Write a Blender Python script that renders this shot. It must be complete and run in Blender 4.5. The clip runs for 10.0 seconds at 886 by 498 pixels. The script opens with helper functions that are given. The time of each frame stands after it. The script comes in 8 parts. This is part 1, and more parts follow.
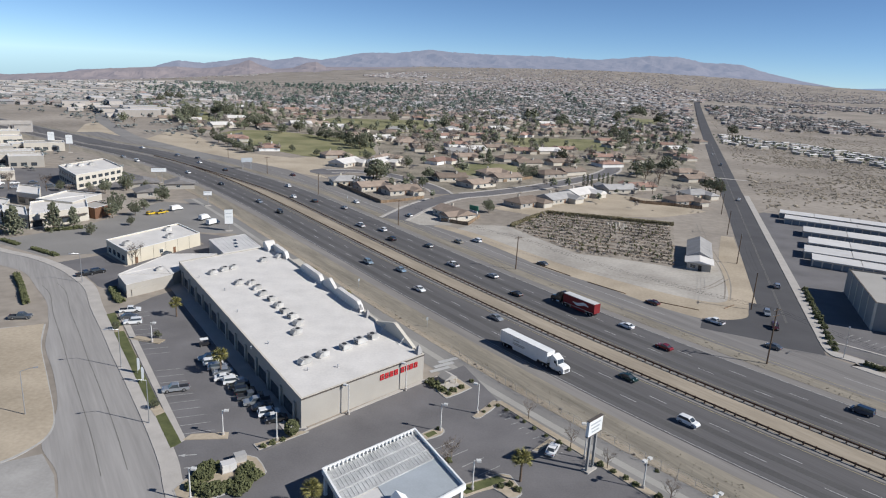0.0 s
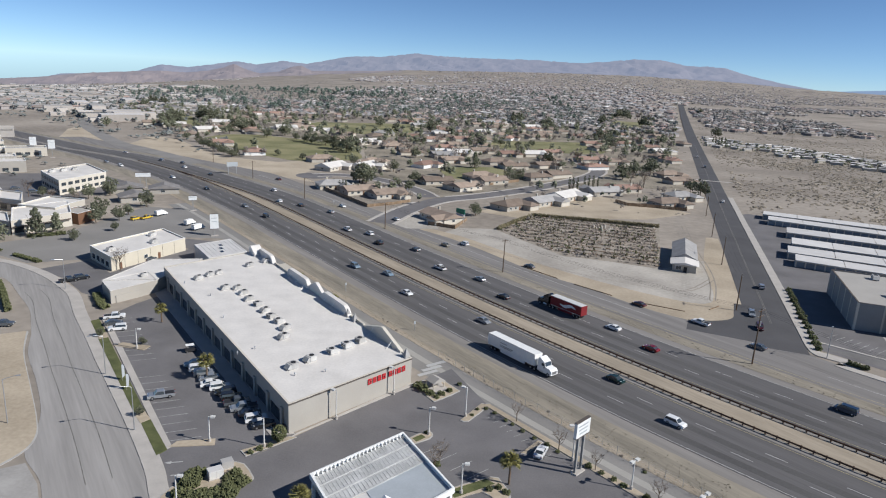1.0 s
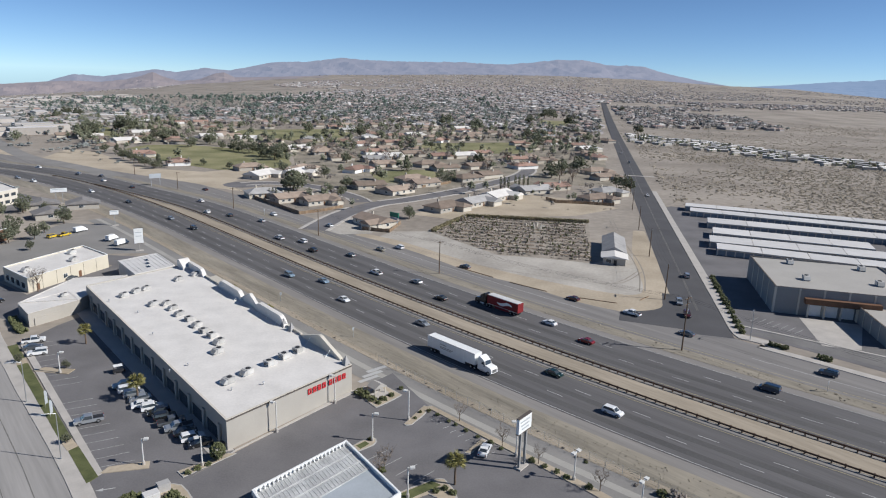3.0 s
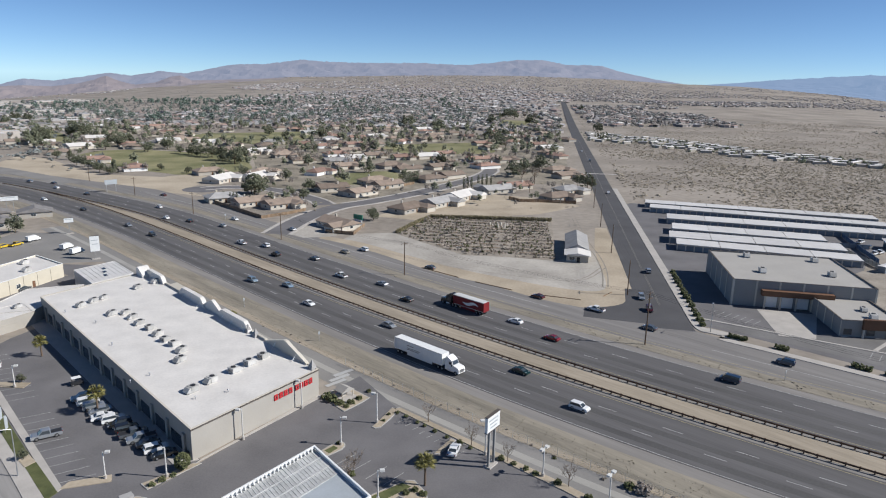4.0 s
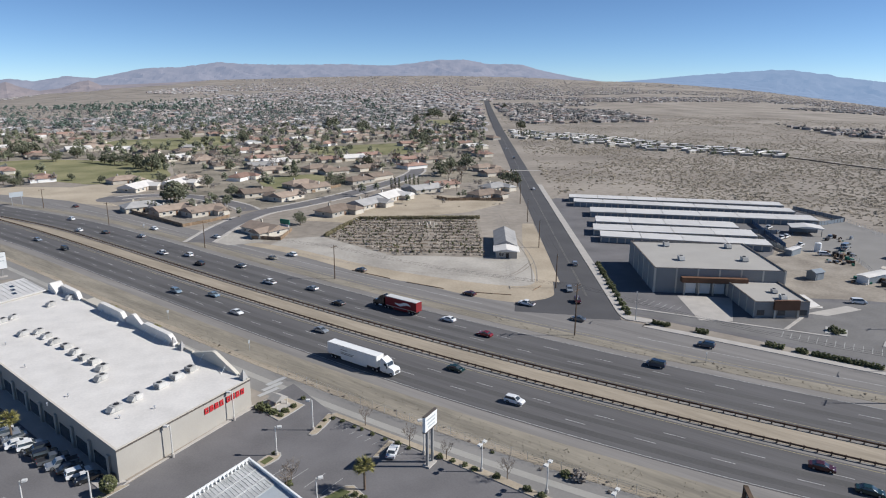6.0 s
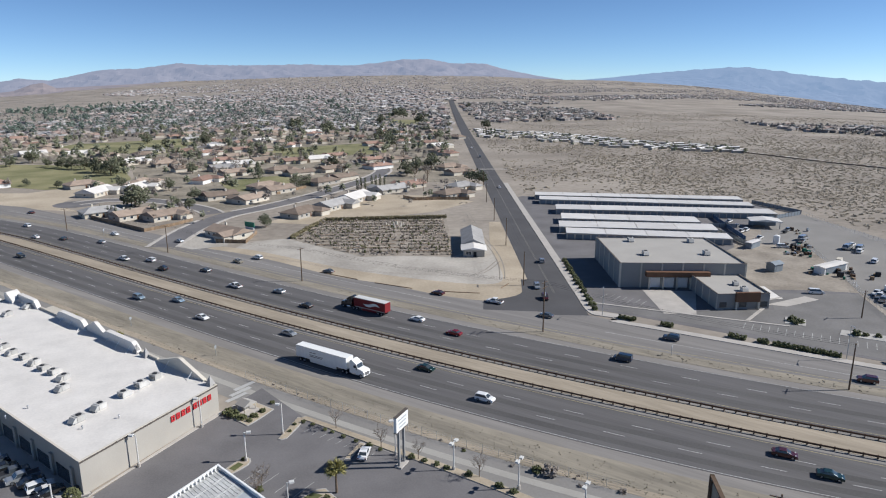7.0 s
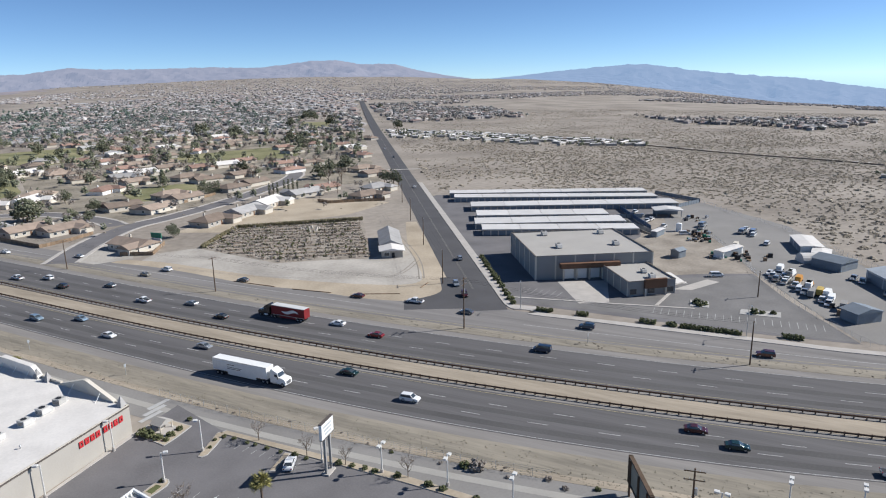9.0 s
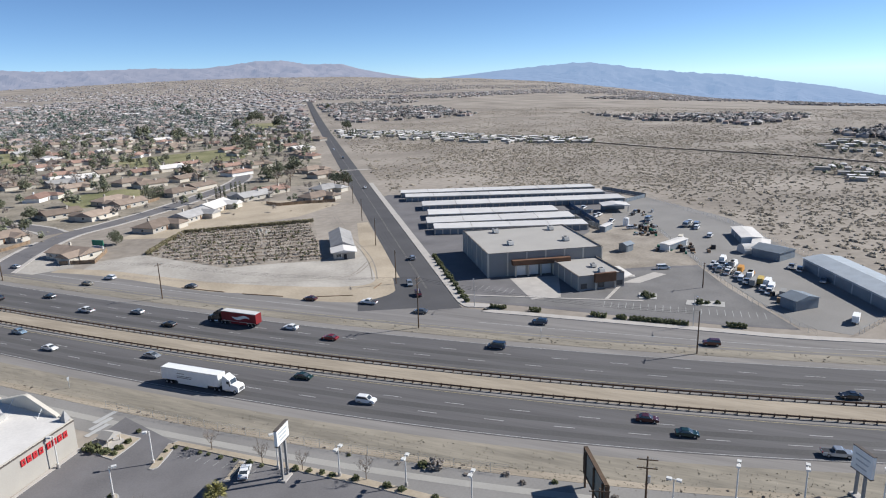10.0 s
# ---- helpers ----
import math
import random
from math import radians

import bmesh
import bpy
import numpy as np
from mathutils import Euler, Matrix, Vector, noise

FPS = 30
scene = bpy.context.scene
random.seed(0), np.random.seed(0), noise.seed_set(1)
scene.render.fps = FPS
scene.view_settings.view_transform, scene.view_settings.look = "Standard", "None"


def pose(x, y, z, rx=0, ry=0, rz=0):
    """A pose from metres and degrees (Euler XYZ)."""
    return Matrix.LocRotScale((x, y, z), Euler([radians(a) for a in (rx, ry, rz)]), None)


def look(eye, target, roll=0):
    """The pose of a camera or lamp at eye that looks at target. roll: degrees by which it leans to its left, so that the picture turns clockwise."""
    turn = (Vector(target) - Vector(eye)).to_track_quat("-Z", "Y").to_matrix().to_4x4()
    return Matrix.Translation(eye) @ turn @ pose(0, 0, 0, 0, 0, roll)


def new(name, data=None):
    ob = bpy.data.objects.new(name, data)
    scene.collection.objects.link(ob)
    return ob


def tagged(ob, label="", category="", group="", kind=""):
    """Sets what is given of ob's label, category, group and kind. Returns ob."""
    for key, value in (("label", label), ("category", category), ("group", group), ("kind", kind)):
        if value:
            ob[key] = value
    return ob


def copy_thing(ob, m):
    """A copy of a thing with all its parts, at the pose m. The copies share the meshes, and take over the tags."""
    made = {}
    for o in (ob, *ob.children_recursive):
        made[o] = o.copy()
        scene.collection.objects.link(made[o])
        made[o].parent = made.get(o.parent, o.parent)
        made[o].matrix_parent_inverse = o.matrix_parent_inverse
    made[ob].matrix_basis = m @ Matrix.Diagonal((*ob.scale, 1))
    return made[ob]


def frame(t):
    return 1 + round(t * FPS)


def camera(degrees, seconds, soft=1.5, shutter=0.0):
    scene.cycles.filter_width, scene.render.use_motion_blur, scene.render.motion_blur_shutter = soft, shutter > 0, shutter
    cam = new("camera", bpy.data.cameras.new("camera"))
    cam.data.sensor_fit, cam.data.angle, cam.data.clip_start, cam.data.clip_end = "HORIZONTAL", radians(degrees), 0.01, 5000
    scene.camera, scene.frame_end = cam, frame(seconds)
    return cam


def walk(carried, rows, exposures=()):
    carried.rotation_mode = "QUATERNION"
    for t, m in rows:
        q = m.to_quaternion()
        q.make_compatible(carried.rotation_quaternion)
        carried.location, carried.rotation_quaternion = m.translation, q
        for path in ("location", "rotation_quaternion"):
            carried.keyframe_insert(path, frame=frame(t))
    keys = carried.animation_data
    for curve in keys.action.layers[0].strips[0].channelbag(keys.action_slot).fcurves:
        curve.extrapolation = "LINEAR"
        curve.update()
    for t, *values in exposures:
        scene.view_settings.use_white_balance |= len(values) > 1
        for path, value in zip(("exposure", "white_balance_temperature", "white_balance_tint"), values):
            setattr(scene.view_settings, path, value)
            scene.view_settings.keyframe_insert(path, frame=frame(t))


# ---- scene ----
cam = camera(67.0, 10.0, 1.1)
# seconds, heading to the right of +y, pitch, lean
PATH = [
    (0, 2.97, -15.12, 3.06),
    (0.5, 3.64, -14.93, 2.99),
    (1, 4.10, -14.77, 2.95),
    (1.5, 4.69, -14.63, 2.80),
    (2, 6.19, -14.51, 2.56),
    (2.5, 8.08, -14.38, 2.14),
    (4, 12.90, -14.14, 1.22),
    (4.5, 14.56, -14.08, 0.97),
    (5, 16.22, -14.05, 0.71),
    (5.5, 17.65, -14.04, 0.54),
    (7, 21.91, -14.08, -0.15),
    (7.5, 23.38, -14.10, -0.27),
    (8, 25.15, -14.12, -0.51),
    (8.5, 27.15, -14.14, -0.87),
    (9, 29.14, -14.13, -1.12),
    (9.5, 31.18, -14.18, -1.36),
    (10, 33.33, -14.27, -1.60),
]
EYE = Vector((0, 0, 68))


def aim(yaw, pitch):
    y, p = radians(yaw), radians(pitch)
    return EYE + Vector((math.sin(y) * math.cos(p), math.cos(y) * math.cos(p), math.sin(p)))


walk(cam, [(t, look(EYE, aim(yaw, pitch), lean)) for t, yaw, pitch, lean in PATH], [(0, 0.39, 6120, 10), (8, 0.56, 6100, 10), (10, 0.67, 6100, 10)])

# ---- sky and sun ----
SUN_AZ, SUN_EL = 109.0, 36.0
world = bpy.data.worlds.new("sky")
scene.world = world
world.use_nodes = True
wn = world.node_tree.nodes
sky = wn.new("ShaderNodeTexSky")
sky.sky_type = "NISHITA"
sky.sun_disc = False
sky.sun_elevation, sky.sun_rotation = radians(SUN_EL), radians(SUN_AZ)
sky.air_density, sky.dust_density, sky.ozone_density, sky.altitude = 0.62, 0.0, 2.3, 2800
clear = wn.new("ShaderNodeVectorMath")
clear.operation = "MULTIPLY"
clear.inputs[1].default_value = (0.91, 1.01, 1.05)
world.node_tree.links.new(sky.outputs[0], clear.inputs[0])
world.node_tree.links.new(clear.outputs[0], wn["Background"].inputs[0])
wn["Background"].inputs[1].default_value = 0.074
sun = new("sun", bpy.data.lights.new("sun", "SUN"))
sun.data.energy, sun.data.angle, sun.data.color = 4.2, radians(0.53), (1.0, 0.945, 0.86)
sa, se = radians(SUN_AZ), radians(SUN_EL)
sun.matrix_world = look((0, 0, 300), (-math.sin(sa) * math.cos(se), -math.cos(sa) * math.cos(se), 300 - math.sin(se)))

# ---- materials ----
def material(name, color, rough=0.8, var=0.15, scale=0.3, fine=6.0, bump=0.15, metal=0.0, tint=None, each=0.0, island=0.0, spec=0.3, stretch=(1, 1, 1), turn=None):
    """Two scales of mottling round a base colour, a fine relief, and a tone of its own for each piece."""
    m = bpy.data.materials.new(name)
    m.use_nodes = True
    n, l = m.node_tree.nodes, m.node_tree.links
    b = n["Principled BSDF"]
    b.inputs["Roughness"].default_value, b.inputs["Metallic"].default_value = rough, metal
    b.inputs["Specular IOR Level"].default_value = spec
    tc = n.new("ShaderNodeTexCoord")
    mp = n.new("ShaderNodeMapping")
    mp.inputs["Scale"].default_value = stretch
    if turn is not None:
        mp.vector_type = "TEXTURE"
        mp.inputs["Rotation"].default_value = (0, 0, radians(turn))
    l.new(tc.outputs["Object"], mp.inputs["Vector"])
    big, small = n.new("ShaderNodeTexNoise"), n.new("ShaderNodeTexNoise")
    for t, s in ((big, scale), (small, fine)):
        t.inputs["Scale"].default_value, t.inputs["Detail"].default_value = s, 5.0
        l.new(mp.outputs[0], t.inputs["Vector"])
    add = n.new("ShaderNodeMath")
    add.operation = "MULTIPLY_ADD"
    l.new(big.outputs["Fac"], add.inputs[0])
    add.inputs[1].default_value = 0.65
    half = n.new("ShaderNodeMath")
    half.operation = "MULTIPLY"
    l.new(small.outputs["Fac"], half.inputs[0])
    half.inputs[1].default_value = 0.35
    l.new(half.outputs[0], add.inputs[2])
    ramp = n.new("ShaderNodeValToRGB")
    c, t = Vector(color), Vector(tint or color)
    ramp.color_ramp.elements[0].position, ramp.color_ramp.elements[1].position = 0.33, 0.67
    ramp.color_ramp.elements[0].color = (*(c * (1 - var)), 1)
    ramp.color_ramp.elements[1].color = (*(t * (1 + var)), 1)
    l.new(add.outputs[0], ramp.inputs[0])
    out = ramp.outputs[0]
    for amount, node, socket in ((each, "ShaderNodeObjectInfo", "Random"), (island, "ShaderNodeNewGeometry", "Random Per Island")):
        if amount:
            src = n.new(node)
            rng = n.new("ShaderNodeMapRange")
            rng.inputs["To Min"].default_value, rng.inputs["To Max"].default_value = 1 - amount, 1 + amount
            l.new(src.outputs[socket], rng.inputs["Value"])
            hsv = n.new("ShaderNodeHueSaturation")
            l.new(rng.outputs[0], hsv.inputs["Value"])
            l.new(out, hsv.inputs["Color"])
            out = hsv.outputs[0]
    l.new(out, b.inputs["Base Color"])
    if bump:
        bp = n.new("ShaderNodeBump")
        bp.inputs["Strength"].default_value, bp.inputs["Distance"].default_value = bump, 0.05
        l.new(small.outputs["Fac"], bp.inputs["Height"])
        l.new(bp.outputs[0], b.inputs["Normal"])
    return m


M = {}
for key, args in {
    "asphalt": dict(color=(0.117, 0.112, 0.112), rough=0.9, var=0.2, scale=0.35, fine=2.6, stretch=(26, 1, 1), turn=-55.7),
    "asphalt_frontage": dict(color=(0.205, 0.193, 0.183), rough=0.92, var=0.2, scale=0.4, fine=2.2, stretch=(22, 1, 1), turn=-55.7),
    "asphalt_old": dict(color=(0.235, 0.224, 0.21), rough=0.92, var=0.14, scale=0.06, fine=2.0),
    "asphalt_dark": dict(color=(0.156, 0.149, 0.15), rough=0.88, var=0.2, scale=0.1, fine=3.0),
    "shoulder": dict(color=(0.23, 0.215, 0.20), rough=0.93, var=0.18, scale=0.3, fine=2.0, stretch=(18, 1, 1), turn=-55.7),
    "concrete": dict(color=(0.43, 0.40, 0.365), rough=0.85, var=0.12, scale=0.3, fine=5.0),
    "kerb": dict(color=(0.40, 0.385, 0.36), rough=0.85, var=0.15, scale=0.5, fine=5.0),
    "dirt": dict(color=(0.36, 0.30, 0.22), tint=(0.42, 0.355, 0.27), rough=0.97, var=0.16, scale=0.06, fine=1.2),
    "gravel": dict(color=(0.35, 0.32, 0.28), tint=(0.41, 0.38, 0.335), rough=0.97, var=0.2, scale=0.06, fine=0.9),
    "grass": dict(color=(0.135, 0.15, 0.06), tint=(0.26, 0.235, 0.13), rough=0.95, var=0.22, scale=0.03, fine=2.0),
    "lawn": dict(color=(0.075, 0.09, 0.035), tint=(0.115, 0.12, 0.05), rough=0.95, var=0.2, scale=0.4, fine=8.0),
    "paint": dict(color=(0.42, 0.415, 0.40), rough=0.6, var=0.12, scale=1.0, fine=6.0, bump=0.05),
    "paint_yellow": dict(color=(0.36, 0.31, 0.18), rough=0.6, var=0.12, scale=1.0, fine=6.0, bump=0.05),
    "stucco": dict(color=(0.385, 0.36, 0.32), rough=0.9, var=0.06, scale=0.2, fine=4.0),
    "stucco_light": dict(color=(0.53, 0.49, 0.42), rough=0.9, var=0.07, scale=0.2, fine=4.0, each=0.12),
    "cream": dict(color=(0.56, 0.51, 0.41), rough=0.85, var=0.06, scale=0.3, fine=4.0),
    "stucco_grey": dict(color=(0.27, 0.265, 0.255), rough=0.88, var=0.08, scale=0.15, fine=3.0),
    "trim_dark": dict(color=(0.10, 0.085, 0.075), rough=0.8, var=0.1, scale=0.5, fine=5.0),
    "brown_band": dict(color=(0.16, 0.085, 0.05), rough=0.75, var=0.15, scale=0.5, fine=5.0),
    "membrane": dict(color=(0.65, 0.62, 0.58), rough=0.7, var=0.11, scale=0.16, fine=2.0, bump=0.1),
    "roof_grey": dict(color=(0.38, 0.36, 0.33), rough=0.85, var=0.08, scale=0.1, fine=2.0),
    "metal_roof": dict(color=(0.61, 0.59, 0.565), rough=0.65, var=0.08, scale=0.2, fine=3.0, metal=0.08, each=0.08),
    "metal_blue": dict(color=(0.21, 0.24, 0.27), rough=0.65, var=0.12, scale=0.3, fine=3.0, metal=0.2),
    "metal_white": dict(color=(0.66, 0.65, 0.62), rough=0.45, var=0.06, scale=0.6, fine=5.0, metal=0.1, each=0.05),
    "galvanised": dict(color=(0.48, 0.49, 0.50), rough=0.4, var=0.12, scale=1.0, fine=8.0, metal=0.7),
    "rust": dict(color=(0.10, 0.065, 0.045), rough=0.85, var=0.25, scale=1.0, fine=8.0),
    "wood_pole": dict(color=(0.11, 0.075, 0.05), rough=0.9, var=0.25, scale=1.0, fine=10.0, stretch=(1, 1, 0.1)),
    "wood": dict(color=(0.24, 0.17, 0.11), rough=0.85, var=0.25, scale=0.6, fine=8.0, each=0.2),
    "shingle": dict(color=(0.28, 0.22, 0.175), rough=0.9, var=0.18, scale=0.3, fine=4.0, each=0.3),
    "shingle_grey": dict(color=(0.33, 0.32, 0.31), rough=0.9, var=0.14, scale=0.3, fine=4.0, each=0.25),
    "tile_red": dict(color=(0.29, 0.19, 0.15), rough=0.85, var=0.2, scale=0.4, fine=4.0, each=0.25),
    "bark": dict(color=(0.15, 0.11, 0.08), rough=0.95, var=0.25, scale=2.0, fine=12.0),
    "leaf": dict(color=(0.105, 0.115, 0.075), tint=(0.155, 0.16, 0.105), rough=0.9, var=0.25, scale=0.7, fine=6.0, island=0.22, each=0.25, bump=0),
    "leaf_dry": dict(color=(0.21, 0.185, 0.16), tint=(0.27, 0.235, 0.205), rough=0.9, var=0.25, scale=0.7, fine=6.0, island=0.3, each=0.2, bump=0),
    "palm_leaf": dict(color=(0.17, 0.165, 0.05), tint=(0.25, 0.225, 0.08), rough=0.7, var=0.25, scale=1.5, fine=8.0, island=0.3, bump=0),
    "hedge": dict(color=(0.07, 0.08, 0.035), tint=(0.115, 0.12, 0.055), rough=0.85, var=0.2, scale=1.0, fine=8.0, island=0.2, each=0.15, bump=0),
    "scrub": dict(color=(0.25, 0.215, 0.165), tint=(0.31, 0.27, 0.21), rough=0.95, var=0.25, scale=0.1, fine=3.0, island=0.35, bump=0),
    "bank": dict(color=(0.205, 0.185, 0.15), tint=(0.275, 0.245, 0.195), rough=0.97, var=0.2, scale=0.25, fine=1.5, stretch=(8, 1, 1), turn=-55.7),
    "metal_pale": dict(color=(0.40, 0.43, 0.45), rough=0.5, var=0.1, scale=0.3, fine=3.0, metal=0.1),
    "asphalt_side": dict(color=(0.085, 0.083, 0.086), rough=0.9, var=0.16, scale=0.08, fine=3.0),
    "rubber": dict(color=(0.025, 0.025, 0.026), rough=0.8, var=0.2, scale=2, fine=10, bump=0.05),
    "chrome": dict(color=(0.6, 0.6, 0.6), rough=0.3, var=0.05, scale=2, fine=10, metal=0.9, bump=0),
    "dark": dict(color=(0.03, 0.03, 0.033), rough=0.6, var=0.2, scale=1, fine=6, bump=0.05),
    "red": dict(color=(0.42, 0.03, 0.035), rough=0.5, var=0.08, scale=1, fine=6, bump=0.03),
    "white": dict(color=(0.78, 0.78, 0.76), rough=0.5, var=0.05, scale=0.8, fine=6, bump=0.03),
    "sign_white": dict(color=(0.72, 0.73, 0.72), rough=0.45, var=0.08, scale=0.8, fine=6, bump=0.02),
    "green": dict(color=(0.03, 0.17, 0.11), rough=0.5, var=0.08, scale=0.8, fine=6, bump=0.02),
    "orange": dict(color=(0.55, 0.26, 0.05), rough=0.5, var=0.1, scale=0.8, fine=6, bump=0.02),
}.items():
    M[key] = material(key, **args)


def glass(name, color, rough=0.08):
    m = bpy.data.materials.new(name)
    m.use_nodes = True
    b = m.node_tree.nodes["Principled BSDF"]
    b.inputs["Base Color"].default_value = (*color, 1)
    b.inputs["Roughness"].default_value, b.inputs["Specular IOR Level"].default_value = rough, 0.7
    return m


M["unit_grey"] = material("unit_sheet_metal", (0.44, 0.43, 0.41), 0.6, 0.15, 0.8, 6.0, 0.05, each=0.18)
M["glass"] = glass("window_glass", (0.045, 0.055, 0.065))


def car_paint(name, color, metal=0.0):
    m = glass(name, color, 0.22)
    m.node_tree.nodes["Principled BSDF"].inputs["Metallic"].default_value = metal
    m.node_tree.nodes["Principled BSDF"].inputs["Coat Weight"].default_value = 0.6
    return m


# ---- mesh helpers ----
def mesh(bm, name, mat, smooth=False):
    me = bpy.data.meshes.new(name)
    bmesh.ops.recalc_face_normals(bm, faces=bm.faces)
    if smooth:
        for f in bm.faces:
            f.smooth = True
    bm.to_mesh(me)
    bm.free()
    me.materials.append(M[mat] if isinstance(mat, str) else mat)
    return me


def part(name, bm, mat, parent=None, label="", smooth=False):
    ob = new(name, mesh(bm, name, mat, smooth) if isinstance(bm, bmesh.types.BMesh) else bm)
    if parent is not None:
        ob.parent = parent
    if label:
        tagged(ob, label)
    return ob


def thing(name, label, category, group="", m=None):
    ob = tagged(new(name), label, category, group)
    if m is not None:
        ob.matrix_basis = m
    return ob


def setting(name, bm, mat, label="", category=""):
    return tagged(part(name, bm, mat), label, category, kind="structure")


def box(bm, x0, x1, y0, y1, z0, z1, m=None):
    vs = [bm.verts.new((m @ Vector(c)) if m else c) for c in [(x, y, z) for z in (z0, z1) for x, y in ((x0, y0), (x1, y0), (x1, y1), (x0, y1))]]
    for f in ((3, 2, 1, 0), (4, 5, 6, 7), (0, 1, 5, 4), (1, 2, 6, 5), (2, 3, 7, 6), (3, 0, 4, 7)):
        bm.faces.new([vs[i] for i in f])
    return bm


def boxes(*rows):
    bm = bmesh.new()
    for r in rows:
        box(bm, *r)
    return bm


def prism(bm, poly, z0, z1):
    lo, hi = [bm.verts.new((x, y, z0)) for x, y in poly], [bm.verts.new((x, y, z1)) for x, y in poly]
    bm.faces.new(lo[::-1])
    bm.faces.new(hi)
    for i in range(len(poly)):
        j = (i + 1) % len(poly)
        bm.faces.new((lo[i], lo[j], hi[j], hi[i]))
    return bm


def slab(poly, z0, z1):
    return prism(bmesh.new(), poly, z0, z1)


def tube(bm, a, b, r0, r1=None, n=8, caps=True):
    a, b = Vector(a), Vector(b)
    r1 = r0 if r1 is None else r1
    q = (b - a).to_track_quat("Z", "Y")
    rings = [[bm.verts.new(p + q @ Vector((r * math.cos(2 * math.pi * i / n), r * math.sin(2 * math.pi * i / n), 0))) for i in range(n)] for p, r in ((a, r0), (b, r1))]
    for i in range(n):
        j = (i + 1) % n
        bm.faces.new((rings[0][i], rings[0][j], rings[1][j], rings[1][i]))
    if caps:
        bm.faces.new(rings[0][::-1])
        bm.faces.new(rings[1])
    return bm


def lerp(a, b, t):
    return a + (b - a) * t


def smooth01(a, b, x):
    t = min(1.0, max(0.0, (x - a) / (b - a)))
    return t * t * (3 - 2 * t)


def interp(table, x):
    if x <= table[0][0]:
        return table[0][1]
    for (a, p), (b, q) in zip(table, table[1:]):
        if x <= b:
            return lerp(p, q, (x - a) / (b - a))
    return table[-1][1]


# ---- the land ----
HORIZON = [(-60, -3.1), (-30, -2.7), (-19, -1.8), (-10, -0.85), (-5, -0.35), (0, 0.0), (7, 0.25), (15, 0.47), (20, 0.47), (26, 0.37), (31, 0.1), (36, 0.0), (43, -0.5), (50, -1.35), (55.5, -2.1), (61, -2.55), (66, -3.0), (90, -3.2)]


def land(x, y):
    """Height of the ground: level round the roads, then falling or rising gently to the foot of the mountains."""
    r = math.hypot(x, y)
    if r < 900:
        return 0.0
    az = math.degrees(math.atan2(x, y))
    far = 68 + 4200 * math.tan(radians(interp(HORIZON, az) if -60 < az < 90 else -3.1))
    return far * min(1.0, (r - 900) / 3300) ** 1.6


bm = bmesh.new()
radii = [0, 60, 200, 450, 900, 1050, 1200, 1400, 1650, 2000, 2400, 2800, 3200, 3600, 4000, 4200, 4700]
rings = []
for r in radii:
    ring = []
    for i in range(180):
        a = 2 * math.pi * i / 180
        x, y = r * math.sin(a), r * math.cos(a)
        ring.append(bm.verts.new((x, y, land(x, y))) if r else None)
    rings.append(ring)
centre = bm.verts.new((0, 0, 0))
for i in range(180):
    j = (i + 1) % 180
    bm.faces.new((centre, rings[1][i], rings[1][j]))
    for a, b in zip(rings[1:], rings[2:]):
        bm.faces.new((a[i], b[i], b[j], a[j]))
M["ground"] = material("desert_ground", (0.235, 0.203, 0.168), 0.97, 0.2, 0.012, 0.25, 0.2, tint=(0.315, 0.278, 0.235))
setting("ground", bm, "ground", "pale tan desert ground reaching the horizon", "ground")

# ---- mountains ----
RIDGE_NEAR = [(-60, -1.5), (-30.3, -2.1), (-28.2, -2.2), (-25.6, -1.46), (-22.9, -1.31), (-20.9, -1.15), (-18.8, -0.49), (-16.8, -0.59), (-13.2, 0.04), (-11.7, -0.14), (-9.6, 0.25), (-7.8, 0.11), (-4.3, 0.88), (-1.6, 0.99), (0.9, 1.38), (2.7, 1.3), (4.9, 1.25), (7.1, 1.27), (10.9, 1.35), (14.3, 1.25), (16.5, 1.46), (18.7, 1.75), (20.8, 1.76), (22.6, 1.43), (25.4, 1.4), (27.2, 0.9), (29.5, 0.45), (31.8, 0.1), (36, -0.3)]
RIDGE_FAR = [(28, -0.3), (31, 0.0), (33.3, 0.07), (35.8, 0.27), (37.9, 0.49), (41.6, 0.79), (45.1, 1.0), (46.8, 0.82), (49.7, 0.35), (53.1, -0.02), (56.7, -0.3), (59.9, -0.83), (63.1, -1.28), (66.3, -1.94), (90, -2.6)]


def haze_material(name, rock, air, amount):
    """Distant rock with haze painted in: a flat air-coloured glow mixed over it."""
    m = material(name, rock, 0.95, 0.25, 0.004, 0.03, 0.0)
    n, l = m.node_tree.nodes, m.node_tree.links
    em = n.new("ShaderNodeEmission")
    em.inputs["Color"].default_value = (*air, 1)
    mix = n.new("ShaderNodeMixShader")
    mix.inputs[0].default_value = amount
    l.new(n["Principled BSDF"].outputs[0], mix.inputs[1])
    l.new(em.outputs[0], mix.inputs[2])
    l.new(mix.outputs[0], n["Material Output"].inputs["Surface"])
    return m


M["mountain"] = haze_material("mountain_rock_haze", (0.20, 0.17, 0.165), (0.275, 0.315, 0.42), 0.6)
M["mountain_far"] = haze_material("mountain_far_rock_haze", (0.15, 0.14, 0.15), (0.235, 0.33, 0.485), 0.72)
M["hill"] = haze_material("hill_rock_haze", (0.24, 0.19, 0.165), (0.29, 0.29, 0.355), 0.42)


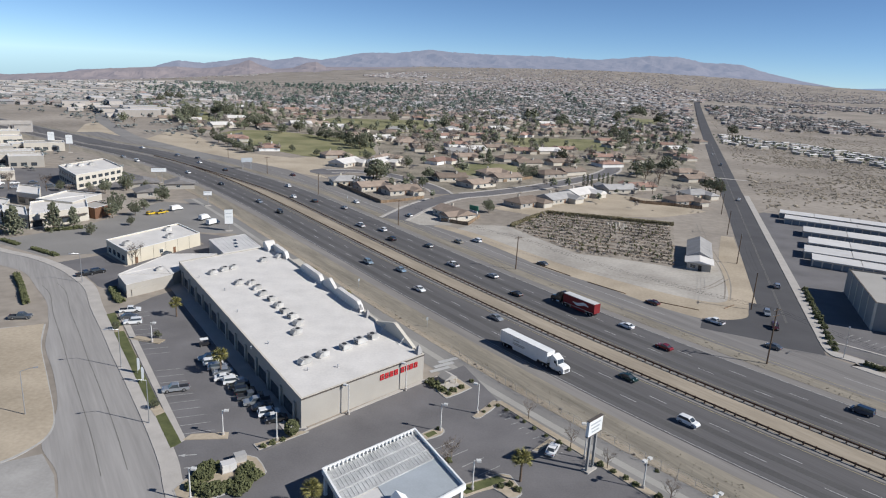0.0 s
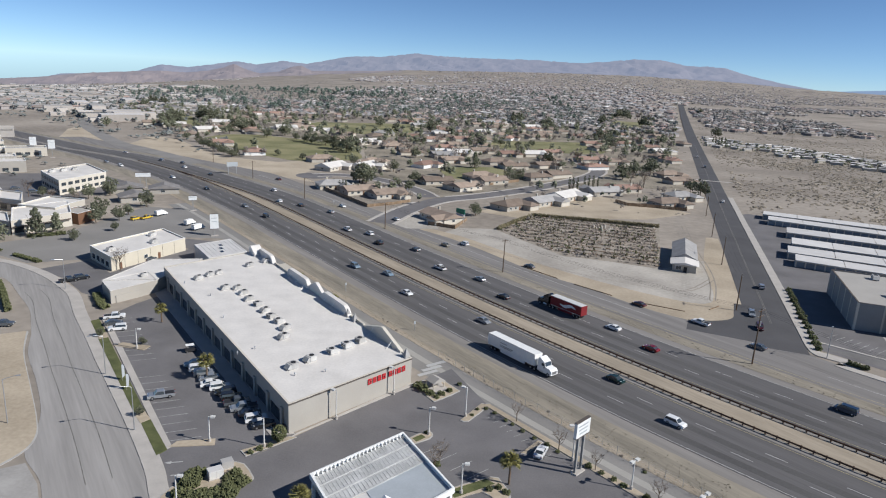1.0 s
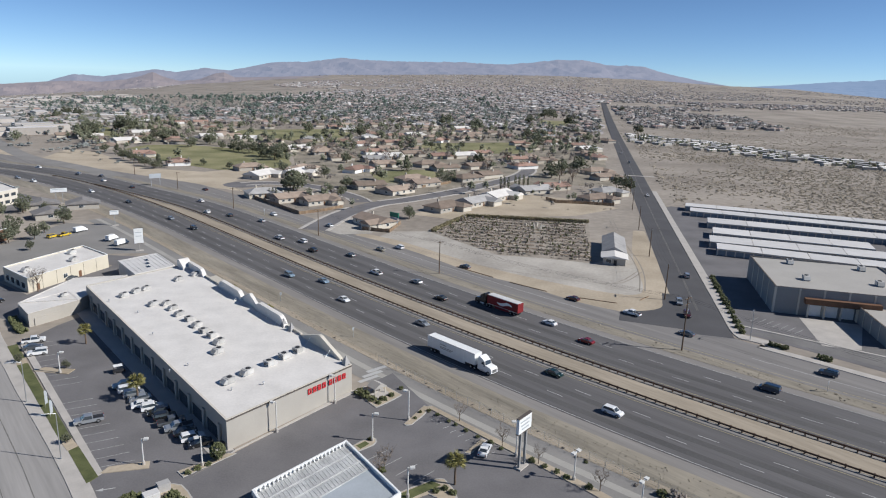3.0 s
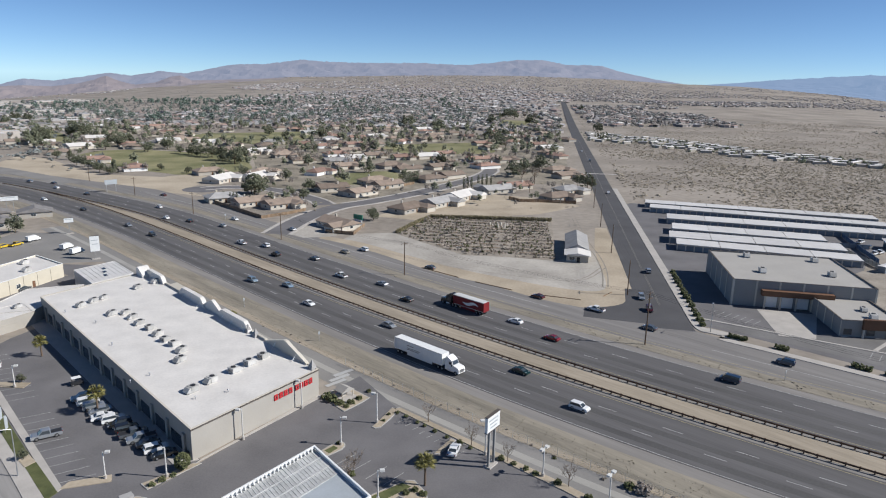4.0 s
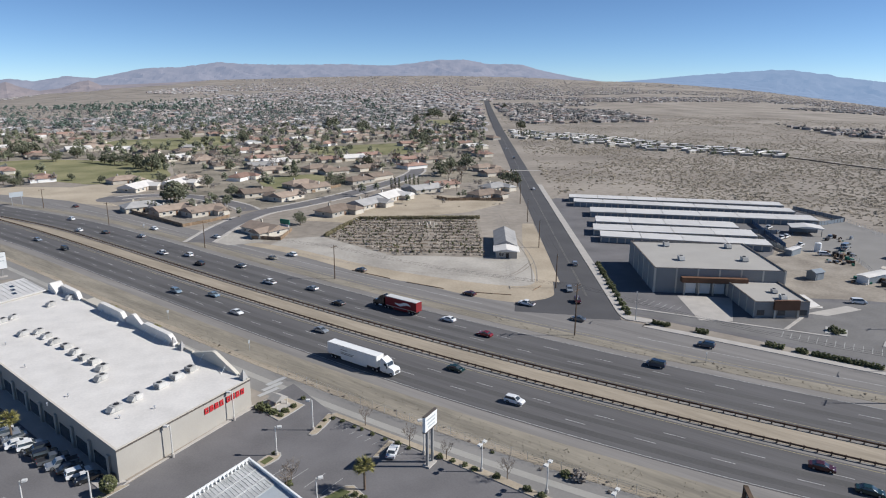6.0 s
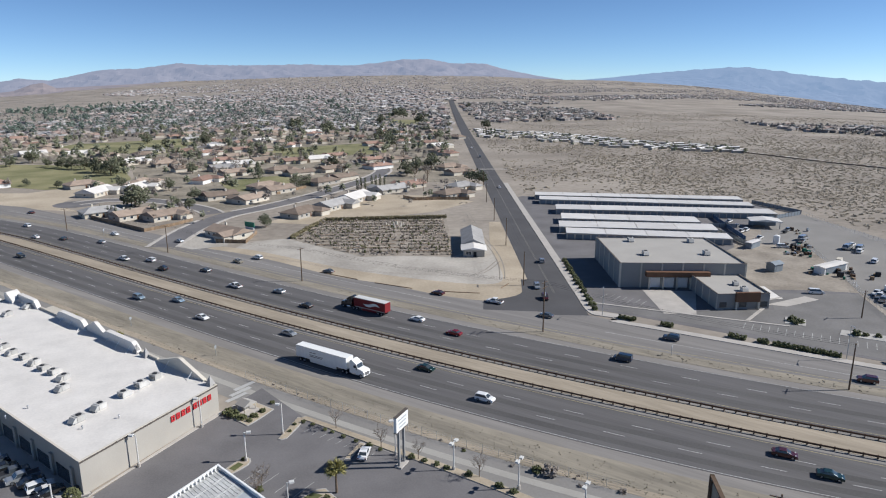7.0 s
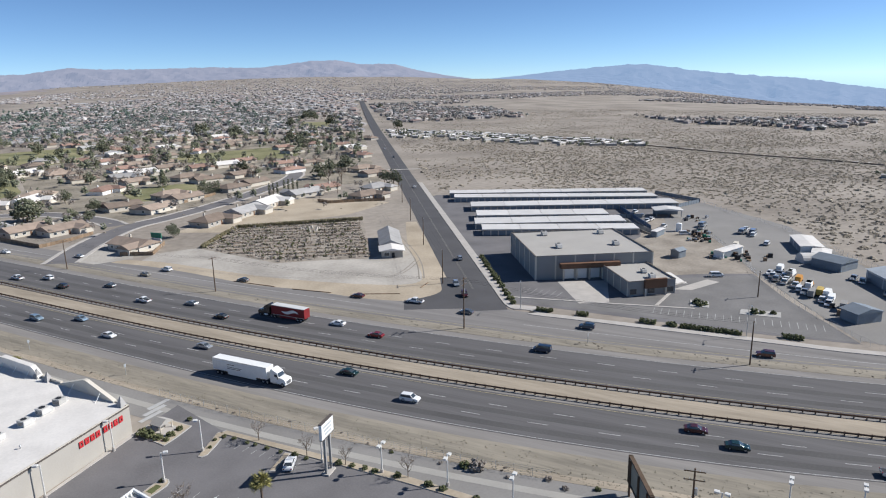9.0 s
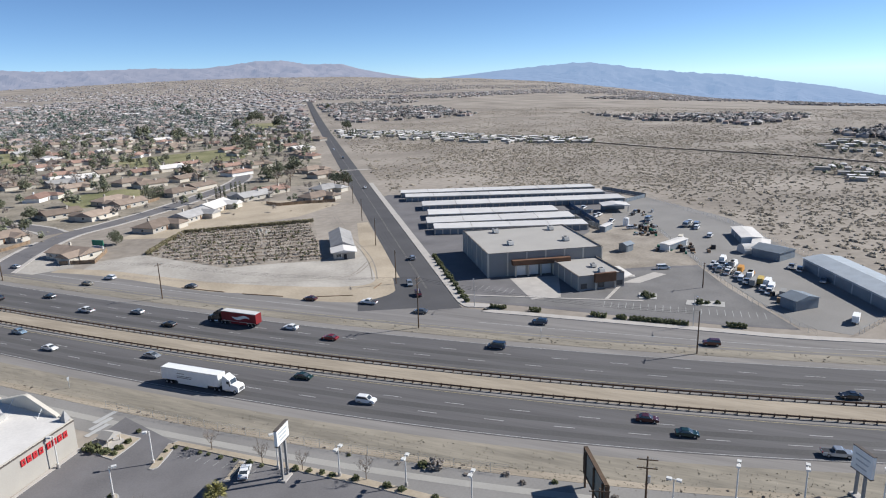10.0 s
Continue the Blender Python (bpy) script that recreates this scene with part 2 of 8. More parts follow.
def mountain_range(name, table, r0, r1, mat, label, rough, rows=34, step=0.16, grain=0.0042):
    """A range between two radii whose crest follows the table; gullies and spurs run down its flank."""
    bm = bmesh.new()
    a0, a1 = table[0][0], table[-1][0]
    cols = int((a1 - a0) / step)
    grid = []
    for i in range(cols + 1):
        az = lerp(a0, a1, i / cols)
        sx, sy = math.sin(radians(az)), math.cos(radians(az))
        top = 68 + r1 * math.tan(radians(interp(table, az)))
        col = []
        for k in range(rows + 1):
            t = k / rows
            r = lerp(r0, r1, t)
            x, y = r * sx, r * sy
            base = land(x, y) - 6
            rise = max(top, base) - base
            bend = 0.5 * noise.noise(Vector((x * 0.003, y * 0.003, 7.0)))
            spur = 1 - 2 * abs(noise.noise(Vector((x * grain + bend, y * grain + bend, r0))))
            fine = noise.fractal(Vector((x * grain * 2.6, y * grain * 2.6, 1.0)), 1.0, 2.1, 4)
            h = base + rise * (0.25 * t + 0.75 * t ** 1.7)
            h += rise * rough * (0.30 * spur - 0.10 + 0.16 * fine) * math.sin(math.pi * t) ** 0.8
            if k == rows:
                h = top + max(rise, 0) * (0.05 * noise.noise(Vector((az * 1.3, 0, r0))) + 0.045 * noise.noise(Vector((az * 4, 0, r0))))
            else:
                h = min(h, 68 + (top - 68) * r / r1 - 1.0) if top > 68 else h
            col.append(bm.verts.new((x, y, h)))
        grid.append(col)
    for a, b in zip(grid, grid[1:]):
        for k in range(rows):
            bm.faces.new((a[k], b[k], b[k + 1], a[k + 1]))
    return setting(name, bm, mat, label, "mountains")


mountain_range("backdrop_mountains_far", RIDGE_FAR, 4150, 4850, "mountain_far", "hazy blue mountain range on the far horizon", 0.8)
RIDGE_TAN = [(-60, -2.6), (-36, -2.3), (-30, -2.0), (-27, -1.75), (-24, -1.35), (-21, -1.1), (-19, -0.95), (-17, -1.0), (-15.2, -0.75), (-14.3, -0.5), (-13.4, -0.18), (-12.5, -0.55), (-11.5, -0.8), (-10, -0.6), (-8.9, -0.15), (-8.2, -0.05), (-7.4, -0.4), (-6, -0.35), (-3, -0.2), (0, -0.05)]
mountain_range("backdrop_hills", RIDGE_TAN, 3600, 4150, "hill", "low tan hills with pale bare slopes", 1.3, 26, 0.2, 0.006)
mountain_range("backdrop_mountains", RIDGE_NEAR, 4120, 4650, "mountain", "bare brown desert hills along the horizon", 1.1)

# ---- the highway, in its own measure: u along it, v across it ----
DU = Vector((0.5639, -0.8259))
DV = Vector((0.8259, 0.5639))


def hw(u, v):
    p = DU * u + DV * v
    return (p.x, p.y)


def curve(coef, lo, hi, slope):
    def value(u):
        c = min(max(u, lo), hi) / 100
        v = 0.0
        for k in coef:
            v = v * c + k
        if u > hi:
            v += (u - hi) * slope
        if u < lo:
            v += (u - lo) * 0.28
        return v
    return value


near_edge = curve((0.105, 2.372, 12.258, 20.038, 114.98), -557, 30, 0.24)
near_rail = curve((-0.118, 0.241, 6.117, 14.957, 135.61), -557, 34, 0.22)
front_far = curve((-0.09, -0.432, 0.886, 6.144, 182.986), -402, 26, 0.18)


def gap(u):
    return 0.9 + 7.2 * smooth01(-430, -310, u)


def far_rail(u):
    return near_rail(u) + gap(u)


def far_edge(u):
    return near_rail(u) + 22 + gap(u)


def strip_up(u):
    return far_edge(u) + 4.6


def us(a, b, step=6.0):
    n = max(1, round((b - a) / step))
    return [lerp(a, b, i / n) for i in range(n + 1)]


def ribbon(bm, a, b, u0, u1, z, step=6.0, depth=0.0):
    """A band between the lines a and b; with depth it gets side faces down."""
    pa = pb = None
    for u in us(u0, u1, step):
        qa, qb = bm.verts.new((*hw(u, a(u)), z)), bm.verts.new((*hw(u, b(u)), z))
        ra = rb = None
        if depth:
            ra, rb = bm.verts.new((*hw(u, a(u)), z - depth)), bm.verts.new((*hw(u, b(u)), z - depth))
        if pa:
            bm.faces.new((pa, qa, qb, pb))
            if depth:
                bm.faces.new((sa_, ra, qa, pa))
                bm.faces.new((pb, qb, rb, sb_))
        pa, pb, sa_, sb_ = qa, qb, ra, rb
    return bm


def off(line, d):
    return lambda u: line(u) + d


M["median"] = material("median_dirt", (0.295, 0.25, 0.19), 0.97, 0.16, 0.3, 1.4, tint=(0.345, 0.295, 0.23), stretch=(8, 1, 1), turn=-55.7)
U0, U1 = -900, 240
setting("road_shoulder", ribbon(bmesh.new(), near_edge, far_edge, U0, U1, 0.02), "shoulder", "worn grey shoulder of the divided highway", "road")
setting("road_eastbound", ribbon(bmesh.new(), off(near_edge, 3.4), off(near_rail, -1.6), U0, U1, 0.06, depth=0.05), "asphalt", "dark asphalt highway carriageway with three lanes", "road")
setting("road_westbound", ribbon(bmesh.new(), off(far_rail, 1.6), off(far_edge, -3.0), U0, U1, 0.06, depth=0.05), "asphalt", "dark asphalt highway carriageway with three lanes", "road")
setting("median", ribbon(bmesh.new(), off(near_rail, 0.3), off(far_rail, -0.3), -420, U1, 0.05), "median", "bare tan dirt median between the guard rails", "median")
setting("road_frontage", ribbon(bmesh.new(), off(strip_up, 0.3), front_far, -640, U1, 0.03), "asphalt_frontage", "faded grey frontage road beside the highway", "road")
setting("verge_far", ribbon(bmesh.new(), off(far_edge, 0.2), off(strip_up, 0.2), -700, U1, 0.045), "bank", "narrow strip of dry dirt between highway and frontage road", "verge")
setting("verge_near", ribbon(bmesh.new(), off(near_edge, -9.5), near_edge, -640, U1, 0.015), "bank", "dry greyish dirt bank beside the highway", "verge")
setting("verge_ridge", ribbon(bmesh.new(), off(near_edge, -9.4), lambda u: near_edge(u) - 7.4 + 0.5 * noise.noise(Vector((u * 0.07, 0, 0))), -400, U1, 0.06, 2.0, 0.05), "median", "low ridge of paler sand along the fence", "verge")

# ---- markings ----
M["paint_worn"] = material("paint_worn", (0.40, 0.395, 0.38), 0.8, 0.25, 0.5, 4.0, 0.05)
M["line_faded"] = material("line_faded", (0.17, 0.162, 0.148), 0.8, 0.25, 0.4, 4.0, 0.05)
def along(u, line):
    return hw(u, line(u))


def dashes(name, line, u0, u1, length, spacing, width, mat, label, z=0.075):
    bm = bmesh.new()
    u = u0
    while u < u1:
        ribbon(bm, off(line, -width / 2), off(line, width / 2), u, u + length, z, length)
        u += spacing
    return setting(name, bm, mat, label, "marking")


def between(a, b, t):
    return lambda u: a(u) + (b(u) - a(u)) * t


e_white, e_yellow = off(near_edge, 3.8), off(near_rail, -2.3)
w_yellow, w_white = off(far_rail, 2.3), off(far_edge, -3.2)
for nm, ln, mat, lab in (("marking_edge_east", e_white, "paint", "worn white edge line on asphalt"), ("marking_edge_west", w_white, "paint", "worn white edge line on asphalt"), ("marking_inner_east", e_yellow, "paint_yellow", "faded yellow edge line on asphalt"), ("marking_inner_west", w_yellow, "paint_yellow", "faded yellow edge line on asphalt")):
    setting(nm, ribbon(bmesh.new(), off(ln, -0.08), off(ln, 0.08), -560, 200, 0.072), mat, lab, "marking")
for nm, a, b, k, start in (("marking_dash_inner", e_white, e_yellow, 0.36, -424), ("marking_dash_middle", e_white, e_yellow, 0.68, -420), ("marking_dash_far", w_yellow, w_white, 0.34, -423), ("marking_dash_far_outer", w_yellow, w_white, 0.67, -418)):
    dashes(nm, between(a, b, k), start, 200, 4.2, 14.2, 0.17, "paint", "white lane dashes on asphalt")
front_mid = between(off(strip_up, 0.3), front_far, 0.45)
setting("marking_frontage", ribbon(bmesh.new(), off(front_mid, -0.1), off(front_mid, 0.1), -400, -110, 0.045), "paint", "worn white line on the frontage road", "marking")
setting("marking_frontage_east", ribbon(bmesh.new(), off(front_mid, -0.1), off(front_mid, 0.1), -60, 200, 0.045), "paint", "worn white line on the frontage road", "marking")
setting("marking_frontage_yellow", ribbon(bmesh.new(), off(strip_up, 1.6), off(strip_up, 1.8), -400, 200, 0.047), "paint_yellow", "faded yellow line on the frontage road", "marking")
# long tyre-darkened lane centres
M["track"] = material("asphalt_track", (0.092, 0.089, 0.087), 0.85, 0.2, 0.05, 2.0, 0.1)
for i, (a, b, k) in enumerate(((e_white, e_yellow, 0.18), (e_white, e_yellow, 0.52), (w_yellow, w_white, 0.17), (w_yellow, w_white, 0.5))):
    c = between(a, b, k)
    setting("road_wear_%d" % (i + 1), ribbon(bmesh.new(), off(c, -1.0), off(c, 1.0), -560, 200, 0.066), "track", "darker worn band along a traffic lane", "road wear")


# ---- guard rails ----
def guard_rail(line, u0, u1):
    t = thing("guard_rail", "rust-brown steel guard rail on posts beside the median", "guard rail", "median guard rails")
    bm = bmesh.new()
    prev = None
    for u in us(u0, u1, 5):
        ring = [bm.verts.new((*hw(u, line(u) + d), z)) for d, z in ((-0.06, 0.45), (0.04, 0.53), (-0.06, 0.62), (0.04, 0.71), (-0.06, 0.82), (-0.2, 0.82), (-0.2, 0.45))]
        if prev:
            for i in range(7):
                j = (i + 1) % 7
                bm.faces.new((prev[i], prev[j], ring[j], ring[i]))
        prev = ring
    part("rail", bm, "rust", t, "rust-brown corrugated rail")
    bm = boxes((-0.12, 0.12, -0.12, 0.12, 0, 0.86))
    post = mesh(bm, "post", "rust")
    for u in us(u0, u1, 2.3):
        o = part("post", post, None, t)
        o.matrix_basis = pose(*hw(u, line(u) + 0.02), 0, 0, 0, -55.7)
    return t


guard_rail(off(near_rail, 0.05), -480, 95)
guard_rail(off(far_rail, -0.05), -430, 95)


# ---- side streets, lots and walks ----
def strip_xy(name, left, right, z, mat, label, category, depth=0.0):
    bm = bmesh.new()
    prev = None
    for a, b in zip(left, right):
        v = [bm.verts.new((*a, z)), bm.verts.new((*b, z))] + ([bm.verts.new((*a, z - depth)), bm.verts.new((*b, z - depth))] if depth else [])
        if prev:
            bm.faces.new((prev[0], v[0], v[1], prev[1]))
            if depth:
                bm.faces.new((prev[2], v[2], v[0], prev[0]))
                bm.faces.new((prev[1], v[1], v[3], prev[3]))
        prev = v
    return setting(name, bm, mat, label, category)


def densify(points, n=6):
    """A smooth line through the given points."""
    out = []
    for i in range(len(points) - 1):
        p0, p1, p2, p3 = (Vector(points[max(0, min(len(points) - 1, i + k))]) for k in (-1, 0, 1, 2))
        for k in range(n):
            t = k / n
            out.append(tuple(0.5 * (2 * p1 + (p2 - p0) * t + (2 * p0 - 5 * p1 + 4 * p2 - p3) * t * t + (3 * p1 - p0 - 3 * p2 + p3) * t ** 3)))
    return out + [tuple(points[-1])]


def plate(name, poly, z, mat, label, category, depth=0.0):
    return setting(name, slab(poly, z - max(depth, 0.01), z), mat, label, category)


# straight road running away from the highway
ROAD_DIR = Vector((0.366, 0.9306))
ROAD_A, ROAD_B = Vector((101.5, 172.0)), Vector((113.8, 166.5))


def road_point(side, d):
    """side 0: west edge, 1: east edge; d metres along."""
    p = ROAD_A.lerp(ROAD_B, side) + ROAD_DIR * d
    return (p.x, p.y)


bm = bmesh.new()
prev = None
for d in [-8, 20, 60, 120, 200, 300, 450, *range(600, 1800, 50)]:
    row = []
    for s in (0, 1):
        x, y = road_point(s, d)
        row.append(bm.verts.new((x, y, land(x, y) + 0.05 + 0.7 * smooth01(600, 1100, d))))
    if prev:
        bm.faces.new((prev[0], row[0], row[1], prev[1]))
    prev = row
setting("road_side", bm, "asphalt_side", "two-lane asphalt road running straight away from the highway", "road")
for s, w in ((0.49, 0.012), (0.52, 0.012)):
    bm = bmesh.new()
    for d0, d1 in ((14, 60), (60, 120), (120, 300), (300, 700)):
        a = [(*road_point(s - w / 2, d0), 0.07), (*road_point(s + w / 2, d0), 0.07), (*road_point(s + w / 2, d1), 0.07), (*road_point(s - w / 2, d1), 0.07)]
        bm.faces.new([bm.verts.new(p) for p in a])
    setting("marking_side_road", bm, "line_faded", "double yellow centre line of the side road", "marking")
# flares at the mouth of the side road
plate("road_mouth_west", densify([(88, 184), (96, 183.5), (102.5, 186), (106, 192), (110, 200)]) + [(118, 196), (104, 165), (84, 176)], 0.052, "asphalt_side", "dark asphalt flare at the junction", "road")
plate("road_mouth_east", densify([(118, 178), (112.5, 166), (110.6, 161), (114, 154.5), (121, 147.5)]) + [(112, 142), (98, 164), (104, 178)], 0.048, "asphalt_frontage", "grey asphalt flare at the junction", "road")
# pavement east of the side road and along the frontage road
east_kerb = densify([road_point(1.0, d) for d in (260, 200, 140, 80, 40, 14)] + [(112.3, 161.5), (115, 156), (120, 150.6)] + [hw(u, front_far(u) + 0.1) for u in (-62, -48, -30, -12, 6, 24, 60)], 4)
inner = densify([road_point(1.22, d) for d in (260, 200, 140, 80, 40, 14)] + [(115, 163.5), (117.4, 159), (121.8, 153.4)] + [hw(u, front_far(u) + 2.8) for u in (-62, -48, -30, -12, 6, 24, 60)], 4)
strip_xy("pavement_east", east_kerb, inner, 0.17, "concrete", "pale concrete pavement with a raised kerb", "pavement", 0.17)
# lot of the warehouse and the storage yard
WAREHOUSE_LOT = [(115.5, 163), (123, 153.5), (140.5, 128.5), (158, 104.5), (172, 88), (178, 99), (190, 122), (205, 144), (186, 157), (200, 185), (212, 205), (232, 222), (298, 262), (302, 285), (195, 356), (186, 350), (150, 262), (132, 212)]
M["trodden"] = material("trodden_dirt", (0.25, 0.215, 0.175), 0.97, 0.2, 0.1, 1.0, tint=(0.31, 0.275, 0.23))
M["asphalt_lot"] = material("asphalt_lot", (0.175, 0.168, 0.162), 0.92, 0.2, 0.1, 1.5)
plate("lot_warehouse", WAREHOUSE_LOT, 0.03, "asphalt_dark", "dark asphalt yard round the warehouse and storage rows", "car park")
plate("lot_warehouse_front", [(118, 163), (142.5, 131.5), (158, 107.5), (172.5, 89), (178, 100), (190, 122), (204, 143), (178, 155), (166, 142), (150, 148), (138, 150), (131, 160)], 0.042, "asphalt_lot", "greyed asphalt car park", "car park")
plate("apron", [(141.8, 173.8), (157.0, 165.6), (141.5, 148.0), (132.6, 151.8)], 0.06, "concrete", "pale concrete loading apron at the dock doors", "apron")
plate("yard_dirt", [(189.5, 196), (176, 160), (206, 146), (230, 176), (243, 196), (226, 212)], 0.045, "trodden", "bare dirt yard behind the warehouse", "yard")
plate("yard_equipment", [(206, 144), (174, 90), (179, 78), (205, 80), (245, 128), (285, 185), (303, 252), (262, 238), (240, 216), (226, 207), (228, 174)], 0.035, "asphalt_old", "worn grey equipment yard", "yard")
for i, (a, b, w) in enumerate((((117.2, 170.0), (144.5, 143.0), 0.9), ((144.5, 143.0), (158.5, 129.6), 0.9), ((150.5, 137.5), (168.5, 146.5), 1.0), ((150, 148.2), (178, 150.0), 0.7))):
    d = (Vector(b) - Vector(a)).normalized().orthogonal() * w / 2
    plate("walk_%d" % (i + 1), [tuple(Vector(a) + d), tuple(Vector(b) + d), tuple(Vector(b) - d), tuple(Vector(a) - d)], 0.16, "concrete", "narrow pale concrete walk", "walk", 0.15)
plate("pad_entrance", [(168, 146.5), (186, 148), (187, 143.6), (172, 142.6)], 0.08, "concrete", "pale concrete pad by the entrance", "pad")
plate("pad_white", [(178.5, 163.5), (182.5, 161), (177.0, 148.5), (173.5, 150.5)], 0.07, "membrane", "white concrete pad beside the warehouse", "pad")
plate("island_planter", [(159.2, 132.0), (163.8, 136.0), (167.2, 131.6), (162.6, 127.8)], 0.15, "kerb", "kerbed planter island in the car park", "planter", 0.14)
plate("island_lamp", [(165.5, 119.5), (169.5, 122.0), (176.5, 113.8), (172.5, 111.0)], 0.15, "kerb", "kerbed planter island in the car park", "planter", 0.14)
bm = bmesh.new()
for i in range(22):
    a = Vector((144.5, 133.0)).lerp(Vector((172.0, 97.5)), i / 21)
    d = Vector((0.79, 0.613))
    n = d.orthogonal() * 0.07
    bm.faces.new([bm.verts.new((*p, 0.05)) for p in (a + n + d, a - n + d, a - n + d * 6, a + n + d * 6)])
for i in range(7):
    a = Vector((124, 172)).lerp(Vector((131, 161)), i / 6)
    d = Vector((0.79, 0.45))
    n = d.orthogonal() * 0.07
    bm.faces.new([bm.verts.new((*p, 0.05)) for p in (a + n, a - n, a - n + d * 6, a + n + d * 6)])
setting("marking_bays_warehouse", bm, "paint_worn", "faded white parking bay lines", "marking")

# plant sale lot
plate("lot_gravel", [(20, 285), (27, 296), (45, 296), (68, 254), (100, 238), (122, 252), (129, 246), (112, 204), (103, 189), (92, 186), (75, 208), (57, 230.5), (40, 256)], 0.02, "gravel", "pale gravel forecourt of the plant sale lot", "forecourt")
plate("lot_plants", [(45, 293.8), (68, 328), (127, 311), (101, 239), (79, 248), (66, 252.3)], 0.03, "trodden", "trodden dirt ground between rows of plants", "ground")

DIRT_OUT = densify([(10, 290), (22, 276), (35, 256), (50, 229.5), (64, 213), (78, 193), (90, 182), (99, 178), (106, 183), (114, 201), (122, 223), (132, 250), (148, 292)], 4)
DIRT_IN = densify([(14, 293), (28, 279), (42, 258), (57, 236), (72, 219), (86, 206), (96, 199.5), (102, 200), (106, 206), (110, 216), (116, 233), (125, 256), (143, 294)], 4)
strip_xy("verge_forecourt", DIRT_OUT, DIRT_IN, 0.032, "dirt", "bare tan dirt margin round the gravel forecourt", "verge")
M["track_dust"] = material("track_dust", (0.27, 0.24, 0.205), 0.97, 0.2, 0.2, 1.5)
for k, line in enumerate(([(141, 318), (126, 270), (118, 240), (111, 220), (103, 203)], [(30, 268), (52, 240), (75, 222), (96, 212), (113, 226)])):
    for side in (0.0, 1.9):
        a = densify([(x + side * 0.9, y - side * 0.3) for x, y in line], 5)
        strip_xy("track_%d" % (k * 2 + 1 + (side > 0)), a, [(x + 0.45, y - 0.15) for x, y in a], 0.037, "track_dust", "dark wheel track in the gravel", "track")

# near frontage road and dirt bank
M["path_pale"] = material("path_pale", (0.34, 0.325, 0.295), 0.92, 0.1, 0.1, 2.0)
setting("road_service", ribbon(bmesh.new(), lambda u: near_edge(u) - 18.2, lambda u: near_edge(u) - 9.3, -330, 120, 0.03), "asphalt_old", "faded service road beside the car park", "road")
setting("road_patch", ribbon(bmesh.new(), lambda u: near_edge(u) - 14.5, lambda u: near_edge(u) - 12.7, -330, 20, 0.042), "path_pale", "paler patched strip in the service road", "road wear")

# street on the west side with its pavement
outer = [(-150, 231), (-137.6, 224.2), (-125.0, 218.3), (-111.6, 208.5), (-101.3, 198.1), (-94.2, 189.4), (-85.8, 174.7), (-75.7, 158.7), (-67.9, 145.9), (-62.1, 136.8), (-49.8, 117.1), (-41.6, 103.1), (-37.9, 95.3), (-30, 80), (-18, 58)]
inside = [(-139, 215), (-129.0, 209.4), (-119.1, 203.4), (-108.5, 190.3), (-99.3, 178.3), (-94, 168.8), (-90, 161.2), (-84.4, 149), (-75.4, 135), (-67.4, 120.6), (-63.8, 108.1), (-56.5, 99), (-50, 86), (-42, 70), (-32, 50)]
M["asphalt_street"] = material("asphalt_street", (0.30, 0.285, 0.27), 0.92, 0.2, 0.3, 1.8, stretch=(20, 1, 1), turn=-59)
M["asphalt_pale"] = material("asphalt_pale", (0.34, 0.325, 0.305), 0.92, 0.15, 0.2, 1.8)
strip_xy("road_west", densify(outer), densify(inside), 0.04, "asphalt_street", "curving grey street with faint lane lines", "road")
walk_out = [tuple(Vector(p) + Vector((2.6, 1.8))) for p in outer]
strip_xy("pavement_west", densify(walk_out), densify(outer), 0.135, "concrete", "concrete pavement with raised kerb beside the street", "pavement", 0.13)
lane = [(Vector(b) - Vector(a)).normalized() for a, b in zip(outer[2:], outer[4:])]
mid = [tuple(Vector(p) + Vector((d.y, -d.x)) * 8.9) for p, d in zip(outer[3:], lane)]
mid2 = [tuple(Vector(p) + Vector((d.y, -d.x)) * 4.9) for p, d in zip(outer[3:], lane)]
for nm, ln in (("marking_west_a", mid), ("marking_west_b", mid2)):
    strip_xy(nm, densify(ln[1:9]), densify([tuple(Vector(p) + Vector((0.11, 0.07))) for p in ln[1:9]]), 0.06, "line_faded", "faint yellow lane line on the street", "marking")
plate("lot_sand", densify([(-92, 163), (-86, 150), (-76, 133.5), (-68, 120.2), (-64.8, 113.5), (-64.6, 108), (-68, 102), (-76, 98)]) + [(-120, 92), (-118, 150)], 0.09, "dirt", "smooth bare sand lot with a kerb", "lot", 0.08)
plate("kerb_sand", densify([(-91.5, 162.9), (-85.5, 149.6), (-75.6, 133.2), (-67.6, 119.9), (-64.4, 113.3), (-64.2, 107.6), (-67.6, 101.5), (-76, 97.4)]) + [(-120, 91), (-119, 152)], 0.07, "kerb", "thin concrete kerb round the sand lot", "kerb", 0.06)
plate("side_mouth", [(-62, 105), (-57, 99), (-48, 83), (-90, 70), (-110, 92), (-76, 97)], 0.03, "asphalt_pale", "asphalt mouth of a side street", "road")

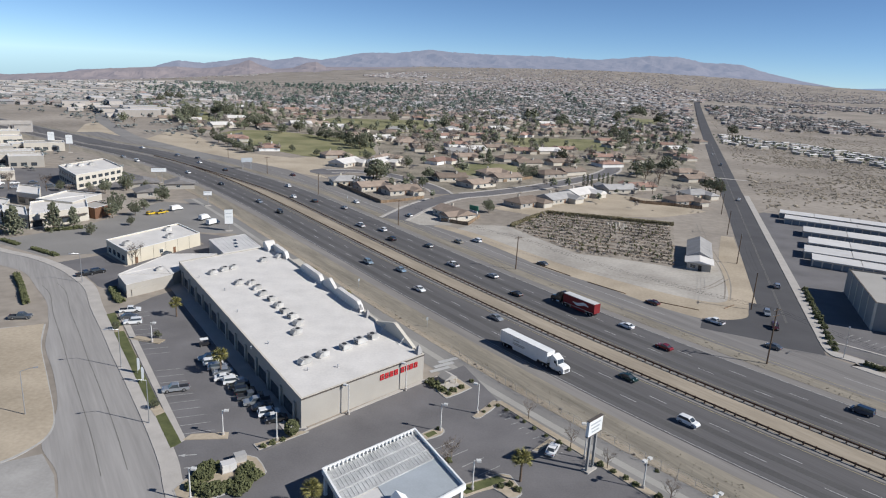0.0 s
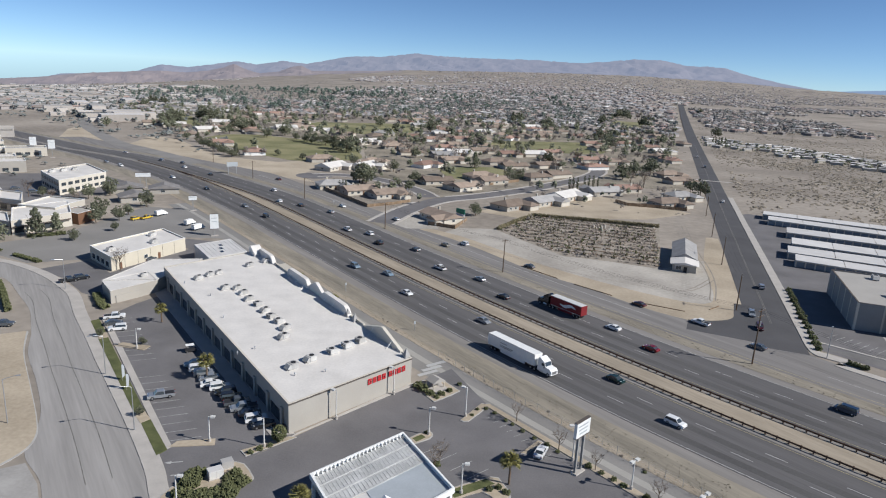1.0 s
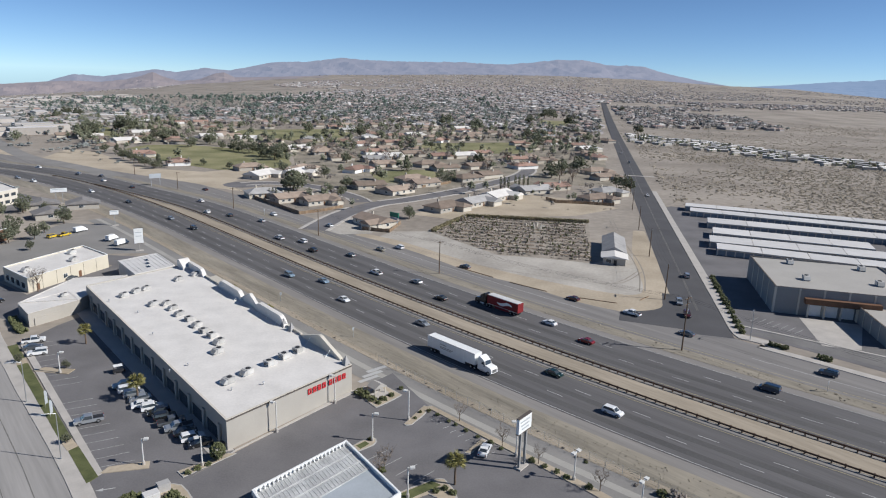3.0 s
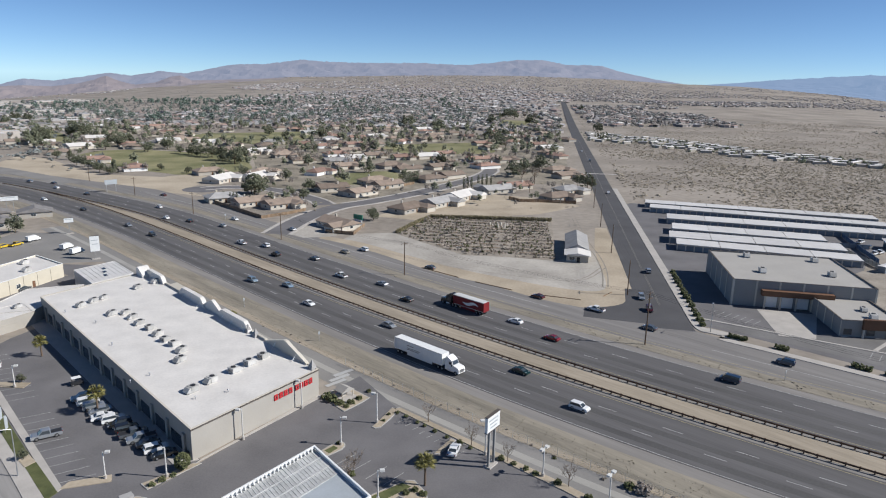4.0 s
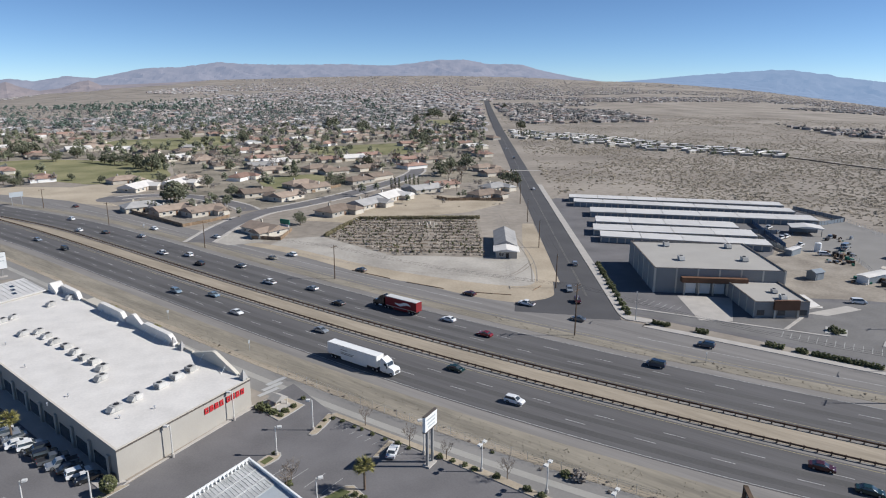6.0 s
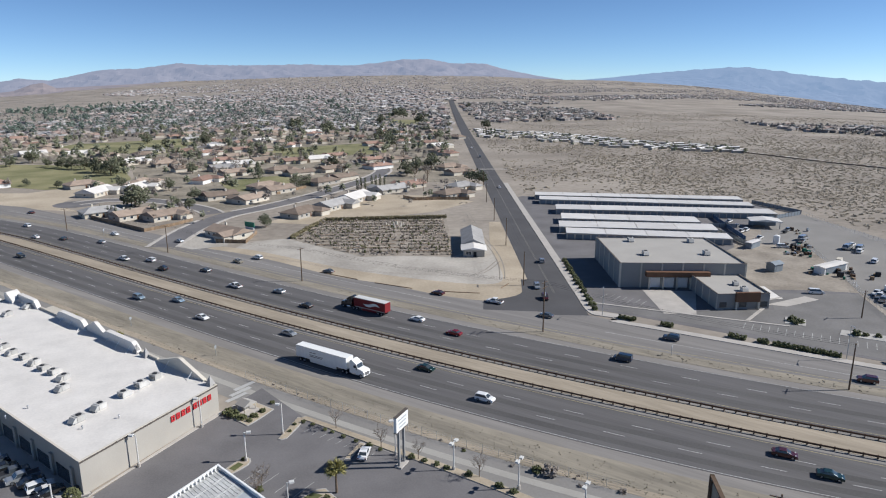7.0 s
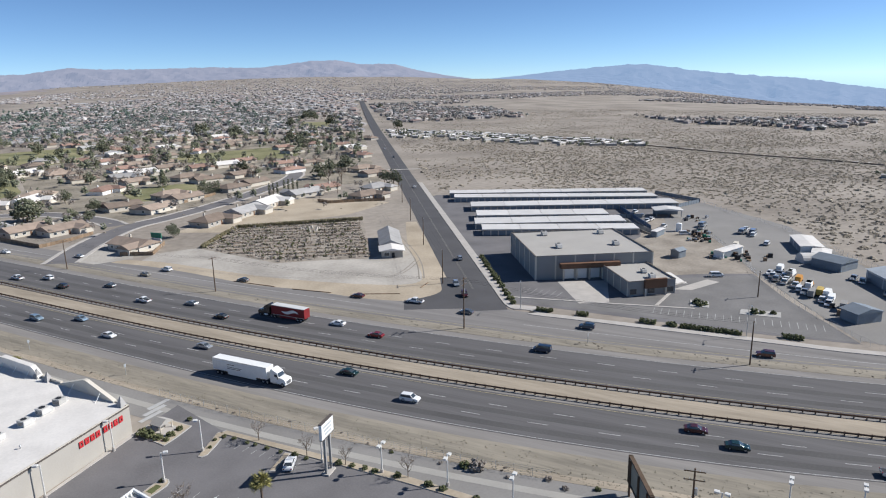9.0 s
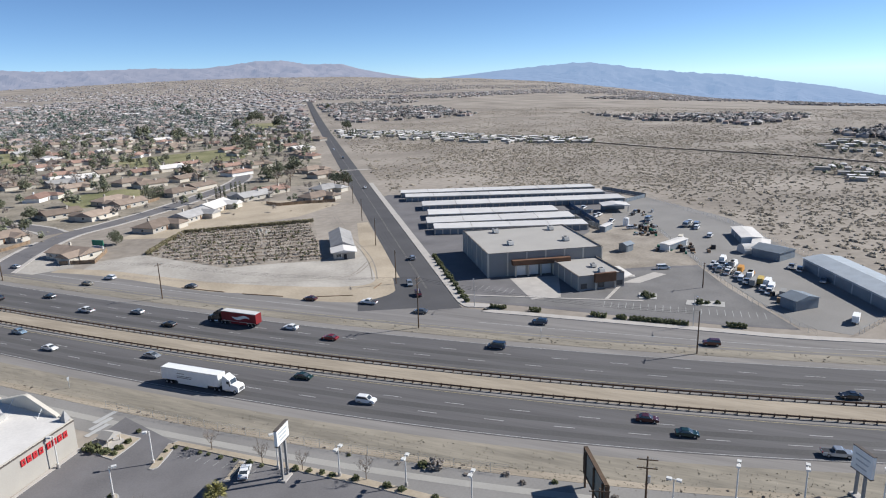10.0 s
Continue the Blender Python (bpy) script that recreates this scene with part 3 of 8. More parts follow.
# store car parks
plate("lot_store", [(-77.5, 173), (-73.5, 185), (-66, 198), (-17.9, 115.5), (-25, 107), (-40.5, 108)], 0.05, "asphalt_dark", "dark asphalt car park beside the store", "car park")
plate("lot_south", [(-35.5, 92.5), (-25, 107), (-17.7, 115), (5, 138), (14, 146), (20, 129.5), (24, 122), (33, 108.5), (44, 96.5), (52, 84.5), (62, 66), (40, 40), (-18, 56)], 0.045, "asphalt_dark", "asphalt car park south of the store", "car park")
plate("driveway", [(-41.5, 107.5), (-40.5, 108.2), (-25, 107), (-27.5, 103.5), (-37, 97.5)], 0.055, "asphalt_dark", "asphalt driveway into the car park", "driveway")
for i, poly in enumerate(([(-79.8, 170.6), (-78.2, 172.2), (-72.8, 163.2), (-74.2, 161.6)], [(-72.7, 158.6), (-70.9, 160.0), (-49.2, 124.0), (-50.6, 122.6)], [(-47.8, 118.6), (-46.5, 120.1), (-39.9, 109.6), (-41.1, 107.6)])):
    plate("grass_%d" % (i + 1), poly, 0.16, "lawn", "narrow mown lawn strip beside the car park", "lawn", 0.12)
plate("walk_lot", [(-77.8, 172.6), (-76.6, 173.6), (-39.4, 110.6), (-40.2, 109.4)], 0.148, "concrete", "concrete edge walk of the car park", "walk", 0.12)
for i, poly in enumerate(([(-74.2, 161.6), (-72.7, 163.2), (-70.9, 160.0), (-72.6, 158.6)], [(-50.6, 122.4), (-49.2, 123.8), (-46.6, 120.2), (-47.9, 118.6)], [(-67.8, 155), (-66.2, 157), (-58.9, 155.2), (-59.6, 152.6)], [(-39.9, 110.4), (-39, 112.4), (-32.4, 113.4), (-32.0, 111.2)])):
    plate("planter_%d" % (i + 1), poly, 0.185, "dirt", "kerbed planter of bare soil in the car park", "planter", 0.15)
bm = bmesh.new()
for i in range(22):
    if i in (2, 10, 11):
        continue
    a = Vector((-75.5, 172.0)).lerp(Vector((-40.5, 112.5)), i / 21)
    d = Vector((0.95, 0.32))
    n = d.orthogonal() * 0.06
    bm.faces.new([bm.verts.new((*p, 0.06)) for p in (a + n, a - n, a - n + d * 5.6, a + n + d * 5.6)])
for i in range(30):
    a = Vector((-57.0, 170.0)).lerp(Vector((-27.0, 117.5)), i / 29)
    d = Vector((0.93, 0.36))
    n = d.orthogonal() * 0.05
    bm.faces.new([bm.verts.new((*p, 0.06)) for p in (a + n, a - n, a - n + d * 4.6, a + n + d * 4.6)])
for i in range(4):
    a = Vector((5.5, 109.0)).lerp(Vector((13.5, 101.5)), i / 3)
    d = Vector((0.80, 0.60))
    n = d.orthogonal() * 0.06
    bm.faces.new([bm.verts.new((*p, 0.06)) for p in (a + n, a - n, a - n + d * 5.2, a + n + d * 5.2)])
for i in range(9):
    a = Vector((20.8, 123.5)).lerp(Vector((30.0, 109.5)), i / 8)
    d = Vector((-0.86, -0.5))
    n = d.orthogonal() * 0.05
    bm.faces.new([bm.verts.new((*p, 0.06)) for p in (a + n, a - n, a - n + d * 1.6, a + n + d * 1.6)])
setting("marking_bays_store", bm, "paint_worn", "white parking bay lines on dark asphalt", "marking")
ARROW = [(-1.6, -0.1), (0.3, -0.1), (0.3, -0.45), (1.5, 0), (0.3, 0.45), (0.3, 0.1), (-1.6, 0.1)]
for x, y, turn in ((-37.6, 105.6, 190), (-35.2, 102.0, 10)):
    bm = slab(ARROW, 0.055, 0.066)
    bm.transform(pose(x, y, 0, 0, 0, turn))
    setting("marking_arrow", bm, "paint", "white direction arrow on the driveway", "marking")


def island(poly, label="kerbed planter island with bare soil and shrubs"):
    c = sum((Vector(p) for p in poly), Vector((0, 0))) / len(poly)
    plate("island_kerb", poly, 0.18, "kerb", label, "planter", 0.16)
    plate("island_soil", [tuple(c + (Vector(p) - c) * (1 - 0.25 / max(0.6, (Vector(p) - c).length))) for p in poly], 0.195, "dirt", "bare soil inside a planter kerb", "planter", 0.1)


island(densify([(-36.6, 95.5), (-34.5, 100.0), (-27.0, 106.0), (-23.2, 102.0), (-23.4, 99.8), (-28.4, 94.4), (-34, 91)], 3))
island([(-27.0, 109.5), (-19.0, 114.6), (-17.6, 114.3), (-25.6, 107.6)])
island(densify([(4.6, 137.2), (8.4, 130.2), (9.6, 129.6), (14.6, 134.0), (14.4, 135.4), (10.0, 142.0)], 3))
island(densify([(14.0, 121.6), (15.6, 121.2), (20.2, 127.4), (19.2, 129.0)], 2))
island([(19.4, 128.6), (20.8, 128.8), (44.6, 96.0), (56, 78), (54.8, 77), (43.4, 94.4)])
island(densify([(3.6, 114.6), (6.8, 117.2), (8.2, 116.4), (7.6, 114.4), (4.4, 112.4)], 2))
island(densify([(8.6, 97.6), (17.6, 102.2), (19.6, 100.4), (20.4, 96.4), (18.0, 95.2), (15.6, 97.8), (10.6, 95.2)], 2))
plate("grass_island", [(9.2, 97.5), (16.8, 101.4), (18.2, 100.0), (11.0, 96.0)], 0.215, "lawn", "small mown lawn on a planter island", "lawn", 0.1)
plate("grass_island_small", [(4.2, 114.4), (6.0, 115.8), (6.8, 114.8), (5.0, 113.2)], 0.215, "lawn", "small mown lawn on a planter island", "lawn", 0.1)
island([(24.2, 109.6), (25.2, 109.2), (29.4, 113.6), (28.6, 114.4)])
plate("walk_store_front", [(-18.6, 114.6), (-17.9, 115.7), (4.3, 137.8), (5.4, 137.4)], 0.16, "concrete", "concrete walk along the front wall", "walk", 0.14)
plate("walk_store_side", [(-18.2, 115.6), (-22.4, 114.5), (-72.0, 195.0), (-69.5, 200)], 0.16, "concrete", "shaded concrete walk along the store", "walk", 0.14)
for i in range(3):
    a = Vector((6.2, 141.5)) + Vector((1.1, 2.6)) * i
    plate("crossing_%d" % (i + 1), [tuple(a), tuple(a + Vector((4.6, 3.0))), tuple(a + Vector((4.0, 4.0))), tuple(a + Vector((-0.6, 1.0)))], 0.052, "paint", "broad white crossing stripe", "marking")

# lots west of the store
plate("lot_cream", [(-103, 206), (-92, 193), (-80, 186), (-70, 201), (-64, 222), (-70, 250), (-82, 240), (-92, 213), (-105, 226), (-116, 214)], 0.03, "asphalt_dark", "asphalt car park of the cream building", "car park")
plate("lot_north", [(-150, 238), (-122, 221), (-106, 228), (-90, 262), (-66, 262), (-90, 310), (-118, 318), (-130, 262)], 0.025, "asphalt_old", "broad worn asphalt drive between the lots", "car park")
plate("lot_yard", [(-92, 262), (-66, 256), (-62, 246), (-76, 244)], 0.035, "asphalt_dark", "dark asphalt yard with parked trailers", "yard")
plate("lot_office", [(-230, 300), (-172, 318), (-150, 345), (-140, 372), (-178, 405), (-240, 390)], 0.025, "asphalt_dark", "dark asphalt car park by the office", "car park")

# neighbourhood streets
def street(name, pts_, w, lift=0.0, mouth=None):
    """An asphalt street with a pavement on either side; the left one opens where another street joins at mouth."""
    line = densify(pts_, 5)
    left, right, kl, kr = [], [], [], []
    for i, p in enumerate(line):
        a, b = Vector(line[max(0, i - 1)]), Vector(line[min(len(line) - 1, i + 1)])
        n = (b - a).normalized().orthogonal()
        for out, k in ((left, w / 2), (right, -w / 2), (kl, w / 2 + 1.8), (kr, -w / 2 - 1.8)):
            out.append(tuple(Vector(p) + n * k))
    strip_xy("road_" + name, left, right, 0.05 + lift, "asphalt_dark", "dark asphalt residential street", "road")
    runs = [[]]
    for i, p in enumerate(left):
        if mouth is not None and (Vector(p) - Vector(mouth)).length < 8:
            runs.append([])
        else:
            runs[-1].append(i)
    for k, run in enumerate(q for q in runs if len(q) > 1):
        strip_xy("pavement_" + name + "_a%d" % (k + 1), [kl[i] for i in run], [left[i] for i in run], 0.15, "concrete", "pale concrete pavement of the street", "pavement", 0.14)
    strip_xy("pavement_" + name + "_b", right, kr, 0.15, "concrete", "pale concrete pavement of the street", "pavement", 0.14)


street("first", [(-8, 300), (4.5, 332), (22, 361), (43, 376.5), (72, 401), (107, 438), (139, 478), (156, 520), (150, 580)], 11, 0.0, (17, 366))
street("cul_de_sac", [(17.5, 369), (13.5, 384), (3, 404), (-8, 420), (-21, 431), (-40, 437), (-54, 432)], 9, 0.008)
plate("cul_de_sac_bulb", [(-54 + 12 * math.cos(a / 12 * 6.2832), 430 + 12 * math.sin(a / 12 * 6.2832)) for a in range(12)], 0.066, "asphalt_dark", "dark asphalt turning circle", "road")
street("second", [(60, 1000), (70, 860), (40, 800), (30, 760)], 10)
street("third", [(-150, 690), (-135, 780), (-110, 860)], 10)
M["gardens"] = material("garden_soil", (0.185, 0.165, 0.125), 0.97, 0.25, 0.045, 0.5, tint=(0.285, 0.25, 0.20))
plate("ground_gardens", [(-20, 440), (-30, 480), (-28, 545), (-35, 640), (-100, 662), (-180, 680), (-215, 700), (-290, 830), (-200, 865), (0, 885), (200, 865), (335, 800), (283, 670), (238, 555), (206, 475), (192, 432), (150, 432), (122, 432), (105, 444), (72, 408), (45, 385), (24, 370), (6, 410)], 0.012, "gardens", "brown garden ground and dry lawns between the houses", "ground")
FAIRWAYS = [
    [(-177, 626), (-168, 660), (-139, 668), (-106, 654), (-77, 636), (-42, 640), (-34, 567), (-32, 517), (-73, 497), (-91, 508), (-121, 537), (-148, 578)],
    [(-287, 880), (-272, 888), (-208, 725), (-216, 680)],
    [(28, 490), (72, 505), (75, 460), (37, 441)],
    [(88, 709), (214, 739), (193, 634), (116, 629), (82, 660)],
    [(-125, 850), (-60, 870), (-38, 880), (28, 890), (18, 792), (-13, 709), (-75, 757), (-113, 775)],
    [(322, 1015), (372, 1012), (462, 1230), (425, 1290), (380, 1220)],
]
for i, poly in enumerate(FAIRWAYS):
    plate("grass_golf_%d" % (i + 1), densify(poly + poly[:1], 4)[:-1], 0.06 + (i == 5) * 2.2, "grass", "winter-dull green golf fairway", "lawn")
M["sand"] = material("sand", (0.40, 0.335, 0.25), 0.97, 0.14, 0.05, 0.8, tint=(0.45, 0.385, 0.295))
plate("sand_strip", [(-222, 624), (-191, 598), (-155, 539), (-129, 502), (-87, 486), (-73, 496), (-56, 489), (-57, 456), (-64, 432), (-50, 404), (-100, 440), (-135, 472), (-217, 553)], 0.01, "sand", "bare pale sand strip between road and golf course", "ground")
plate("sand_ramp", [(-308, 648), (-311, 684), (-270, 618), (-226, 550), (-238, 544), (-278, 565)], 0.01, "sand", "bare sandy bank beside the ramp", "ground")
plate("lot_corner", [(-3.6, 301), (6.5, 322), (13, 332), (24, 322), (18, 292), (4, 291)], 0.035, "gravel", "pale gravel corner lot", "lot")
plate("lot_house_yard", [(40, 335), (60, 322), (128, 330), (160, 350), (150, 375), (110, 400)], 0.02, "dirt", "bare graded dirt lot behind the houses", "lot")
RAMP = [(-345, 765), (-313, 696), (-274, 630), (-230, 562), (-200, 531), (-167, 497), (-137, 462)]
strip_xy("road_ramp", densify([(x + 5, y + 4) for x, y in RAMP]), densify([(x - 5, y - 4) for x, y in RAMP]), 0.055, "asphalt_old", "faded ramp leaving the frontage road", "road")
plate("crossing_side_road", [(216, 488), (246, 476), (244.6, 472.6), (214.6, 484.6)], 0.09, "concrete", "pale concrete dip across the side road", "road")

# ---- kinds of things ----
rng = random.Random(7)
MATS = {}
for nm, c, mt in (("white", (0.78, 0.78, 0.77), 0), ("silver", (0.42, 0.44, 0.46), 0.5), ("grey", (0.12, 0.13, 0.14), 0.3), ("black", (0.015, 0.016, 0.018), 0), ("blue", (0.025, 0.05, 0.09), 0.3), ("lightblue", (0.32, 0.42, 0.50), 0.4), ("red", (0.22, 0.012, 0.014), 0.2), ("maroon", (0.075, 0.014, 0.014), 0.2), ("green", (0.015, 0.045, 0.04), 0.3), ("tan", (0.33, 0.29, 0.22), 0.3), ("yellow", (0.62, 0.42, 0.03), 0)):
    MATS[nm] = car_paint("car_paint_" + nm, c, mt)
M["lamp_glass"] = glass("lamp_glass", (0.6, 0.6, 0.58), 0.15)
M["tail_glass"] = glass("tail_glass", (0.25, 0.01, 0.01), 0.2)
WORDS = {"white": "white", "silver": "silver-grey", "grey": "dark grey", "black": "black", "blue": "dark blue", "lightblue": "pale blue-grey", "red": "dark red", "maroon": "maroon", "green": "dark green", "tan": "tan", "yellow": "yellow"}
CARS = {}


def extrude(bm, outline, y0, y1, taper=None):
    """A side outline (x, z) pulled across from y0 to y1; taper: the outline at the far sides may be narrower higher up."""
    rows = []
    for s, y in ((-1, y0), (1, y1)):
        rows.append([bm.verts.new((x, y if taper is None else y * taper(z), z)) for x, z in outline])
    n = len(outline)
    for i in range(n):
        j = (i + 1) % n
        bm.faces.new((rows[0][i], rows[0][j], rows[1][j], rows[1][i]))
    bm.faces.new(rows[0][::-1])
    bm.faces.new(rows[1])
    return bm


def soften(bm, width, angle=0.5):
    edges = [e for e in bm.edges if len(e.link_faces) == 2 and e.calc_face_angle(0) > angle]
    bmesh.ops.bevel(bm, geom=edges, offset=width, segments=1, affect="EDGES", clamp_overlap=True)
    return bm


def wheel(parent, x, y, r, w=0.24):
    bm = bmesh.new()
    tube(bm, (x, y - w / 2, r), (x, y + w / 2, r), r, n=14)
    ty = part("tyre", bm, "rubber", parent)
    s = 1 if y > 0 else -1
    bm = bmesh.new()
    tube(bm, (x, y + s * w * 0.42, r), (x, y + s * (w / 2 + 0.02), r), r * 0.62, r * 0.55, n=10)
    part("rim", bm, "chrome", ty, "grey metal rim")


SHAPES = {
    # outline of body, outline of cabin, half width, wheel x, wheel radius
    "sedan": ([(-2.35, 0.35), (-2.37, 0.72), (-2.2, 0.96), (-1.5, 1.02), (1.0, 0.98), (1.9, 0.86), (2.3, 0.68), (2.36, 0.42), (2.2, 0.26), (-2.2, 0.26)], [(-1.75, 0.98), (-1.05, 1.42), (0.25, 1.44), (1.15, 0.95)], 0.9, 1.42, 0.33),
    "suv": ([(-2.3, 0.42), (-2.34, 0.95), (-2.2, 1.12), (1.0, 1.12), (1.95, 1.02), (2.3, 0.8), (2.34, 0.48), (2.2, 0.34), (-2.2, 0.34)], [(-2.22, 1.1), (-2.0, 1.68), (0.35, 1.72), (1.12, 1.1)], 0.95, 1.4, 0.37),
    "van": ([(-2.5, 0.42), (-2.52, 1.0), (-2.4, 1.12), (1.4, 1.1), (2.2, 0.9), (2.5, 0.7), (2.52, 0.45), (2.3, 0.32), (-2.3, 0.32)], [(-2.45, 1.1), (-2.3, 1.82), (0.9, 1.84), (1.75, 1.08)], 0.98, 1.55, 0.35),
    "pickup": ([(-2.85, 0.5), (-2.88, 1.05), (-0.75, 1.06), (1.2, 1.1), (2.4, 1.05), (2.75, 0.9), (2.8, 0.5), (2.6, 0.4), (-2.6, 0.4)], [(-0.72, 1.06), (-0.6, 1.72), (0.75, 1.74), (1.45, 1.08)], 0.98, 1.75, 0.4),
}


def make_car(kind, color, parked=False):
    body, cabin, hw_, wx, wr = SHAPES[kind]
    kindword = {"sedan": "four-door sedan", "suv": "sport utility car", "van": "passenger van", "pickup": "pickup truck"}[kind]
    t = thing("car" if kind != "pickup" else "pickup_truck", WORDS[color] + " " + kindword + (" parked in a bay" if parked else " on the asphalt road"), "pickup" if kind == "pickup" else "car", "parked cars" if parked else "cars on the road")
    paint = MATS[color]
    part("body", soften(extrude(bmesh.new(), body, -hw_, hw_, lambda z: 1.0 if z < 0.8 else 0.96), 0.07), paint, t)
    bm = extrude(bmesh.new(), cabin, -hw_ * 0.92, hw_ * 0.92, lambda z: 1.0 if z < 1.2 else 0.84)
    g = part("cabin_glass", soften(bm, 0.05), "glass", t, "dark tinted window glass")
    (xa, za), (xb, zb) = cabin[1], cabin[2]
    bm = bmesh.new()
    extrude(bm, [(xa - 0.1, za - 0.03), (xa + 0.05, za + 0.045), (xb - 0.05, zb + 0.045), (xb + 0.12, zb - 0.03)], -hw_ * 0.78, hw_ * 0.78)
    part("roof", soften(bm, 0.04), paint, t)
    for y in (-1, 1):
        bm = bmesh.new()
        rings_ = []
        for (x, z), side in ((cabin[0], 0.93), (cabin[1], 0.8), (cabin[2], 0.8), (cabin[3], 0.93)):
            rings_.append([bm.verts.new((x + dx, y * hw_ * side + dy, z + dz)) for dx, dy, dz in ((-0.06, 0, -0.03), (0, 0.05, 0.02), (0.06, 0, -0.03), (0, -0.05, 0.0))])
        for a, b in zip(rings_, rings_[1:]):
            for i in range(4):
                bm.faces.new((a[i], a[(i + 1) % 4], b[(i + 1) % 4], b[i]))
        bmesh.ops.recalc_face_normals(bm, faces=bm.faces)
        part("window_frame", bm, paint, t)
        part("headlight", boxes((body[5][0] - 0.12, body[5][0] + 0.06, y * hw_ * 0.72 - 0.17, y * hw_ * 0.72 + 0.17, body[5][1] - 0.12, body[5][1] + 0.03)), "lamp_glass", t, "clear headlight")
        part("tail_light", boxes((body[1][0] - 0.02, body[1][0] + 0.1, y * hw_ * 0.78 - 0.13, y * hw_ * 0.78 + 0.13, body[1][1] - 0.14, body[1][1] + 0.06)), "tail_glass", t, "red tail light")
        for x in (-wx, wx):
            wheel(t, x, y * (hw_ - 0.12), wr)
    if kind == "pickup":
        part("bed_floor", boxes((-2.75, -0.82, -hw_ * 0.82, hw_ * 0.82, 1.0, 1.075)), "dark", t, "dark open load bed")
    return t


def car(kind, color, x, y, heading, parked=False, z=0.07, size=0.95):
    """heading: degrees from +x of the car's nose."""
    key = (kind, color, parked)
    m = pose(x, y, z, 0, 0, heading)
    if key not in CARS:
        CARS[key] = make_car(kind, color, parked)
        CARS[key].scale = (size, size, size)
        CARS[key].matrix_basis = m @ Matrix.Diagonal((size, size, size, 1))
        return CARS[key]
    return copy_thing(CARS[key], m)


def semi_truck(m, trailer_len, cab, trailer, label, swoosh=False):
    t = thing("semi_truck", label, "truck", "", m)
    L, h0, h1, w = trailer_len, 1.15, 4.05, 1.3
    bm = soften(box(bmesh.new(), -L, 0, -w, w, h0, h1), 0.06)
    tr = part("trailer", bm, trailer, t)
    bm = bmesh.new()
    for i in range(int(L / 1.22)):
        for s in (-1, 1):
            box(bm, -L + 0.5 + i * 1.22, -L + 0.55 + i * 1.22, s * w - 0.02, s * w + 0.02, h0 + 0.1, h1 - 0.1)
    part("side_rib", bm, trailer, tr)
    part("top_rail", boxes((-L - 0.01, 0.01, -w - 0.02, -w + 0.06, h1 - 0.12, h1 + 0.02), (-L - 0.01, 0.01, w - 0.06, w + 0.02, h1 - 0.12, h1 + 0.02)), "galvanised", tr)
    part("skirt", boxes((-L * 0.72, -3.2, -w + 0.02, -w + 0.08, 0.45, h0), (-L * 0.72, -3.2, w - 0.08, w - 0.02, 0.45, h0)), trailer, tr)
    if swoosh:
        part("roof_sheet", boxes((-L + 0.05, -0.05, -w + 0.06, w - 0.06, h1, h1 + 0.03)), "metal_white", tr, "pale metal roof sheet")
    part("chassis", boxes((-L + 0.3, 5.2, -0.45, 0.45, 0.75, 1.12)), "dark", t, "dark steel chassis")
    for s in (-1, 1):
        if swoosh:
            n = 18
            bm = bmesh.new()
            low, up = [], []
            for i in range(n + 1):
                k = i / n
                x = -L * 0.82 + k * L * 0.5
                z = 2.55 + 0.45 * math.sin(k * 6.2) * (1 - 0.4 * k)
                th = 0.36 * (0.35 + math.sin(k * math.pi))
                low.append(bm.verts.new((x, s * (w + 0.035), z - th)))
                up.append(bm.verts.new((x, s * (w + 0.035), z + th)))
            for i in range(n):
                bm.faces.new((low[i], low[i + 1], up[i + 1], up[i]))
            part("emblem", bm, "white", tr, "plain white wave-shaped emblem")
            part("lower_rail", boxes((-L * 0.98, -0.4, s * w - 0.03, s * w + 0.03, h0 + 0.02, h0 + 0.2)), "galvanised", tr)
        else:
            part("lettering", boxes(*[(-L * 0.72, -L * 0.72 + q, s * w - 0.035 * (s < 0), s * w + 0.035 * (s > 0), z, z + 0.14) for q, z in ((2.2, 2.95), (4.4, 2.3), (4.0, 1.95))]), "shoulder", tr, "grey bars of small lettering")
    body = [(0.9, 0.7), (0.9, 3.0), (1.2, 3.95), (1.5, 4.0), (3.0, 3.15), (3.35, 2.2), (4.9, 1.95), (5.25, 1.6), (5.3, 0.6), (4.9, 0.5)]
    c = part("cab", soften(extrude(bmesh.new(), body, -1.18, 1.18, lambda z: 1.0 if z < 2.1 else 0.94), 0.1), cab, t)
    part("windscreen", extrude(bmesh.new(), [(2.93, 3.08), (3.02, 3.12), (3.4, 2.25), (3.3, 2.2)], -0.98, 0.98), "glass", c, "dark windscreen")
    part("side_window", boxes((2.15, 2.95, -1.16, 1.16, 2.2, 2.85)), "glass", c, "dark side window")
    part("grille", boxes((5.22, 5.34, -0.7, 0.7, 0.8, 1.55)), "chrome", c, "chrome grille")
    for s in (-1, 1):
        part("headlight", boxes((5.15, 5.33, s * 0.98 - 0.14, s * 0.98 + 0.14, 1.05, 1.3)), "lamp_glass", c)
        part("mirror", boxes((3.15, 3.3, s * 1.42 - 0.08, s * 1.42 + 0.08, 1.9, 2.5)), "dark", c)
        bm = bmesh.new()
        tube(bm, (1.6, s * 0.98, 0.7), (2.9, s * 0.98, 0.7), 0.32, n=10)
        part("fuel_tank", bm, "chrome", t, "chrome fuel tank")
        for x in (4.35, 0.1, -1.15, -L + 1.4, -L + 2.7):
            wheel(t, x, s * 1.05, 0.5, 0.38 if x > 4 else 0.55)
    return t


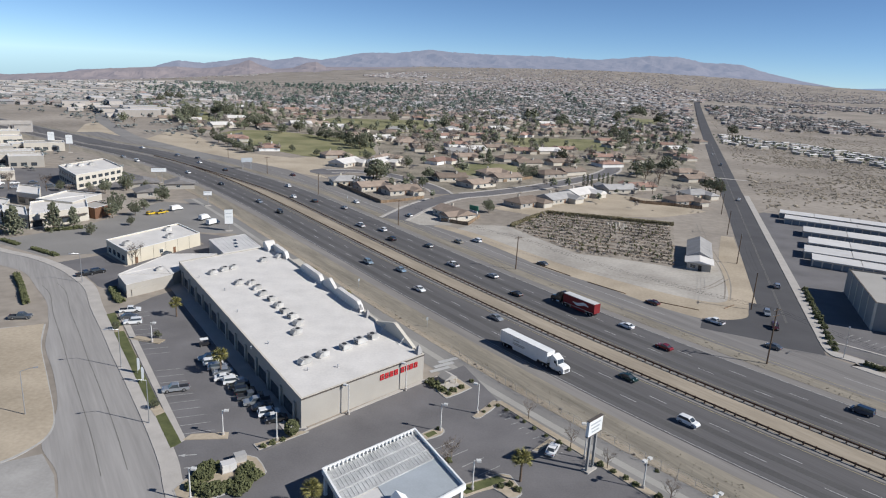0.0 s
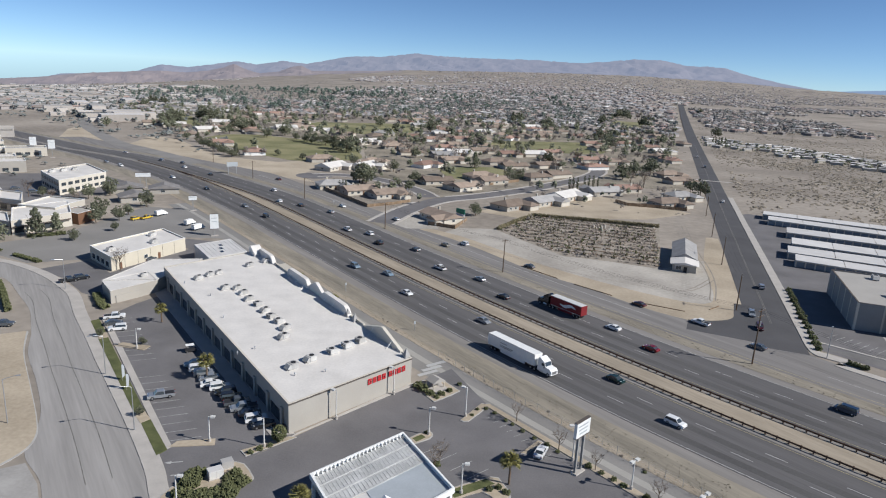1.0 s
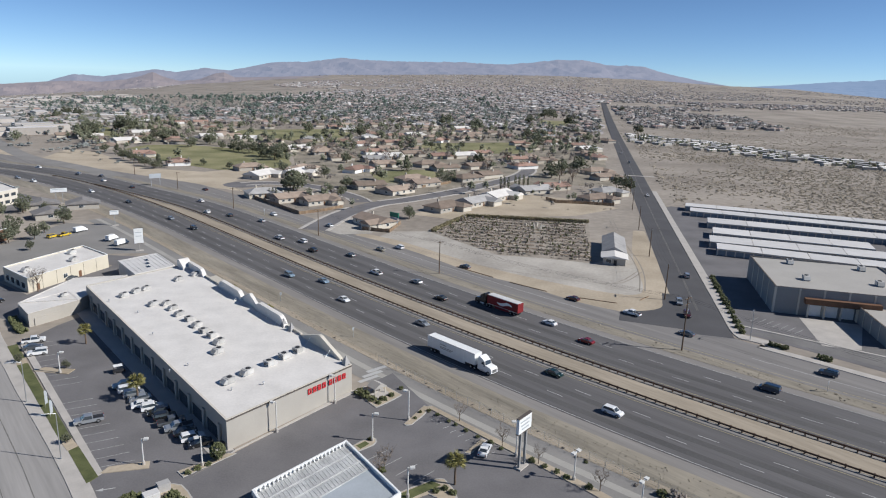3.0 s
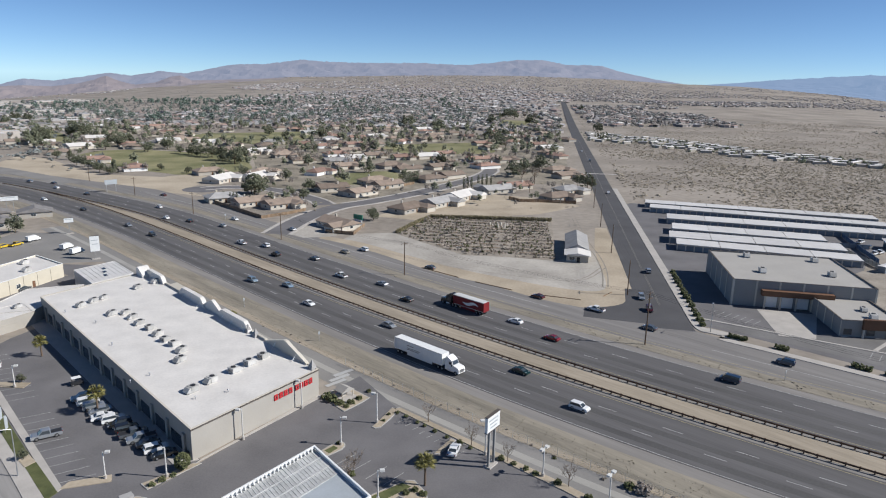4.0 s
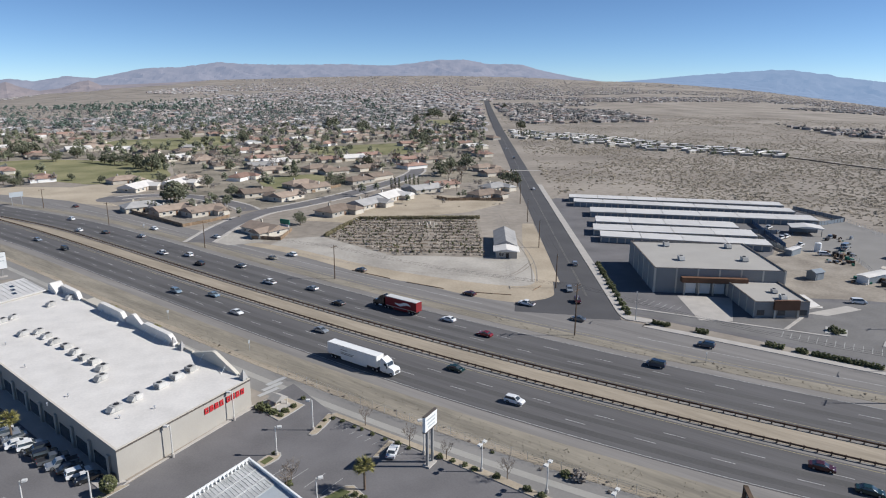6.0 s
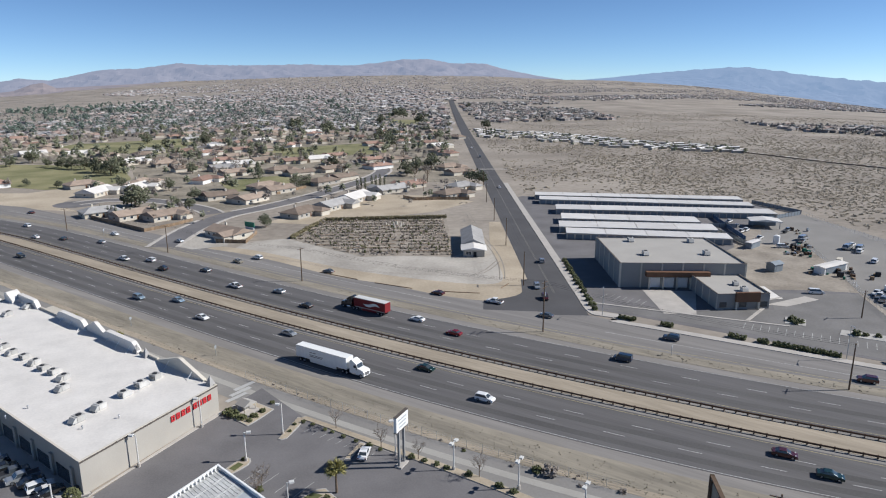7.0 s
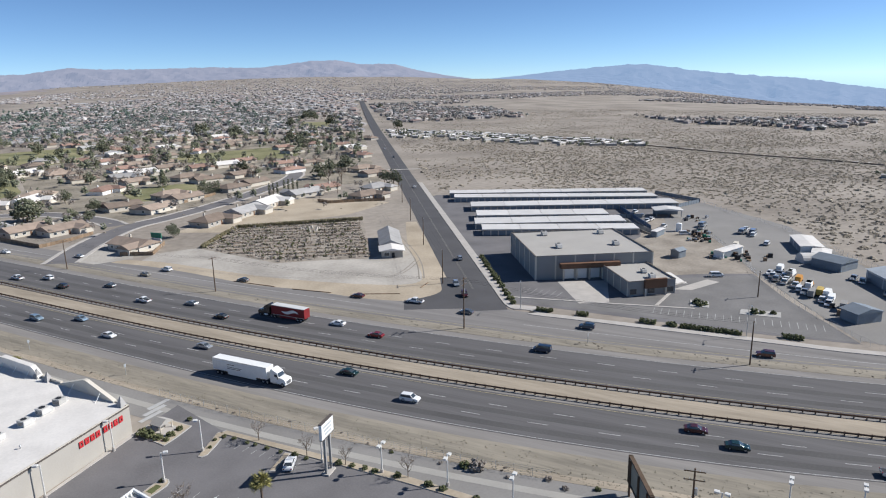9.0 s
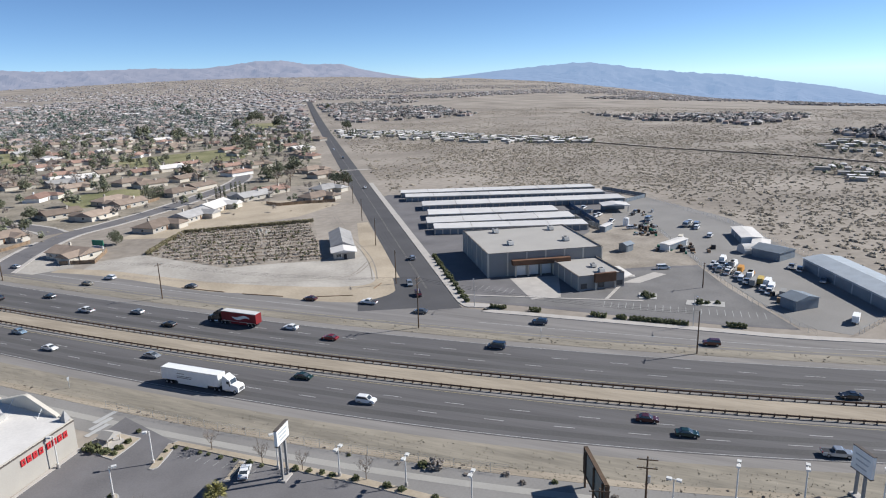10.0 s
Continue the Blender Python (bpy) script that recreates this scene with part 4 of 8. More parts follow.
def light_pole(x, y, h, heads, turn, label):
    """A square steel lamp post on a round concrete foot, with one or two flat heads."""
    t = thing("street_lamp", label, "lamp post", "car park lamps", pose(x, y, 0.05, 0, 0, turn))
    bm = bmesh.new()
    tube(bm, (0, 0, 0), (0, 0, 0.75), 0.3, n=12)
    part("base", bm, "concrete", t, "round concrete foot")
    bm = bmesh.new()
    tube(bm, (0, 0, 0.7), (0, 0, h), 0.14, 0.11, n=8)
    part("pole", bm, "metal_white", t, "white painted steel pole")
    for k in range(heads):
        s = 1 if k == 0 else -1
        part("arm", boxes(*[(min(0, s * 0.5), max(0, s * 0.5), -0.05, 0.05, h - 0.12, h - 0.02)]), "metal_white", t)
        bm = soften(box(bmesh.new(), min(s * 0.35, s * 1.15), max(s * 0.35, s * 1.15), -0.32, 0.32, h - 0.2, h + 0.1), 0.05)
        head = part("lamp_head", bm, "metal_white", t, "white flat lamp head")
        part("lens", boxes((min(s * 0.45, s * 1.05), max(s * 0.45, s * 1.05), -0.24, 0.24, h - 0.24, h - 0.19)), "lamp_glass", head)
    return t


def utility_pole(x, y, h, arms, turn, label="weathered wooden utility pole with crossarms beside the road"):
    t = thing("utility_pole", label, "utility pole", "utility poles", pose(x, y, 0, 0, 0, turn))
    bm = bmesh.new()
    tube(bm, (0, 0, 0), (0, 0, h), 0.2, 0.13, n=10)
    part("pole", bm, "wood_pole", t)
    for k in range(arms):
        z = h - 0.5 - 1.5 * k
        a = part("crossarm", boxes((-1.6, 1.6, -0.16, -0.05, z - 0.08, z + 0.08)), "wood_pole", t)
        for i in range(5):
            bm = bmesh.new()
            xx = -1.45 + i * 0.72
            tube(bm, (xx, -0.1, z + 0.08), (xx, -0.1, z + 0.32), 0.06, 0.04, n=6)
            part("insulator", bm, "galvanised", a, "pale insulator")
    if arms > 1:
        bm = bmesh.new()
        tube(bm, (0.35, 0, h - 4.6), (0.35, 0, h - 3.4), 0.26, n=10)
        part("transformer", bm, "galvanised", t, "grey transformer can")
    return t


def clumps(bm, centres, size, r, flat=0.8):
    """Loose leaf masses: small uneven eight-sided tufts."""
    for c in centres:
        s = size * r.uniform(0.6, 1.35)
        q = Euler((r.uniform(0, 6), r.uniform(0, 6), r.uniform(0, 6))).to_matrix()
        top = [Vector(c) + q @ Vector(d) * s * r.uniform(0.7, 1.3) for d in ((1, 0, 0), (-1, 0, 0), (0, 1, 0), (0, -1, 0), (0, 0, flat), (0, 0, -flat))]
        v = [bm.verts.new(p) for p in top]
        for a, b, d in ((0, 2, 4), (2, 1, 4), (1, 3, 4), (3, 0, 4), (2, 0, 5), (1, 2, 5), (3, 1, 5), (0, 3, 5)):
            bm.faces.new((v[a], v[b], v[d]))
    return bm


def tree_limbs(bm, h, spread, n, r, base=0.35, thick=0.16):
    tube(bm, (0, 0, 0), (0.05 * h * r.uniform(-1, 1), 0, h * 0.55), thick, thick * 0.6, n=7)
    tips = []
    for i in range(n):
        a = 2 * math.pi * (i + r.uniform(-0.3, 0.3)) / n
        z0 = h * r.uniform(base, 0.55)
        d = spread * r.uniform(0.55, 0.95)
        mid = Vector((d * 0.5 * math.cos(a), d * 0.5 * math.sin(a), z0 + h * 0.18))
        tip = Vector((d * math.cos(a), d * math.sin(a), h * r.uniform(0.62, 0.98)))
        tube(bm, (0, 0, z0), mid, thick * 0.45, thick * 0.3, n=5, caps=False)
        tube(bm, mid, tip, thick * 0.3, 0.02, n=4, caps=False)
        tips.append((mid, tip))
    return tips


def make_tree(kind, h, seed):
    r = random.Random(seed)
    words = {"leafy": "dark green leafy tree with a ragged rounded crown", "pine": "dark green pine with an irregular layered crown", "bare": "leafless winter tree with brown twigs", "cypress": "slender dark green cypress tree"}
    t = thing("tree", words[kind], "tree", kind + " trees")
    bm = bmesh.new()
    if kind == "bare":
        tips = tree_limbs(bm, h, h * 0.42, 9, r, 0.25, 0.02 * h)
        for mid, tip in list(tips):
            for k in range(7):
                p = mid.lerp(tip, r.uniform(0.2, 1))
                q = p + Vector((r.uniform(-1, 1), r.uniform(-1, 1), r.uniform(0.2, 1.2))) * h * 0.13
                tube(bm, p, q, 0.035, 0.012, n=3, caps=False)
                tips.append((p, q))
        part("trunk", bm, "bark", t)
        bm = bmesh.new()
        pts_ = [m_.lerp(e, r.uniform(0.3, 1.15)) + Vector((r.gauss(0, 1), r.gauss(0, 1), r.gauss(0, 0.6))) * h * 0.03 for m_, e in tips for _ in range(3)]
        for p in pts_:
            for _ in range(2):
                d = Vector((r.uniform(-1, 1), r.uniform(-1, 1), r.uniform(-0.4, 1.2))).normalized() * h * 0.07
                o = d.orthogonal().normalized() * 0.05
                bm.faces.new([bm.verts.new(x) for x in (p - o, p + o, p + d)])
        part("crown", bm, "leaf_dry", t, "mass of fine bare twigs")
        return t
    if kind == "cypress":
        tube(bm, (0, 0, 0), (0, 0, h * 0.5), 0.14, 0.08, n=6)
        part("trunk", bm, "bark", t)
        cs = []
        for i in range(90):
            k = r.random()
            rad = h * 0.09 * math.sin(math.pi * min(1, 0.12 + 0.88 * (1 - k))) ** 0.7
            a = r.uniform(0, 6.28)
            cs.append((rad * math.cos(a), rad * math.sin(a), h * (0.06 + 0.92 * k)))
        part("crown", clumps(bmesh.new(), cs, 0.034 * h, r, 1.6), "leaf", t)
        return t
    tips = tree_limbs(bm, h, h * (0.38 if kind == "leafy" else 0.3), 7, r, 0.2, 0.022 * h)
    part("trunk", bm, "bark", t)
    cs = []
    lobes = [(Vector((tip.x * 0.8, tip.y * 0.8, h * r.uniform(0.3, 0.72))), h * r.uniform(0.16, 0.24)) for _, tip in tips] + [(Vector((0, 0, h * 0.5)), h * 0.3), (Vector((0, 0, h * 0.76)), h * 0.22)]
    if kind == "pine":
        lobes = [(Vector((r.uniform(-1, 1) * h * 0.14 * (1.3 - k), r.uniform(-1, 1) * h * 0.14 * (1.3 - k), h * (0.2 + 0.74 * k))), h * (0.25 * (1.1 - k) + 0.04)) for k in [i / 8 for i in range(9)]]
    for c, rad in lobes:
        for _ in range(40):
            d = Vector((r.gauss(0, 1), r.gauss(0, 1), r.gauss(0, 0.85))).normalized() * rad * r.uniform(0.55, 1.08)
            cs.append(c + d)
    part("crown", clumps(bmesh.new(), cs, 0.043 * h, r), "leaf", t)
    return t


def make_palm(h, seed, crown=2.2):
    r = random.Random(seed)
    t = thing("palm_tree", "fan palm with a rough trunk and spiky yellow-green fronds", "palm", "palm trees")
    bm = bmesh.new()
    for i in range(8):
        tube(bm, (0, 0, h * i / 8), (0, 0, h * (i + 1) / 8 + 0.02), 0.24 - 0.008 * i, 0.2 - 0.008 * i, n=9, caps=False)
    part("trunk", bm, "bark", t)
    bm = bmesh.new()
    for i in range(72):
        a, e = r.uniform(0, 6.283), r.uniform(-0.7, 1.4)
        d = Vector((math.cos(a) * math.cos(e), math.sin(a) * math.cos(e), math.sin(e)))
        stem = Vector((0, 0, h)) + d * crown * 0.45
        tube(bm, (0, 0, h), stem, 0.025, n=3, caps=False)
        side = d.cross(Vector((0, 0, 1))).normalized()
        for k in range(9):
            f = (k - 4) / 4 * 1.15
            q = (d * math.cos(f) + side * math.sin(f)).normalized() * crown * 0.55 * r.uniform(0.8, 1.05)
            w = q.cross(d + Vector((0.01, 0.02, 0.3))).normalized() * 0.06
            bm.faces.new([bm.verts.new(p) for p in (stem - w, stem + w, stem + q + Vector((0, 0, -0.12)))])
    part("crown", bm, "palm_leaf", t)
    return t


def make_shrub(seed, label, mat="hedge", n=70):
    r = random.Random(seed)
    t = thing("shrub", label, "shrub", "shrubs")
    cs = []
    for _ in range(n):
        d = Vector((r.gauss(0, 1), r.gauss(0, 1), abs(r.gauss(0, 0.8)))).normalized() * r.uniform(0.5, 1.0)
        cs.append((d.x * 0.85, d.y * 0.85, 0.12 + d.z * 0.85))
    part("foliage", clumps(bmesh.new(), cs, 0.2, r), mat, t)
    bm = bmesh.new()
    for i in range(4):
        tube(bm, (0, 0, 0), (0.3 * math.cos(i * 1.57), 0.3 * math.sin(i * 1.57), 0.5), 0.04, 0.02, n=4)
    part("stem", bm, "bark", t)
    return t


def hedge(points, w, h, seed, label="clipped dark green hedge beside the kerb", mat="hedge"):
    r = random.Random(seed)
    t = thing("hedge", label, "hedge", "hedges")
    cs = []
    for a, b in zip(points, points[1:]):
        a, b = Vector(a), Vector(b)
        n = max(8, int((b - a).length * w * h * 14))
        side = (b - a).normalized().orthogonal()
        for _ in range(n):
            p = a.lerp(b, r.random()) + side * w * 0.5 * r.uniform(-1, 1)
            cs.append((p.x, p.y, r.uniform(0.1, 0.9) * h))
    part("foliage", clumps(bmesh.new(), cs, 0.33, r), mat, t)
    return t


def rooftop_unit(x, y, z, turn, size=1.0, label="pale grey rooftop air-conditioning unit on a flat roof"):
    t = thing("rooftop_unit", label, "air conditioner", "rooftop units", pose(x, y, z, 0, 0, turn))
    s = size
    part("curb", boxes((-1.0 * s, 0.8 * s, -0.6 * s, 0.6 * s, 0, 0.22)), "unit_grey", t)
    part("cabinet", soften(box(bmesh.new(), -0.5 * s, 0.85 * s, -0.68 * s, 0.68 * s, 0.22, 1.0 * s), 0.05), "unit_grey", t)
    bm = bmesh.new()
    extrude(bm, [(-0.5 * s, 0.25), (-0.5 * s, 0.95 * s), (-0.8 * s, 0.9 * s), (-1.3 * s, 0.42), (-1.3 * s, 0.25)], -0.62 * s, 0.62 * s)
    part("intake_hood", soften(bm, 0.03), "unit_grey", t, "sloping metal intake hood")
    for k in range(3):
        part("louver", boxes((0.84 * s, 0.88 * s, -0.55 * s, 0.55 * s, 0.36 + k * 0.18 * s, 0.43 + k * 0.18 * s)), "dark", t)
    bm = bmesh.new()
    tube(bm, (0.2 * s, 0, 1.0 * s), (0.2 * s, 0, 1.07 * s), 0.42 * s, n=14)
    part("fan_ring", bm, "dark", t, "dark round fan grille")
    return t


def skew(a, b, c):
    """A frame whose x runs from a to b and whose y from a to c, in metres; also the two lengths."""
    a, b, c = Vector((*a, 0)), Vector((*b, 0)), Vector((*c, 0))
    e1, e2 = (b - a).normalized(), (c - a).normalized()
    m = Matrix.Identity(4)
    m.col[0][:3], m.col[1][:3], m.col[3][:3] = e1, e2, a
    return m, (b - a).length, (c - a).length


def window(parent, m, x0, x1, y0, y1, z0, z1, depth_axis="y", frame_mat="white", bars=1):
    """A framed window lying on a wall, with its glass."""
    w = part("window", box(bmesh.new(), x0, x1, y0, y1, z0, z1, m), frame_mat, parent)
    e = 0.08
    if depth_axis == "y":
        n = bars + 1
        for k in range(n):
            a, b = lerp(x0 + e, x1 - e, k / n) + 0.02, lerp(x0 + e, x1 - e, (k + 1) / n) - 0.02
            part("pane", box(bmesh.new(), a, b, y0 - 0.015, y1 + 0.015, z0 + e, z1 - e, m), "glass", w, "dark glass pane")
    else:
        n = bars + 1
        for k in range(n):
            a, b = lerp(y0 + e, y1 - e, k / n) + 0.02, lerp(y0 + e, y1 - e, (k + 1) / n) - 0.02
            part("pane", box(bmesh.new(), x0 - 0.015, x1 + 0.015, a, b, z0 + e, z1 - e, m), "glass", w, "dark glass pane")
    return w


def make_house(w, d, h, roof, wall, label, hip=False, wing=True, plain=False):
    """A one-storey house with its front towards -y."""
    t = thing("house", label, "house", "suburban houses")
    I = Matrix.Identity(4)
    part("wall", boxes((-w / 2, w / 2, -d / 2, d / 2, 0, h)), wall, t)

    def gable(x0, x1, y0, y1, z, rise, over, inset, across):
        bm = bmesh.new()
        x0, x1, y0, y1 = x0 - over, x1 + over, y0 - over, y1 + over
        th = 0.18
        if across:
            ym = (y0 + y1) / 2
            lo = [(x0, y0), (x1, y0), (x1, y1), (x0, y1)]
            top = [(x0 + inset, ym), (x1 - inset, ym)]
        else:
            xm = (x0 + x1) / 2
            lo = [(x0, y0), (x1, y0), (x1, y1), (x0, y1)]
            top = [(xm, y0 + inset), (xm, y1 - inset)]
        b = [bm.verts.new((*p, z - 0.12)) for p in lo]
        e = [bm.verts.new((*p, z + 0.08)) for p in lo]
        r_ = [bm.verts.new((*p, z + rise)) for p in top]
        bm.faces.new(b[::-1])
        for i in range(4):
            bm.faces.new((b[i], b[(i + 1) % 4], e[(i + 1) % 4], e[i]))
        if across:
            bm.faces.new((e[0], e[1], r_[1], r_[0]))
            bm.faces.new((e[2], e[3], r_[0], r_[1]))
            bm.faces.new((e[1], e[2], r_[1]))
            bm.faces.new((e[3], e[0], r_[0]))
        else:
            bm.faces.new((e[1], e[2], r_[1], r_[0]))
            bm.faces.new((e[3], e[0], r_[0], r_[1]))
            bm.faces.new((e[0], e[1], r_[0]))
            bm.faces.new((e[2], e[3], r_[1]))
        return bm

    part("roof", gable(-w / 2, w / 2, -d / 2, d / 2, h, d * 0.2, 0.6, d * 0.45 if hip else 0.0, True), roof, t)
    if wing:
        x1, ww = w / 2 - 0.4, w * 0.36
        part("wall", boxes((x1 - ww, x1, -d / 2 - d * 0.42, -d / 2 + 0.2, 0, h - 0.05)), wall, t)
        part("roof", gable(x1 - ww, x1, -d / 2 - d * 0.42, 0, h - 0.03, ww * 0.24, 0.5, ww * 0.4 if hip else 0, False), roof, t)
        yf = -d / 2 - d * 0.42
        part("garage_door", boxes((x1 - ww + 0.5, x1 - 0.5, yf - 0.06, yf + 0.1, 0, 2.2)), "stucco_light", t, "pale sectional garage door")
    part("chimney", boxes((-w * 0.2, -w * 0.2 + 0.9, d * 0.1, d * 0.1 + 0.7, h, h + d * 0.2 + 1.0)), wall, t)
    part("door", boxes((-0.5, 0.5, -d / 2 - 0.05, -d / 2 + 0.1, 0, 2.05)), "brown_band", t, "brown front door")
    if plain:
        return t
    for x in (-w * 0.36, -w * 0.17):
        window(t, I, x - 0.8, x + 0.8, -d / 2 - 0.06, -d / 2 + 0.05, 0.9, 2.1, "y", "white", 0)
    for x in (-w * 0.3, 0.0, w * 0.3):
        window(t, I, x - 0.8, x + 0.8, d / 2 - 0.05, d / 2 + 0.06, 0.9, 2.1, "y", "white", 0)
    for s in (-1, 1):
        window(t, I, s * w / 2 - 0.06, s * w / 2 + 0.06, -0.8, 0.8, 0.9, 2.1, "x", "white", 0)
    return t

# ---- the store ----
def flat_roof_building(name, label, a, b, c, h, wall, roof, category="building", parapet=0.35, coping="white"):
    """Walls, roof and a low parapet in a frame laid through three corners."""
    m, w, d = skew(a, b, c)
    t = thing(name, label, category)
    th = 0.3
    for x0, x1, y0, y1 in ((0, w, 0, th), (0, w, d - th, d), (0, th, th, d - th), (w - th, w, th, d - th)):
        part("wall", box(bmesh.new(), x0, x1, y0, y1, 0, h + parapet, m), wall, t)
    part("roof", box(bmesh.new(), th, w - th, th, d - th, h - 0.3, h, m), roof, t)
    for x0, x1, y0, y1 in ((-0.05, w + 0.05, -0.05, th + 0.05), (-0.05, w + 0.05, d - th - 0.05, d + 0.05), (-0.05, th + 0.05, th + 0.05, d - th - 0.05), (w - th - 0.05, w + 0.05, th + 0.05, d - th - 0.05)):
        part("coping", box(bmesh.new(), x0, x1, y0, y1, h + parapet, h + parapet + 0.08, m), coping, t)
    return t, m, w, d


store, SM, SW, SD = flat_roof_building("store", "long beige stucco store with a white flat roof", (-19.3, 115.5), (4.2, 137.75), (-70.7, 200.8), 6.15, "stucco", "membrane", "store", 0.15, "stucco_light")
part("coping_band", box(bmesh.new(), -0.06, SW + 0.06, -0.07, -0.02, 5.95, 6.28, SM), "trim_dark", store, "darker trim band under the roof edge")
# pilasters and shop windows along the shaded side
for i in range(13):
    y = 3.0 + i * 7.6
    part("pilaster", box(bmesh.new(), -0.45, 0.02, y - 0.5, y + 0.5, 0, 4.4, SM), "stucco", store)
    if i < 12:
        window(store, SM, -0.06, 0.05, y + 1.3, y + 6.3, 0.4, 3.1, "x", "trim_dark", 3)
# plain red sign blocks in two groups on the front wall
for x0, n in ((19.6, 4), (25.4, 4)):
    for k in range(n):
        x = x0 + k * 1.32
        bm = bmesh.new()
        box(bm, x, x + 0.3, -0.2, -0.01, 3.95, 5.15, SM)
        box(bm, x + 0.3, x + 0.95, -0.2, -0.01, 4.8 - 0.15 * (k % 2), 5.15, SM)
        box(bm, x + 0.65, x + 0.95, -0.2, -0.01, 3.95, 4.7, SM)
        box(bm, x + 0.3, x + 0.65, -0.2, -0.01, 3.95, 4.25 + 0.15 * (k % 3), SM)
        part("sign_block", bm, "red", store, "plain red sign shape")


# shaped parapets along the highway side
def shaped(profile, x0, x1, mat="membrane", name="shaped_parapet", label="white shaped parapet standing over the roof edge"):
    bm = bmesh.new()
    rows = [[bm.verts.new(SM @ Vector((x, y, z))) for y, z in profile] for x in (x0, x1)]
    n = len(profile)
    for i in range(n):
        j = (i + 1) % n
        bm.faces.new((rows[0][i], rows[0][j], rows[1][j], rows[1][i]))
    bm.faces.new(rows[0][::-1])
    bm.faces.new(rows[1])
    return part(name, bm, mat, store, label)


def vault(y0, y1, rise):
    pts_ = [(y0, 6.1)]
    n = 14
    for i in range(n + 1):
        k = i / n
        pts_.append((lerp(y0, y1, k), 6.1 + rise * min(1.0, (math.sin(math.pi * k)) * 2.2) ** 0.5 if 0 < k < 1 else 6.3))
    return pts_ + [(y1, 6.1)]


shaped([(4.0, 6.1), (4.0, 6.5), (12.5, 9.2), (13.3, 9.2), (22.0, 6.5), (22.0, 6.1)], SW - 0.7, SW + 0.2, "stucco_light")
shaped(vault(29.5, 46.5, 2.5), SW - 1.1, SW + 0.2)
shaped([(46.0, 6.1), (46.0, 7.4), (50.0, 9.3), (50.8, 9.3), (54.8, 7.4), (54.8, 6.1)], SW - 0.7, SW + 0.3)
shaped(vault(54.5, 71.0, 2.5), SW - 1.1, SW + 0.2)
shaped(vault(82.5, 96.5, 2.3), SW - 1.1, SW + 0.2)
shaped([(94.0, 6.1), (94.0, 7.0), (97.6, 8.8), (98.4, 8.8), (99.4, 8.0), (99.4, 6.1)], SW - 3.2, SW + 0.3)
for y0, y1 in ((22.2, 29.3), (71.2, 82.3)):
    shaped([(y0, 6.1), (y0, 6.75), (y1, 6.75), (y1, 6.1)], SW - 0.5, SW + 0.15, "stucco_light", "low_parapet", "low cream parapet")
shaped([(72.0, 5.4), (72.0, 6.0), (82.0, 6.0), (82.0, 5.4)], SW + 0.1, SW + 3.4, "stucco_light", "entrance_roof", "cream roof of an entrance porch")
for y in (1.6, 26.6, 30.5):
    bm = bmesh.new()
    v = [bm.verts.new(SM @ Vector(p)) for p in ((SW - 1.5, y - 0.9, 6.1), (SW + 0.3, y - 0.9, 6.1), (SW + 0.3, y + 0.9, 6.1), (SW - 1.5, y + 0.9, 6.1), (SW - 0.6, y, 8.3))]
    bm.faces.new(v[3::-1])
    for i in range(4):
        bm.faces.new((v[i], v[(i + 1) % 4], v[4]))
    part("spire", bm, "shingle_grey", store, "small pointed grey roof cap")
for y in (33, 38, 43, 57, 62, 67, 85, 91, 8, 17):
    bm = bmesh.new()
    tube(bm, SM @ Vector((SW - 0.6, y, 7.6)), SM @ Vector((SW - 2.6, y - 0.4, 6.15)), 0.05, n=5)
    part("brace", bm, "white", store, "thin white steel brace")
ROOF_TURN = 45
for x, y, s in [(-57.3, 190.3, 1.2), (-55.0, 193.9, 1.2), (-53.0, 196.4, 1.1), (-45.8, 205.1, 1.2), (-41.8, 210.1, 1.2), (-47.5, 182.0, 1.25), (-44.2, 182.3, 1.15), (-41.7, 178.2, 1.2), (-39.1, 173.4, 1.2), (-35.9, 169.3, 1.2), (-33.2, 164.9, 1.2), (-30.9, 160.6, 1.2), (-28.4, 157.4, 1.25), (-26.1, 153.2, 1.25), (-25.6, 147.6, 1.25), (-21.1, 131.6, 1.3), (-17.8, 135.5, 1.3), (-13.5, 139.7, 1.3), (-10.5, 143.2, 1.4), (-7.7, 146.3, 1.3)]:
    rooftop_unit(x, y, 6.15, ROOF_TURN + rng.choice((0, 0, 180)) + rng.uniform(-5, 5), s * 0.98)
for x, y in ((-30.8, 141.0), (-42.5, 159.9), (-60, 186), (-34, 138), (-20, 128), (-50, 176), (-14, 130)):
    t = thing("roof_vent", "small grey vent pipe on the white roof", "vent", "roof vents", pose(x, y, 6.15))
    bm = bmesh.new()
    tube(bm, (0, 0, 0), (0, 0, 0.6), 0.12, n=8)
    part("pipe", bm, "galvanised", t)
    bm = bmesh.new()
    tube(bm, (0, 0, 0.55), (0, 0, 0.72), 0.22, 0.1, n=8)
    part("cap", bm, "galvanised", t)

